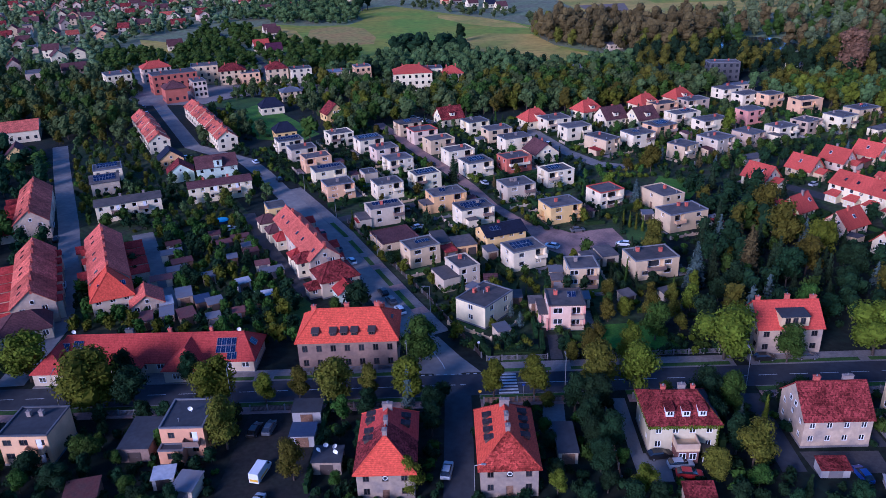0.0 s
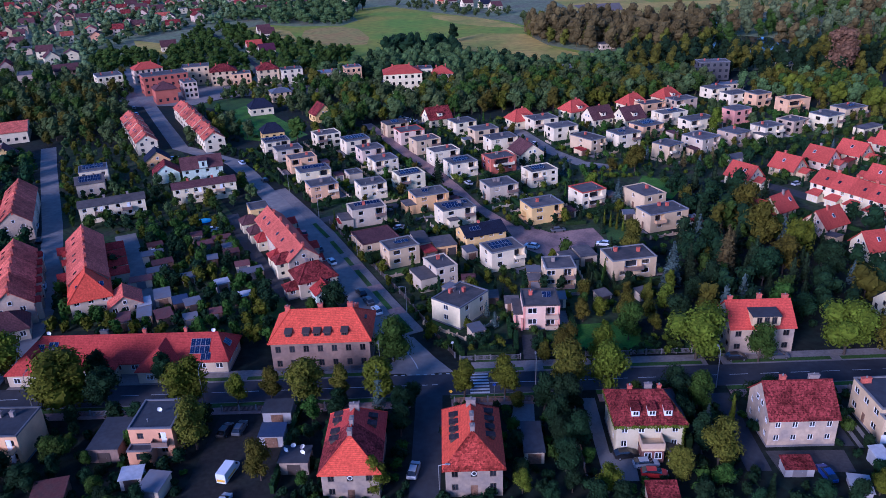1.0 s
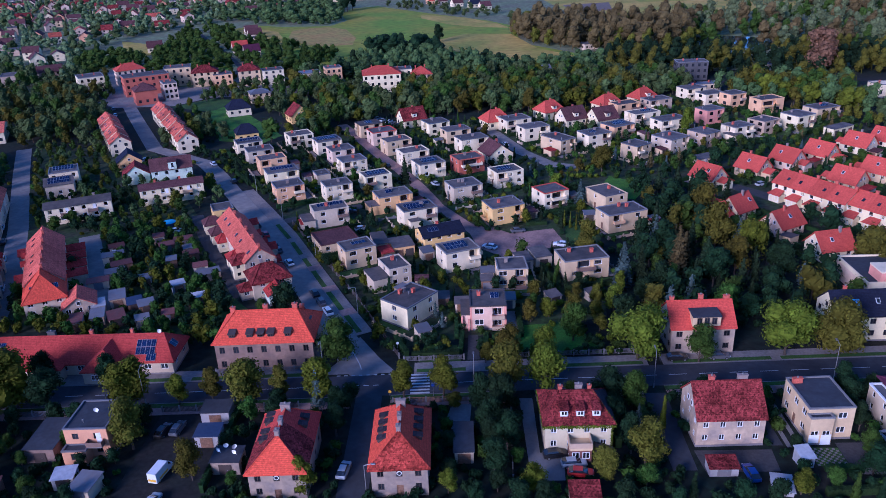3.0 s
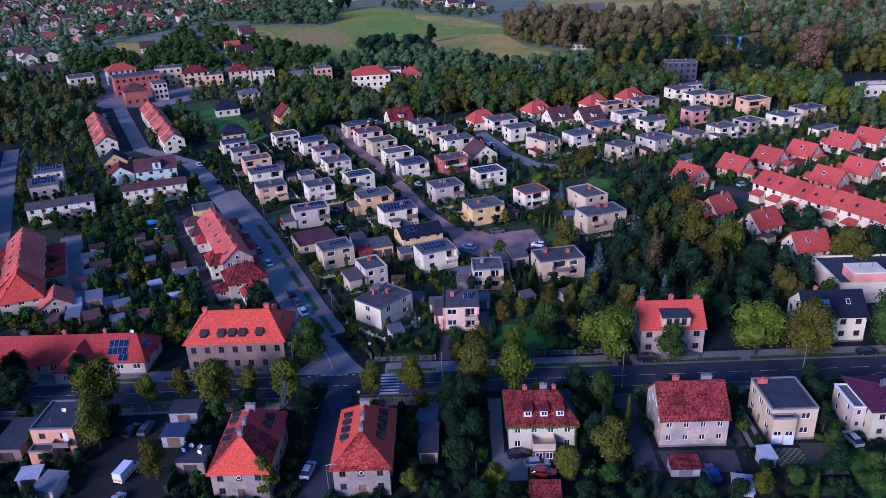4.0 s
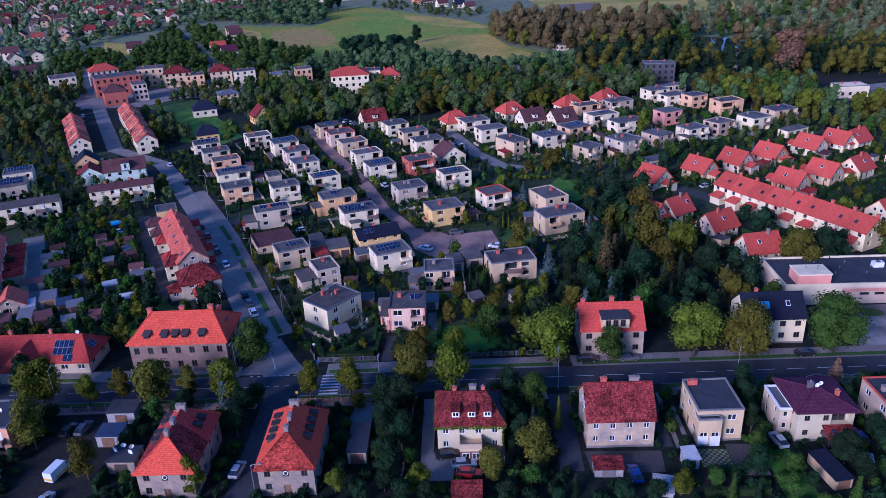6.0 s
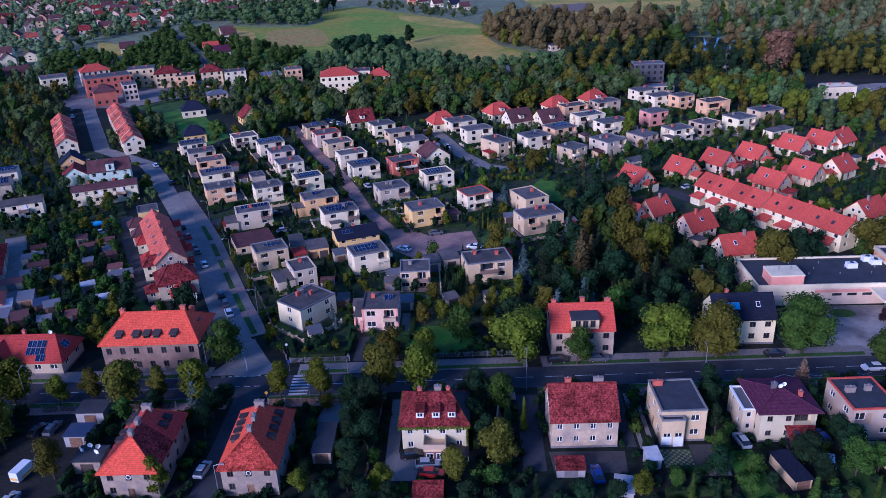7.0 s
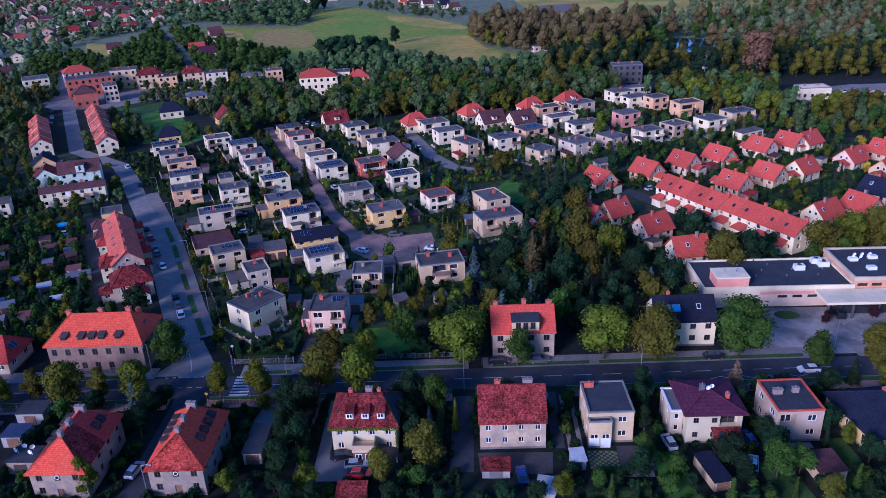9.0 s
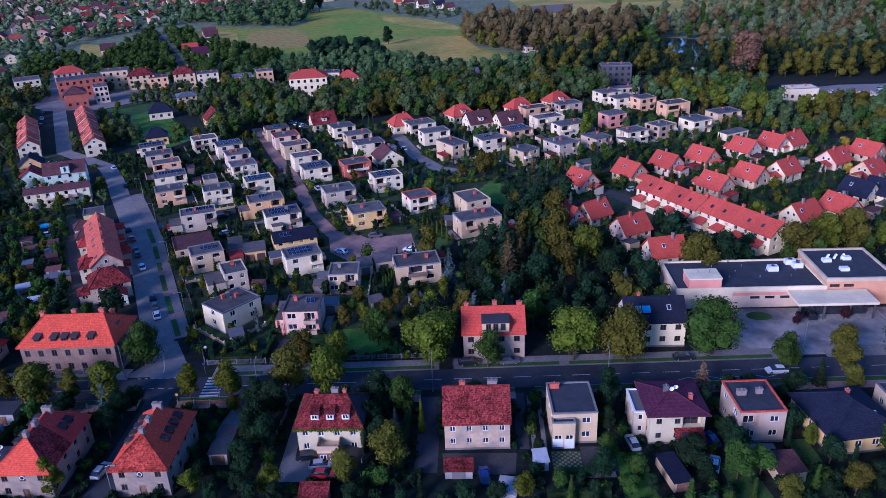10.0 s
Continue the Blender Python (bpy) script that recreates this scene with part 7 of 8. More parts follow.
house(-123.0, 247.5, 25.0, 9.2, 8.4, 4.6, PALE, FELT, "gable", 1.6, 1, (3, 2, 2, 2), "grey house with a sloping roof of solar panels", far=True, door="left", panels=[(0, -2.0, 7, 2, 21, 5.4)])
house(-86.8, 258.5, 22.0, 14.0, 8.0, 5.8, MINT, BROWN, "gable", 3.2, 2, (4, 2, 4, 2), "mint-green house with a brown roof and a rounded front gable", far=True, door="back", dormers=[(0.5, -3.2, 5.8, 2.8, 2.6, 2.6, 0, MINT, BROWN)])
house(-100.5, 259.5, 22.0, 9.0, 8.0, 3.6, MINT, OLDRED, "gable", 3.2, 1, (2, 2, 2, 2), "small green house with an old red gable roof", far=True, door="back", axis="y", attic=1)
house(-110.5, 277.0, 25.0, 9.0, 8.0, 3.4, OCHRE, NAVY, "gable", 3.4, 1, (2, 2, 2, 2), "ochre house with a dark gable roof", far=True, door="back", axis="y", attic=1)
house(-174.7, 284.6, 25.0, 9.0, 9.0, 4.0, YELLOW, BROWN, "gable", 4.0, 1, (2, 2, 2, 2), "yellowish house with an old steep brown gable roof", far=True, door="back", axis="y", attic=2)
house(-196.9, 326.8, 26.0, 16.0, 24.0, 5.0, WHITE, FADED, "gable", 2.2, 1, (5, 6, 5, 6), "long white hall with a pinkish-red roof", far=True, door="back", name="hall", category="hall")
terrace(-146.5, 339.5, -121.0, 294.5, 7, 8.2, 5.2, 3.0, [WHITE, WHITE], FADED, "white terraced house with a faded red stepped roof", far=True, step=0.5)
terrace(-128.5, 358.5, -93.5, 296.0, 9, 8.2, 5.2, 3.0, [WHITE, WHITE], FADED, "white terraced house with a faded red stepped roof", far=True, step=0.5)
house(-91.1, 361.3, 24.0, 11.0, 9.0, 3.6, WHITE, NAVY, "hip", 3.8, 1, (3, 2, 3, 2), "white house with a navy-blue hipped roof on a lawn", far=True, door="back", ridge=2.2)
house(-74.2, 313.5, 24.0, 9.0, 8.4, 3.6, YELLOW, NAVY, "hip", 3.4, 1, (3, 2, 3, 2), "yellow house with a dark hipped roof on a lawn", far=True, door="back", ridge=1.6)
house(-87.6, 389.3, 24.0, 10.0, 9.0, 5.0, BEIGE, METALSHEET, "hip", 1.6, 2, (3, 2, 3, 2), "beige house with a low grey roof", far=True, door="back", ridge=1.6)
house(-57.9, 343.8, 30.0, 9.5, 9.0, 3.6, YELLOW, OLDRED, "gable", 4.4, 1, (2, 2, 2, 2), "yellow house with a steep dark red gable roof", far=True, door="back", axis="y", attic=2)
cube(-66.5, 288.5, 26.0, 10.0, 8.0, WHITE, "white", red=0, sun=[(0, 0.8, 8, 1, 18)])
cube(-59.0, 276.5, 26.0, 10.0, 7.6, PALE, "pale grey", red=1)
cube(-51.5, 264.5, 26.0, 10.0, 7.6, SALMON, "salmon", red=1)
cube(-31.0, 253.0, 26.0, 4.8, 6.0, PALE, "small pale grey", h=3.4, red=0, bal=[])

# ---- town blocks at the back ----
BLOCKS = ((-193.8, 425.7, 33, 13.5, 14.0, 10, CREAM, FELT, "cream apartment block with a flat roof", 3), (-181.1, 450.0, 33, 16.0, 11.0, 9, ROSE, RED, "pink block with a red roof", 3), (-160.0, 421.0, 31, 24.0, 13.0, 10.5, REDWALL, FELT, "orange-red brick apartment block", 3),
          (-150.5, 395.0, 30, 11.0, 12.0, 7.4, REDWALL, BROWN, "blank brick-red hall with a low dark hipped roof", 1), (-140.5, 404.0, 30, 7.0, 11.0, 9, ROSE, FELT, "narrow pink block with flat roof", 3), (-149.0, 443.0, 18, 15.0, 11.0, 10.5, BEIGE, FELT, "beige apartment block with a flat roof", 3), (-132.0, 440.0, 18, 15.0, 12.0, 8.0, BEIGE, OLDRED, "beige block with a steep dark red roof", 3),
          (-121.0, 437.0, 22, 10.6, 8.0, 6.6, SALMON, FELT, "salmon block with a flat roof", 2), (-105.2, 437.0, 20, 12.0, 10.0, 8.6, BEIGE, OLDRED, "beige house with a dark red hipped roof", 3), (-91.7, 437.6, 22, 12.0, 9.0, 8, WHITE, FELT, "white house with dark windows and a flat roof", 3), (-68.0, 427.9, 22, 11.0, 10.0, 7.4, PALE, METALSHEET, "grey house with a low sheet roof", 2),
          (-54.0, 424.0, 20, 9.0, 8.0, 10.5, SALMON, FELT, "orange apartment block with a flat roof", 3), (-24.5, 404.0, 8, 20.0, 14.0, 10.4, CREAM, RED, "large cream house with a bright red hipped roof", 3), (-14.0, 412.0, 8, 10.0, 9.0, 10.6, CREAM, FELT, "cream block with a flat roof", 3), (-3.5, 408.0, 8, 11.0, 10.0, 8.6, PALE, RED, "pale block with a narrow red roof", 3),
          (141.0, 410.0, -1, 16.0, 9.0, 9.6, DARKGREY, FELT, "dark grey apartment block among trees", 3), (219.3, 360.0, 3, 14.0, 9.0, 5.4, WHITE, WHITE, "white depot hall beside a yard", 1), (245.0, 352.0, 5, 10.0, 6.0, 3.6, WHITE, WHITE, "low white depot shed", 1), (140.0, 382.0, 10, 16.0, 6.0, 3.4, PALE, METALSHEET, "long low grey hall", 1))
flat("paving", [(-178, 396), (-162, 384), (-132, 384), (-118, 402), (-60, 404), (-46, 414), (-60, 430), (-150, 434), (-186, 440)], 0.03, FOOTWAY, "worn paved yards between town blocks", category="yard")
flat("lawn", [(-132, 382), (-108, 368), (-98, 392), (-116, 400)], 0.034, LAWN, "rough grass beside town blocks", category="lawn")
for bx, by, br, bw, bd, bh, bm, bt, lab, st in BLOCKS:
    pitched = bt in (RED, OLDRED, BROWN)
    house(bx, by, br, bw, bd, bh, bm, bt, "hip" if pitched else "flat", 3.4, st, (max(3, int(bw / 3.2)), 3, 3, 3), lab, name="apartment_block" if st > 2 else "building", category="building", far=True, door="none", ridge=None, chimneys=[(bw * 0.2, 1.0, bh + (3.0 if pitched else 0.05)), (-bw * 0.25, 1.0, bh + (2.6 if pitched else 0.05))], size=(1.3, 1.5))
# far town, house by house among trees
FARWALL = [WHITE, CREAM, BEIGE, ROSE, PALE, TAN, MAUVE, CORAL]
far_rnd = random.Random(21)
TOWN = [(-640, 1080), (-330, 420), (-215, 455), (-265, 560), (-270, 660), (-150, 890), (20, 1000), (-60, 1250), (-640, 1250)]
made = 0
while made < 215:
    hx, hy = far_rnd.uniform(-640, 20), far_rnd.uniform(420, 1200)
    if inside(hx, hy, TOWN) and is_free(hx, hy, 8) and not inside(hx, hy, FIELD):
        made += 1
        wall, rf = far_rnd.choice(FARWALL), far_rnd.choice([OLDRED, OLDRED, BROWN, FADED, FELT, BROWN])
        house(hx, hy, far_rnd.choice([20, 30, 110, 120]) + far_rnd.uniform(-6, 6), far_rnd.uniform(9, 15), far_rnd.uniform(8, 10), far_rnd.uniform(4, 7), wall, rf, "flat" if rf is FELT else "gable", far_rnd.uniform(2.6, 4), 2, (2, 0, 0, 1), "distant town house among trees", far=True, door="none", overhang=0.4, plinth=False, size=(1.4, 1.4))
for hx, hy, wall, rf in ((-214, 575, WHITE, BROWN), (-160, 650, WHITE, BROWN), (-152, 630, WHITE, BROWN), (-148, 606, WHITE, FELT), (-145, 560, WHITE, RED), (-131, 540, WHITE, PURPLE), (30, 800, CREAM, NAVY), (12, 815, WHITE, BROWN), (-15, 850, SALMON, RED), (40, 775, CREAM, BROWN), (-5, 842, PALE, BROWN), (62, 420, PALE, METALSHEET), (190, 430, WHITE, FELT), (103, 520, PALE, FELT)):
    house(hx, hy, 25, 11, 9, 3.8, wall, rf, "gable" if rf is not FELT else "flat", 4.2, 1, (3, 2, 2, 2), "distant house at the edge of the fields", far=True, door="none", attic=1)

# ---- allotments and yards west of the side street ----
al = random.Random(5)
for sx, sy, sw, sd, rf in ((-78, 187, 5.6, 2.8, METALSHEET), (-73, 181, 5.2, 2.6, RUSTY), (-72.5, 176, 5.0, 2.6, METALSHEET), (-66, 162, 3.6, 5.0, METALSHEET), (-69, 158, 3.0, 4.0, WHITETARP), (-60.5, 159, 3.4, 3.6, BLUETARP), (-57, 157.5, 3.6, 3.2, METALSHEET), (-47.5, 175, 6.0, 2.8, METALSHEET), (-51, 179.5, 3.6, 2.6, RUSTY), (-62, 198, 5.0, 2.4, RUSTY), (-65.5, 194, 4.0, 2.4, RUSTY),
                       (-56, 187, 4.0, 2.4, RUSTY), (-60, 183, 2.6, 2.6, METALSHEET), (-53, 168, 3.2, 2.2, WHITETARP), (-46, 161, 4.0, 2.2, WHITETARP), (-75, 171, 5.2, 2.6, RUSTY), (-63, 172, 3.0, 2.6, METALSHEET), (-70, 200, 3.0, 2.4, RUSTY), (-58, 192, 3.6, 2.2, METALSHEET), (-80, 194, 4.0, 2.4, RUSTY), (-62, 152, 3.6, 4.6, RUSTY), (-71, 150, 3.4, 4.4, RUSTY), (-55, 150, 3.0, 2.4, METALSHEET), (-50, 153, 2.6, 2.2, RUSTY), (-67, 153, 3.0, 4.4, METALSHEET)):
    shed(sx, sy, 25 + al.uniform(-6, 6), sw, sd, al.uniform(2.0, 2.5), al.choice([PALE, WOOD, GREY, TAN]), rf, {METALSHEET.name: "allotment shed with a grey sheet roof", RUSTY.name: "allotment shed with a rusty red sheet roof"}.get(rf.name, "allotment shed under a pale sheet"), 0.3)
for gx, gy in ((10.5, 143.0), (19.0, 155.5), (14.5, 158.5), (40.5, 158.0), (-28.0, 159.0), (50.0, 159.0), (-12.0, 168.0), (25.5, 172.0), (9.0, 168.0), (57.0, 210.0), (75.0, 205.0), (19.5, 144.5)):
    if is_free(gx, gy, 1.6):
        shed(gx, gy, al.choice([2, 25, 25]), al.uniform(2.4, 3.6), al.uniform(2.2, 3.0), 2.0, al.choice([WOOD, PALE]), al.choice([BROWN, RUSTY, FELT, METALSHEET]), "small garden shed beside a cube house", 0.4)
pool = root("garden_pool", -72.5, 214.5, 0, 0, "round blue garden pool standing on grass", "pool")
part("wall", Geo().tube((0, 0, 0), (0, 0, 1.0), 2.3, 2.3, 20), BLUETARP, pool)
part("water", Geo().tube((0, 0, 1.003), (0, 0, 1.03), 2.15, 2.15, 20), POOL, pool)
claim(-72.5, 214.5, 0, 2.6, 2.6)

# ---- parked cars ----
for cx, cy, cr, cc in ((-12.6, 154.6, 117, "white"), (-15.1, 159.6, 117, "grey"), (-27.8, 182.8, 119, "white"), (-32.8, 191.6, 118, "grey"), (-34.6, 194.8, 118, "black"), (-39.4, 203.4, 118, "red"), (-43.8, 210.8, 119, "black"), (-77.6, 276.6, 125, "white"), (-63.4, 254.6, 121, "black"), (-17.5, 164.2, 117, "black"),
                       (-141.5, 243.0, 116, "black"), (-136.0, 233.5, 116, "grey"), (-133.0, 227.5, 116, "black"), (-126.0, 214.5, 116, "silver"), (-119.0, 203.0, 116, "black"), (-111.5, 190.0, 116, "silver"), (-107.0, 181.5, 116, "black"), (-101.0, 171.0, 116, "white"), (-99.4, 167.2, 114, "black"),
                       (-0.6, 98.6, 82, "silver"), (-35.5, 110.0, 80, "black"), (-33.0, 110.6, 84, "grey"), (37.8, 99.6, 4, "silver"), (35.0, 102.0, 8, "black"), (38.6, 97.2, -6, "red"), (65.8, 96.6, 96, "blue"), (26.6, 190.2, 150, "white"), (46.3, 190.6, 165, "white"), (35.2, 201.4, 12, "grey"), (105.6, 105.5, 100, "blue"), (91.8, 104.8, 100, "silver"), (104.2, 99.0, 70, "white"),
                       (63.0, 131.6, 2, "black"), (71.5, 131.9, 2, "grey"), (107.5, 132.4, 4, "black"), (124.5, 126.9, 182, "white"), (-80.0, 192.0, 115, "white"), (-74.0, 181.0, 110, "white"), (-68.0, 208.0, 25, "white"), (-63.5, 156.0, 115, "black"), (-148.0, 352.0, 118, "black"), (-155.0, 366.0, 118, "white"), (-162.0, 380.0, 118, "grey"), (-107.0, 285.0, 30, "white"), (140.0, 149.0, 88, "black"),
                       (117.0, 236.0, 30, "silver"), (122.0, 228.0, 120, "white"), (-11.0, 206.0, 25, "silver"), (-16.5, 220.5, 25, "black"), (9.5, 245.5, 118, "silver"), (-9.0, 268.0, 110, "black"), (36.0, 292.0, 110, "white"), (150.5, 127.2, 2, "blue")):
    car(cx, cy, cr, cc)
car(-31.6, 98.6, 78, "white", "van")
car(-30.5, 91.5, 80, "silver")
for dx in range(14):
    car(200 + dx * 6.5 + rnd.uniform(-1, 1), 366 + rnd.uniform(-8, 8), rnd.choice([0, 10, 90]), rnd.choice(["white", "silver", "grey", "white"]))
for dx in range(12):
    car(-40 + dx * 2.8 + rnd.uniform(-0.4, 0.4), 366 - dx * 3.4, 60, rnd.choice(["white", "silver", "grey", "black"]))

# ---- lamps, signs, fences, hedges ----
for lx in (-106.0, -75.0, -42.0, -9.0, 21.5, 56.0, 90.4, 131.8, 165.0):
    if lx in (-9.0, 131.8, 90.4):
        lamp(lx, main_y(lx) + 4.3 if lx != 90.4 else main_y(lx) - 4.3, 0 if lx != 90.4 else 180)
    else:
        lamp(lx, main_y(lx) - 4.3, 180)
lamp(3.9, 93.0, 90, 6.0)
for d in (10, 45, 80, 110):
    a = along(S1[1:], d)
    lamp(a[0] + 6.3, a[1] + 3.2, 295, 6.5)
sign(7.6, main_y(7.6) + 5.0, 0, CARPAINT["blue"])
sign(13.6, main_y(13.6) - 4.4, 180, CARPAINT["blue"])
sign(5.4, 136.8, 20, WHITEPVC, 2.0)
sign(5.3, 119.5, 0, CARPAINT["yellow"], 1.6)
fence(5.9, 134.0, -4.0, 155.5, 1.3, DARKFRAME)
fence(-5.0, 158.5, -21.0, 189.0, 1.2, DARKFRAME)
fence(-22.0, 191.0, -33.0, 212.0, 1.2, DARKFRAME)
fence(7.0, 132.8, 19.5, 133.2, 1.2, METALSHEET)
fence(23.5, 133.4, 58.0, 134.5, 1.2, METALSHEET)
fence(-12.0, 117.3, -38.0, 116.4, 1.3, DARKFRAME)
fence(-41.0, 116.2, -66.0, 115.5, 1.3, METALSHEET)
fence(6.0, 118.0, 28.0, 118.6, 1.3, WOOD)
fence(34.0, 118.8, 53.0, 119.4, 1.3, METALSHEET)
fence(77.0, 120.0, 96.0, 120.6, 1.3, METALSHEET)
fence(98.0, 120.7, 124.0, 121.5, 1.3, METALSHEET)
fence(27.5, 96.0, 28.3, 117.5, 1.2, WOOD)
fence(-12.2, 130.0, -31.5, 129.3, 1.2, METALSHEET)
for h in ((7.5, 134.5, 4.5, 141.5, 1.2, 1.6), (8.5, 134.2, 18.5, 134.6, 1.3, 1.5), (18.8, 135.5, 19.2, 143.0, 1.0, 1.4), (24.0, 134.6, 24.4, 142.0, 1.0, 1.5), (-23.2, 94.0, -23.0, 116.5, 0.8, 1.8), (46.0, 104.0, 46.4, 118.0, 1.4, 2.0), (75.8, 92.0, 86.0, 92.5, 1.2, 1.4), (78.0, 97.6, 84.0, 97.2, 1.0, 1.2), (51.5, 99.0, 52.0, 117.0, 1.2, 2.2), (118.0, 117.0, 123.0, 120.0, 1.2, 1.6),
          (142.0, 245.0, 150.0, 228.0, 1.4, 1.8), (150.0, 228.0, 163.0, 202.0, 1.4, 1.8), (112.0, 250.0, 119.0, 239.0, 1.2, 1.6), (126.0, 262.0, 134.0, 247.0, 1.2, 1.6), (141.0, 268.0, 150.0, 252.0, 1.2, 1.6), (170.0, 262.0, 196.0, 262.0, 1.2, 1.6), (12.0, 205.0, 17.5, 199.0, 1.2, 1.5), (-3.0, 204.0, 4.0, 199.5, 1.2, 1.4), (38.0, 206.5, 44.0, 207.0, 1.2, 1.2), (-8.0, 252.0, -2.0, 241.0, 1.2, 1.5), (13.0, 247.0, 17.0, 240.0, 1.2, 1.5), (20.5, 235.5, 26.0, 222.0, 1.2, 1.4),
          (-5.0, 176.0, 3.0, 180.0, 1.0, 1.3), (9.0, 160.0, 13.5, 163.0, 1.0, 1.3), (26.0, 172.5, 34.0, 172.8, 1.0, 1.3), (42.5, 163.5, 43.5, 178.0, 1.2, 1.6), (-31.0, 226.0, -25.0, 224.0, 1.0, 1.3), (-47.0, 241.0, -39.0, 240.5, 1.0, 1.3), (-66.0, 266.0, -57.0, 252.0, 1.2, 1.5), (60.0, 292.0, 63.0, 284.0, 1.0, 1.4), (108.0, 268.0, 122.0, 276.0, 1.2, 1.6)):
    hedge(*h)

# ---- garden plots: hedges, low walls, lawns and paths round the estate houses ----
def garden(x, y, rot, w, d, seed, hedged):
    rr = random.Random(seed)
    c, sn = math.cos(radians(rot)), math.sin(radians(rot))

    def at(u, v):
        return x + u * c - v * sn, y + u * sn + v * c

    def clear(u0, v0, u1, v1, margin=0.35):
        return all(is_free(*at(u0 + (u1 - u0) * a, v0 + (v1 - v0) * b), margin) for a in (0, 0.5, 1) for b in (0, 0.5, 1))
    e, f, b = w / 2 + rr.uniform(2.0, 2.8), d / 2 + rr.uniform(3.6, 5.0), d / 2 + rr.uniform(2.4, 3.6)
    z = 0.026 + 0.00008 * (seed % 200)
    spots_ = [(-e, -f, -0.6, -d / 2 - 0.5), (0.8, -f, e, -d / 2 - 0.5), (-e, d / 2 + 0.5, e, b), (w / 2 + 0.4, -d / 2, e, d / 2), (-e, -d / 2, -w / 2 - 0.4, d / 2)]
    rr.shuffle(spots_)
    done = 0
    for u0, v0, u1, v1 in spots_:
        if done < 2 and u1 - u0 > 1.6 and clear(u0, v0, u1, v1, 0.2):
            mat, lab, cat = rr.choice([(LAWN, "small mown garden lawn beside a house", "lawn"), (LAWN, "small mown garden lawn beside a house", "lawn"), (FOOTWAY, "paved garden terrace beside a house", "yard")])
            flat("garden_lawn" if cat == "lawn" else "paving", [at(u0, v0), at(u1, v0), at(u1, v1), at(u0, v1)], z + 0.02 * done, mat, lab, category=cat)
            cx, cy = at((u0 + u1) / 2, (v0 + v1) / 2)
            claim(cx, cy, rot, (u1 - u0) * 0.32, (v1 - v0) * 0.32)
            done += 1
    if y < 330 and rr.random() < 0.62:
        sw, sd = rr.uniform(2.6, 3.6), rr.uniform(2.6, 4.8)
        for u, v in ((e - sw / 2, b + sd / 2 - 1.6), (-e + sw / 2, b + sd / 2 - 1.6), (e + 0.4, -d / 4), (-e - 0.4, -d / 4), (e - sw / 2, -f + 0.6)):
            if clear(u - sw / 2, v - sd / 2, u + sw / 2, v + sd / 2, 0.3):
                rf = rr.choice([FELT, FELT, BROWN, METALSHEET, RUSTY, DARKRED])
                shed(*at(u, v), rot, sw, sd, rr.uniform(2.0, 2.6), rr.choice([PALE, BEIGE, WOOD, CREAM, OLDGREY]), rf, "small garden outbuilding with a " + {"roofing_felt": "felt", "roof_brown": "brown", "sheet_metal": "sheet metal", "rusty_sheet": "rusty sheet", "roof_deep_red": "red tiled"}[rf.name] + " roof beside a house", rr.uniform(0.1, 0.5))
                break
    for n, (u0, v0, u1, v1) in enumerate(((-e, -f - 0.3, e, -f - 0.3), (e + 0.3, -f, e + 0.3, b), (-e - 0.3, -f, -e - 0.3, b), (-e, b + 0.3, e, b + 0.3))):
        steps = int(math.hypot(u1 - u0, v1 - v0))
        best, run = (0, 0), 0
        for i in range(steps + 1):
            t = i / steps
            run = run + 1 if is_free(*at(u0 + (u1 - u0) * t, v0 + (v1 - v0) * t), 0.6) else 0
            if run > best[1] - best[0]:
                best = (i - run + 1, i + 1)
        if best[1] - best[0] < 4:
            continue
        a, q = at(u0 + (u1 - u0) * best[0] / steps, v0 + (v1 - v0) * best[0] / steps), at(u0 + (u1 - u0) * (best[1] - 1) / steps, v0 + (v1 - v0) * (best[1] - 1) / steps)
        if rr.random() < hedged:
            hedge(*a, *q, rr.uniform(0.7, 1.2), rr.uniform(1.1, 1.9))
        elif rr.random() < 0.6:
            length = math.hypot(q[0] - a[0], q[1] - a[1])
            g = Geo().box(0, length, -0.09, 0.09, 0, 0.75)
            for i in range(int(length / 2.4) + 1):
                g.box(i * 2.4 - 0.17, i * 2.4 + 0.17, -0.17, 0.17, 0.004, 1.15)
            ob = new("garden_wall", g.mesh("garden_wall", rr.choice([PALE, CONCRETE, TAN, BEIGE])))
            ob.matrix_basis = pose(a[0], a[1], 0, 0, 0, math.degrees(math.atan2(q[1] - a[1], q[0] - a[0])))
            tagged(ob, "low rendered garden wall with square pillars", "garden wall", "garden walls")
            claim((a[0] + q[0]) / 2, (a[1] + q[1]) / 2, math.degrees(math.atan2(q[1] - a[1], q[0] - a[0])), length / 2, 0.2)


for n, (px, py, prot, pw, pd, hedged) in enumerate(PLOTS):
    garden(px, py, prot, pw, pd, 900 + n, hedged)

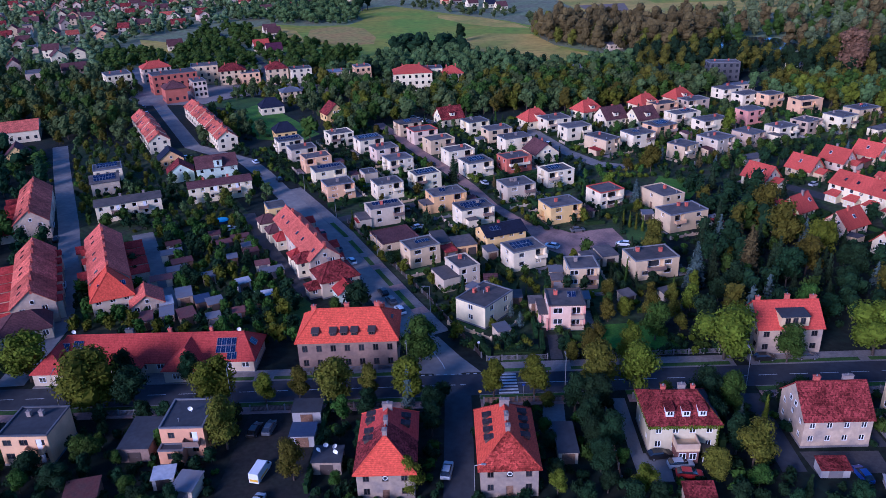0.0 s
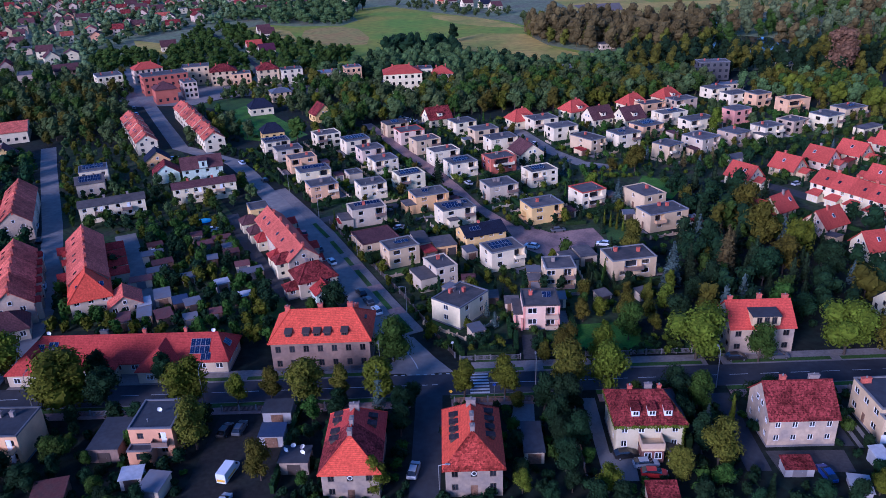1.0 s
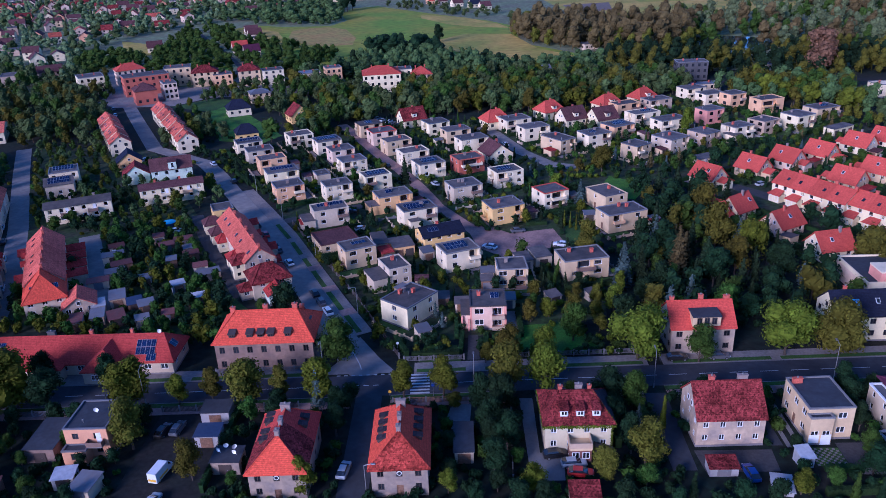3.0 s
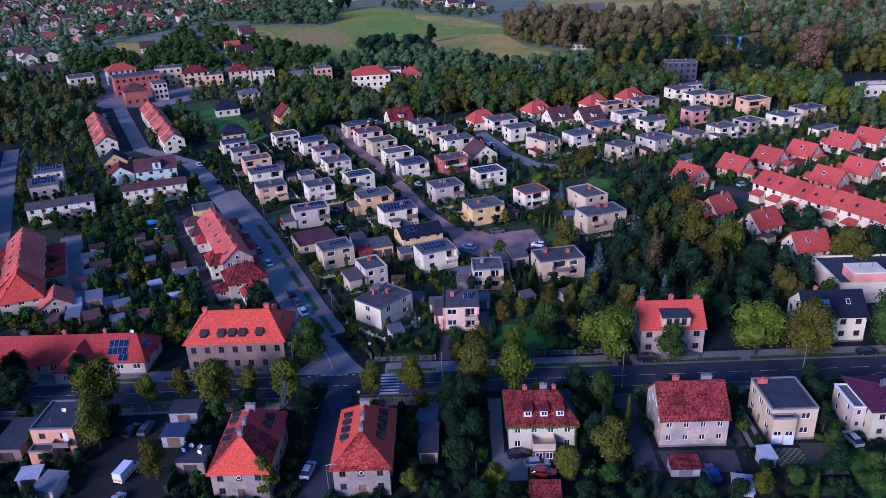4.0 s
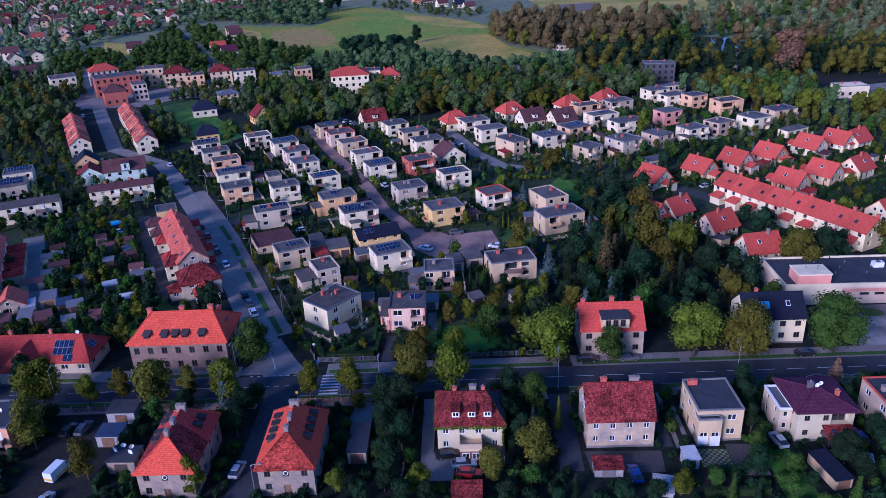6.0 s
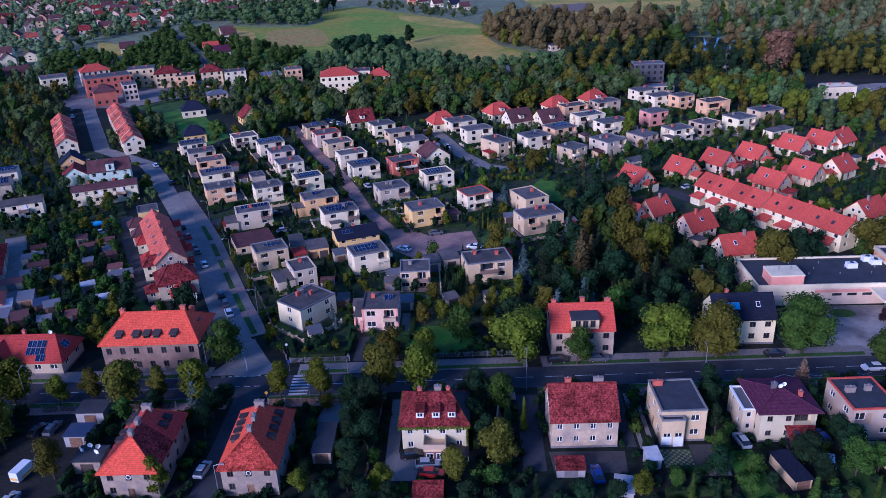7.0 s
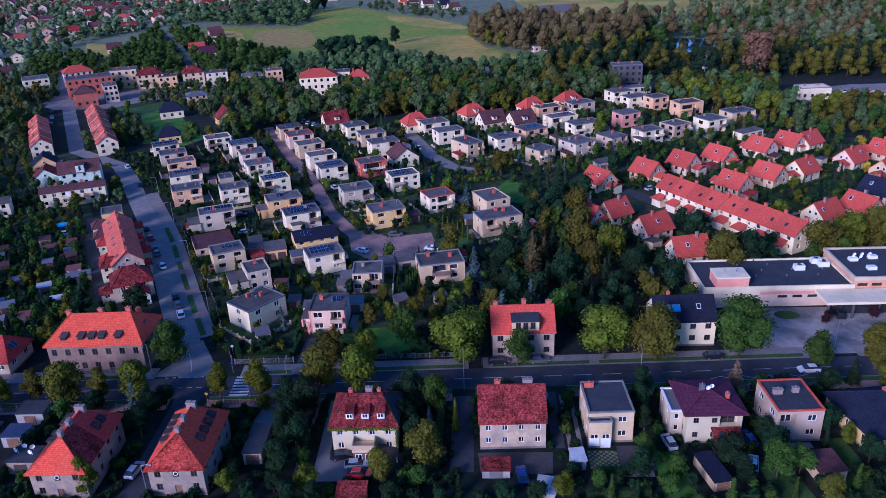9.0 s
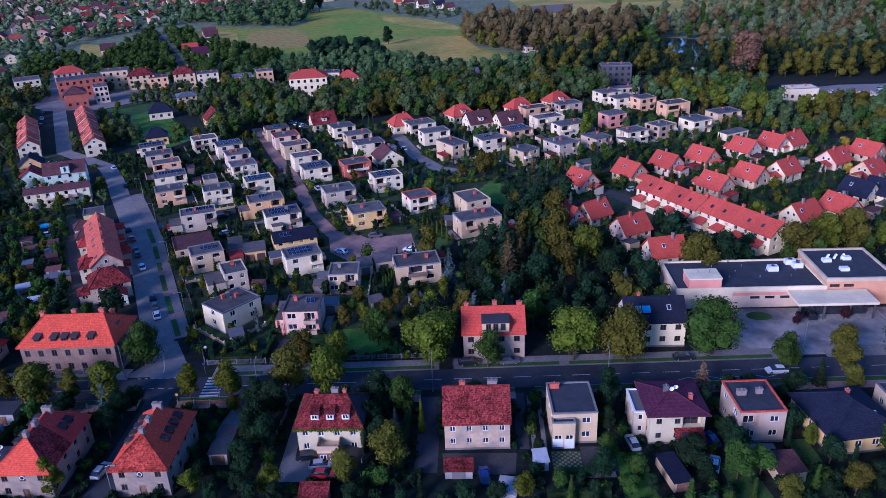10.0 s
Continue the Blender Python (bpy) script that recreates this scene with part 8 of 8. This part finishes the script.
# ---- street trees ----
ST = "on the road verge"
for tx, ty, k, h, m, wd in ((-86.0, 127.6, "round", 10.5, LEAFY, 1.05), (-68.4, 117.8, "broad", 12.0, LEAFY, 0.95), (-61.0, 118.4, "round", 8.2, LEAFD, 0.95), (-45.2, 119.4, "round", 9.4, LEAFY, 1.0), (-35.5, 118.6, "round", 6.4, LEAFY, 0.75), (-29.0, 118.9, "slim", 7.2, LEAFO, 1.0), (-22.4, 119.0, "round", 9.6, LEAFO, 0.95), (-15.8, 119.2, "slim", 7.4, LEAFO, 0.9), (-8.3, 119.6, "slim", 9.2, LEAFY, 1.2),
                        (7.9, 119.9, "slim", 7.6, LEAFY, 1.0), (15.6, 120.2, "round", 7.8, LEAFY, 0.95), (27.3, 121.0, "loose", 9.6, LEAFO, 0.85), (35.4, 121.2, "loose", 10.2, LEAFY, 0.82), (55.0, 131.9, "broad", 11.4, LEAFY, 1.0), (67.0, 130.4, "loose", 7.8, LEAF, 0.85), (85.0, 132.6, "broad", 10.8, LEAFY, 0.92), (95.6, 132.2, "broad", 11.4, LEAFO, 0.85), (113.6, 134.0, "broad", 11.2, LEAF, 1.0), (126.2, 128.0, "round", 7.6, LEAF, 1.0), (137.6, 127.4, "slim", 9.0, LEAFO, 1.2),
                        (150.0, 130.6, "round", 8.6, LEAF, 1.0), (162.0, 130.6, "round", 9.4, LEAFD, 1.0), (-107.0, 126.6, "broad", 10.6, LEAF, 0.9), (-6.6, 133.6, "broad", 9.0, LEAF, 0.8), (-98.0, 117.0, "round", 9.4, LEAFD, 1.0), (-110.0, 117.0, "round", 9.4, LEAF, 1.0)):
    tree(tx, ty, k, h * 1.05, m, "near", wd * 1.22, ST, "street trees")
    plant(tx, ty, 4.0)
# garden trees that stand alone
GT = "in a garden"
for tx, ty, k, h, m, wd in ((-39.2, 105.5, "round", 10.4, LEAFO, 0.95), (-8.2, 117.4, "spruce", 9.0, NEEDLEB, 0.8), (-6.0, 93.6, "round", 7.6, LEAFY, 0.85), (-25.8, 97.2, "loose", 8.0, LEAFO, 0.8), (42.5, 96.0, "round", 6.6, LEAFO, 0.95), (49.5, 99.4, "loose", 9.0, LEAFO, 0.95), (50.0, 107.8, "spruce", 6.4, NEEDLEB, 0.9), (54.6, 109.0, "thuja", 7.4, LEAFY, 0.7), (46.0, 114.6, "broad", 8.8, LEAFD, 0.9), (50.5, 115.2, "round", 8.4, LEAF, 0.95), (30.6, 93.4, "round", 5.2, LEAFY, 1.2), (17.0, 93.4, "round", 4.6, LEAFY, 1.0),
                        (25.0, 110.0, "round", 6.4, LEAFD, 0.9), (24.4, 104.6, "loose", 6.4, LEAFD, 0.9), (88.0, 107.5, "slim", 6.0, LEAFD, 0.9), (87.2, 101.2, "round", 5.2, LEAF, 1.1), (107.0, 96.0, "loose", 7.2, LEAF, 1.0), (107.8, 120.4, "spruce", 7.4, NEEDLET, 1.3), (146.7, 147.6, "round", 3.4, LEAFX, 1.0), (135.8, 145.6, "round", 3.2, LEAFX, 1.1), (113.0, 90.6, "round", 5.6, LEAFO, 1.1), (124.0, 92.0, "round", 6.0, LEAFO, 1.1), (72.0, 92.2, "round", 4.6, LEAFY, 1.2), (121.5, 104.0, "round", 4.6, LEAFY, 0.9), (85.0, 96.4, "loose", 5.8, LEAFD, 1.1), (-70.5, 98.5, "round", 5.6, LEAFD, 1.2), (-62.4, 101.5, "round", 6.0, LEAF, 1.2), (-64.0, 95.0, "broad", 5.6, LEAFD, 1.1), (-52.0, 94.0, "round", 4.2, LEAF, 1.1),
                        (-3.6, 114.0, "round", 6.4, LEAFD, 1.0), (-3.4, 108.4, "slim", 6.6, LEAFD, 1.3), (-15.6, 113.8, "round", 4.6, LEAFD, 1.1), (6.8, 113.0, "round", 3.4, LEAFD, 1.2), (17.6, 116.4, "round", 3.6, LEAFO, 1.3), (116.4, 119.5, "round", 4.4, LEAFD, 1.3), (125.0, 119.4, "round", 5.2, LEAFD, 1.2), (131.0, 122.4, "spruce", 6.4, NEEDLE, 1.1), (136.0, 120.4, "round", 5.8, LEAFO, 1.0),
                        (58.2, 165.0, "spruce", 12.0, NEEDLEB, 1.05), (2.2, 156.4, "thuja", 8.4, LEAFD, 0.9), (73.0, 171.0, "spruce", 13.5, NEEDLEO, 1.05), (80.0, 170.5, "spruce", 10.5, NEEDLE, 1.1), (51.8, 182.0, "round", 10.5, LEAFO, 0.85), (94.0, 179.0, "willow", 11.5, LEAFY, 0.85), (87.5, 201.0, "loose", 13.0, LEAFO, 1.0), (86.5, 185.0, "loose", 13.5, LEAFO, 0.9), (56.0, 222.0, "spruce", 8.6, NEEDLEB, 1.2), (-1.0, 249.0, "spruce", 10.0, NEEDLE, 1.0), (68.0, 254.0, "round", 9.6, LEAFO, 1.0), (120.5, 171.5, "broad", 11.0, LEAFO, 1.1), (127.5, 172.8, "broad", 10.6, LEAFD, 1.0),
                        (147.6, 178.4, "broad", 11.0, LEAFO, 1.1), (156.0, 181.5, "broad", 10.6, LEAFY, 1.1), (164.0, 185.0, "broad", 11.6, LEAFO, 1.0), (35.5, 130.4, "loose", 8.8, LEAFY, 0.9), (28.6, 131.4, "loose", 8.8, LEAFO, 0.9), (111.0, 304.0, "round", 10.0, LEAFY, 0.95), (24.0, 131.5, "round", 5.0, LEAFO, 0.9), (-66.0, 126.5, "round", 7.6, LEAFD, 0.9), (-52.6, 126.4, "round", 7.0, LEAFD, 0.85), (43.0, 140.0, "loose", 9.0, LEAF, 0.9), (212.0, 417.0, "round", 24.0, LEAFP, 1.05), (202.0, 274.0, "loose", 5.2, LEAFG, 1.2), (191.5, 246.0, "round", 4.2, LEAFG, 1.2), (50.0, 233.0, "round", 7.0, LEAFY, 1.0), (-22.5, 153.5, "broad", 8.6, LEAFD, 0.9), (-26.5, 149.5, "round", 6.8, LEAF, 0.9)):
    tree(tx, ty, k, h, m, "near" if ty < 150 else "mid", wd, GT, "garden trees")
    plant(tx, ty, 3.5)
for i in range(6):
    tree(49.0 + i * 1.5, 205.2 - i * 1.6, "thuja", 5.2, LEAFY, "mid", 0.6, "in a row beside the turning place", "thuja row")
for i in range(7):
    tree(41.6 + i * 0.5, 165.0 + i * 1.9, "thuja", 4.6, LEAF, "mid", 0.7, "in a row beside a drive", "thuja row")

for tx, ty, k, h, wd in ((26.2, 113.6, "broad", 8.4, 0.8), (24.2, 108.4, "round", 7.6, 0.95), (27.0, 104.0, "broad", 7.4, 0.85), (24.6, 98.6, "round", 6.8, 1.0), (22.6, 115.0, "slim", 8.0, 1.2), (45.4, 108.2, "round", 7.2, 0.9), (47.8, 102.6, "slim", 7.6, 1.1), (88.6, 113.4, "round", 7.0, 0.9), (90.0, 118.0, "slim", 7.4, 1.2), (105.8, 112.6, "round", 6.4, 0.9), (-15.8, 117.2, "round", 4.4, 1.1), (-1.9, 117.0, "round", 5.4, 1.0)):
    tree(tx, ty, k, h, LEAFD, "near", wd, GT, "garden trees")
    plant(tx, ty, 3.5)
# kept clear of trees: lawns, open places and the camera's sight lines to houses
claim(82.5, 100.5, 0, 5.6, 4.6)
claim(96.0, 97.0, 12, 3.0, 5.5)
claim(64.0, 99.0, 0, 8.0, 4.5)
claim(38.5, 99.5, 0, 7.0, 3.5)
claim(-30.5, 102.0, 0, 8.0, 14.0)
claim(-88, 350, -52, 46, 13)
claim(-78, 306, 24, 12, 7)
claim(-24, 389, 8, 12, 6)
claim(-150, 400, 30, 30, 14)
claim(-110, 428, 15, 40, 5)
claim(38, 141, 0, 6, 5)
claim(66, 240, 20, 7, 7)
claim(53, 198, 0, 4, 5)
claim(226, 346, 5, 24, 12)
claim(141, 402, 0, 7, 4)
claim(-188, 305, 26, 12, 12)
# ---- groves and woods ----
MIX = [LEAF, LEAFD, LEAFD, LEAFY, LEAFO]
DARK = [LEAFD, LEAFD, LEAF]
grove([(-80, 88), (-20, 88), (-14, 112), (-20, 116), (-80, 116)], 38, 3.6, 1.0, ["round", "loose"], DARK, 2.8, 5.0, 26, GT)
grove([(14, 88), (128, 88), (128, 119), (14, 119)], 52, 3.4, 1.0, ["round", "loose", "broad", "thuja"], DARK, 3.0, 6.0, 27, GT)
grove([(-120, 88), (-80, 88), (-80, 116), (-120, 116)], 14, 5.5, 1.5, ["round", "broad"], DARK, 4, 7, 28, GT)
grove([(128, 88), (190, 88), (190, 118), (132, 118)], 22, 5.5, 1.5, ["round", "broad"], DARK + [LEAFO], 4, 7, 29, GT)
grove([(28, 148), (50, 140), (60, 166), (40, 164)], 16, 4.5, 1.5, ["round", "loose", "slim"], MIX, 3.5, 7, 12, GT)
grove([(50, 142), (60, 150), (66, 190), (76, 238), (100, 230), (112, 200), (112, 172), (110, 148), (82, 145), (60, 143)], 150, 4.2, 1.8, ["broad", "round", "round", "loose", "spruce", "spruce"], [LEAFD, LEAFD, LEAFD, LEAFD, LEAF, LEAFD, LEAFO], 5, 10.5, 11, "in a dark overgrown plot")
grove([(-100, 150), (-32, 140), (-40, 164), (-62, 212), (-92, 212), (-84, 188)], 140, 3.1, 1.2, ["round", "broad", "loose", "slim"], DARK + [LEAFY, LEAF], 2.6, 5.6, 13, "among allotments")
grove([(-38, 215), (0, 140), (56, 160), (56, 225), (0, 230)], 110, 4.0, 1.1, ["round", "slim", "loose", "spruce", "thuja"], DARK + [LEAF, LEAFY], 2.4, 5.0, 23, GT)
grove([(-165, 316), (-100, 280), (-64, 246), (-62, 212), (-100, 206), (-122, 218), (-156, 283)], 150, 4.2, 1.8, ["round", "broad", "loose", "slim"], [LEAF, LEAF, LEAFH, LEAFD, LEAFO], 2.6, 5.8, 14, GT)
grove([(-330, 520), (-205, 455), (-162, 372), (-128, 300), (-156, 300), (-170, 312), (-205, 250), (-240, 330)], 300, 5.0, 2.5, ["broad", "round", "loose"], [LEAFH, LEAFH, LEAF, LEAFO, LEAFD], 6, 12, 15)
grove([(-150, 275), (-120, 215), (-100, 176), (-130, 180), (-200, 270), (-180, 300)], 60, 4.5, 2.0, ["broad", "round"], DARK, 5, 10, 16, GT)
grove([(-30, 345), (-85, 300), (-50, 300), (-36, 330), (0, 345), (60, 345), (130, 378), (60, 372), (20, 352)], 110, 4.6, 2.0, ["broad", "round", "loose"], MIX, 6, 12, 17)
grove([(-80, 425), (-34, 335), (24, 348), (75, 362), (134, 378), (134, 400), (60, 430), (-30, 395)], 300, 4.8, 2.5, ["broad", "round", "loose"], MIX + DARK, 7, 12.5, 18, "in a park")
grove([(-90, 300), (-55, 305), (-40, 345), (-60, 420), (-110, 425), (-125, 380), (-112, 300)], 80, 4.8, 2.0, ["round", "loose", "broad"], MIX + DARK, 4, 9, 19, GT)
grove([(140, 375), (182, 328), (240, 296), (262, 330), (215, 350), (190, 400)], 150, 5.0, 2.5, ["broad", "round", "loose"], MIX + [LEAFO], 7, 13, 20)
grove([(84, 240), (100, 250), (118, 262), (125, 275), (100, 262), (80, 258)], 14, 5.0, 1.8, ["round", "spruce"], DARK, 4, 8, 21, GT)
grove([(-45, 225), (60, 225), (130, 300), (170, 320), (120, 350), (-50, 320), (-70, 270)], 170, 4.2, 1.3, ["round", "slim", "loose", "spruce", "thuja"], DARK + [LEAF, LEAFO], 2.6, 5.6, 22, GT)
grove([(98, 236), (200, 200), (215, 280), (150, 285), (108, 262)], 120, 4.0, 1.4, ["round", "spruce", "loose", "thuja"], DARK + [LEAF, LEAFY], 2.6, 5.6, 24, GT)
grove([(112, 170), (118, 206), (150, 215), (200, 190), (200, 160), (166, 170), (150, 174)], 36, 5.4, 1.6, ["round", "broad", "loose"], MIX, 4, 9, 25, GT)
grove([(170, 132), (215, 134), (260, 300), (215, 290), (200, 200)], 90, 5.5, 2.0, ["round", "broad"], MIX, 5, 10, 30, GT)
grove([(60, 240), (120, 268), (185, 300), (175, 335), (120, 358), (58, 335), (50, 290)], 110, 4.0, 1.2, ["round", "loose", "slim", "spruce"], DARK + [LEAF, LEAFO], 2.6, 5.4, 71, GT)
grove([(160, 322), (178, 300), (235, 284), (320, 320), (300, 338), (214, 348), (190, 352)], 120, 4.6, 1.5, ["broad", "round", "loose"], MIX + DARK + [LEAFO], 4, 7, 72)
grove([(205, 285), (260, 270), (330, 300), (320, 320), (235, 290)], 60, 5.0, 1.5, ["broad", "round"], MIX + DARK, 5, 9, 73)
shrubs([(-80, 88), (128, 88), (128, 119), (-80, 117)], 330, 1.6, 0.4, 0.7, 1.7, 44, [LEAFD, LEAFD, LEAFD, LEAF])
shrubs([(-110, 305), (-72, 260), (-52, 275), (-66, 305), (-95, 330)], 90, 2.2, 0.5, 0.9, 1.9, 49)
shrubs([(20, 131.5), (56, 132.5), (52, 160), (28, 160)], 70, 1.8, 0.5, 0.6, 1.5, 47)
shrubs([(-36, 215), (2, 136), (56, 136), (60, 225), (0, 232)], 330, 1.8, 0.5, 0.8, 1.7, 41)
shrubs([(50, 140), (112, 146), (112, 205), (84, 240), (60, 200)], 110, 2.6, 0.8, 1.1, 2.2, 45, DARK)
shrubs([(-105, 150), (-32, 140), (-62, 215), (-140, 270), (-150, 260), (-95, 205)], 560, 1.7, 0.4, 0.8, 1.8, 43)
shrubs([(-50, 222), (60, 225), (135, 300), (170, 322), (120, 350), (-50, 325), (-72, 262)], 520, 2.2, 0.6, 0.9, 2.0, 42)
shrubs([(98, 236), (200, 198), (215, 282), (150, 288)], 240, 2.1, 0.6, 0.8, 1.7, 46)
shrubs([(60, 240), (120, 268), (185, 300), (175, 335), (120, 358), (58, 335), (50, 290)], 420, 2.0, 0.5, 0.9, 1.9, 48)
far_wood("far_trees", [(56, 606), (62, 562), (98, 508), (140, 500), (176, 515), (176, 575), (120, 610), (80, 628)], 90, 7.5, 17, 23, LEAFB, 51, "brown-tipped tall trees at the meadow's edge", 240, size=0.75)
far_wood("far_trees", [(56, 606), (62, 562), (98, 504), (165, 484), (176, 515), (176, 575), (120, 610), (80, 628)], 90, 6.0, 9, 17, LEAFO, 61, "olive-green trees at the meadow's edge", 220, size=0.75)
far_wood("far_trees", [(110, 480), (100, 425), (150, 412), (300, 400), (330, 470), (200, 482)], 80, 6.0, 9, 15, LEAFO, 62, "olive-green trees beyond the estate", 200, size=0.65)
far_wood("far_trees", [(180, 490), (330, 460), (480, 440), (600, 800), (460, 760), (320, 690), (180, 640)], 260, 9.0, 11, 18, LEAFF, 63, "haze-paled green trees round a pond", 150, size=0.85)
far_wood("far_trees", [(180, 490), (330, 460), (480, 440), (600, 800), (460, 760), (320, 690), (180, 640)], 170, 8.0, 10, 17, LEAF, 64, "mid-green trees round a pond", 150, size=0.85)
far_wood("far_trees", [(112, 488), (100, 432), (150, 412), (300, 400), (330, 470), (200, 482)], 170, 5.5, 8, 14, LEAFD, 52, "green mixed trees beyond the estate", 200, size=0.65)
far_wood("far_trees", [(-100, 442), (-62, 452), (-46, 500), (0, 500), (30, 468), (60, 452), (112, 448), (112, 428), (40, 424), (-60, 424)], 170, 5.5, 8, 13, LEAFH, 67, "haze-softened green trees along the near edge of the meadow", 170, size=0.65, wide=1.3)
far_wood("far_trees", [(-100, 442), (-62, 452), (-46, 500), (0, 500), (30, 468), (60, 452), (112, 448), (112, 428), (40, 424), (-60, 424)], 90, 5.0, 8, 14, LEAFD, 68, "dark trees along the near edge of the meadow", 170, size=0.65, wide=1.3)
far_wood("far_trees", [(-46, 512), (-20, 486), (5, 484), (2, 512), (-38, 530)], 38, 6.0, 13, 17, LEAFD, 53, "dark clump of trees before the meadow", 260, size=0.6, wide=1.35)
far_wood("far_trees", [(180, 490), (330, 460), (480, 440), (600, 800), (460, 760), (320, 690), (180, 640)], 120, 9.0, 14, 22, LEAFB, 54, "tall brownish trees round a pond", 170, size=0.85)
far_wood("far_trees", [(215, 720), (330, 720), (460, 790), (600, 800), (900, 1300), (420, 1300), (430, 900), (300, 790)], 380, 12.0, 12, 20, LEAFF, 55, "haze-paled woods towards the horizon", 70, size=1.1)
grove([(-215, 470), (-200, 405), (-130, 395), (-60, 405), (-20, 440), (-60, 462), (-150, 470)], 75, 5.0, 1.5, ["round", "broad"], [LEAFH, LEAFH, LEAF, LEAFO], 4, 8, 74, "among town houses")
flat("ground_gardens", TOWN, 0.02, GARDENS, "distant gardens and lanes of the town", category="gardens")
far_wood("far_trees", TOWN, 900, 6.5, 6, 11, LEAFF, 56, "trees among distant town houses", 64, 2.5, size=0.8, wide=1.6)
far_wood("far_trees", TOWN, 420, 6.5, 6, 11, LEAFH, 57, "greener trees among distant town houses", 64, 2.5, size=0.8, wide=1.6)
far_wood("far_trees", [(-220, 455), (-80, 445), (-66, 520), (-90, 560), (-153, 615), (-200, 700), (-230, 690), (-205, 560), (-262, 540)], 260, 5.5, 5, 11, LEAF, 58, "scattered trees before the town", 150, size=0.6, wide=1.5)
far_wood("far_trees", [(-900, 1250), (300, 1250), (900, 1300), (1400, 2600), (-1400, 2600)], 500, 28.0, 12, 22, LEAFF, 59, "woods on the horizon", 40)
far_wood("far_trees", [(-240, 770), (-176, 724), (-143, 704), (-101, 698), (-92, 728), (-108, 785), (-106, 850), (-210, 900)], 120, 7.0, 7, 14, LEAFH, 65, "haze-softened green trees along the far edge of the meadow", 120, size=0.8, wide=1.5)
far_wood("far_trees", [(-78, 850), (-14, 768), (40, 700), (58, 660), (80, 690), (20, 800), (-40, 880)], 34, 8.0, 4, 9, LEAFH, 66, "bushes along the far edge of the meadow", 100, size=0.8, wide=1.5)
for tx, ty, h in ((1.2, 572, 13.0), (-100, 800, 20), (-96, 812, 20), (-104, 806, 18)):
    tree(tx, ty, "slim" if h > 15 else "round", h, LEAFD, "mid", 1.0, "alone in the meadow")

# ---- openwork paving of a garden terrace ----
terrace_paving = flat("paving", [(77.4, 98.6), (82.55, 98.4), (82.55, 103.2), (77.4, 103.4)], 0.035, LAWN, "grass showing between open paving stones", category="yard")
stone = Geo().box(-0.2, 0.2, -0.2, 0.2, 0.0, 0.05).mesh("paving_stone", FOOTWAY)
for i in range(10):
    for j in range(9):
        if (i + j) % 2 == 0:
            part("paving_stone", stone, None, terrace_paving, at=pose(77.7 + i * 0.5, 98.9 + j * 0.5, 0.036))
slab_stone = Geo().box(-0.46, 0.46, -0.3, 0.3, 0.0, 0.04).mesh("paving_slab", FOOTWAY)
slabs = flat("paving", [(82.7, 96.6), (87.9, 96.4), (87.4, 98.3), (82.7, 98.3)], 0.035, GRAVEL, "stepped row of garden paving slabs", category="yard")
for i in range(5):
    for j in range(3):
        part("paving_slab", slab_stone, None, slabs, at=pose(83.2 + i * 1.0, 96.85 + j * 0.62, 0.036))
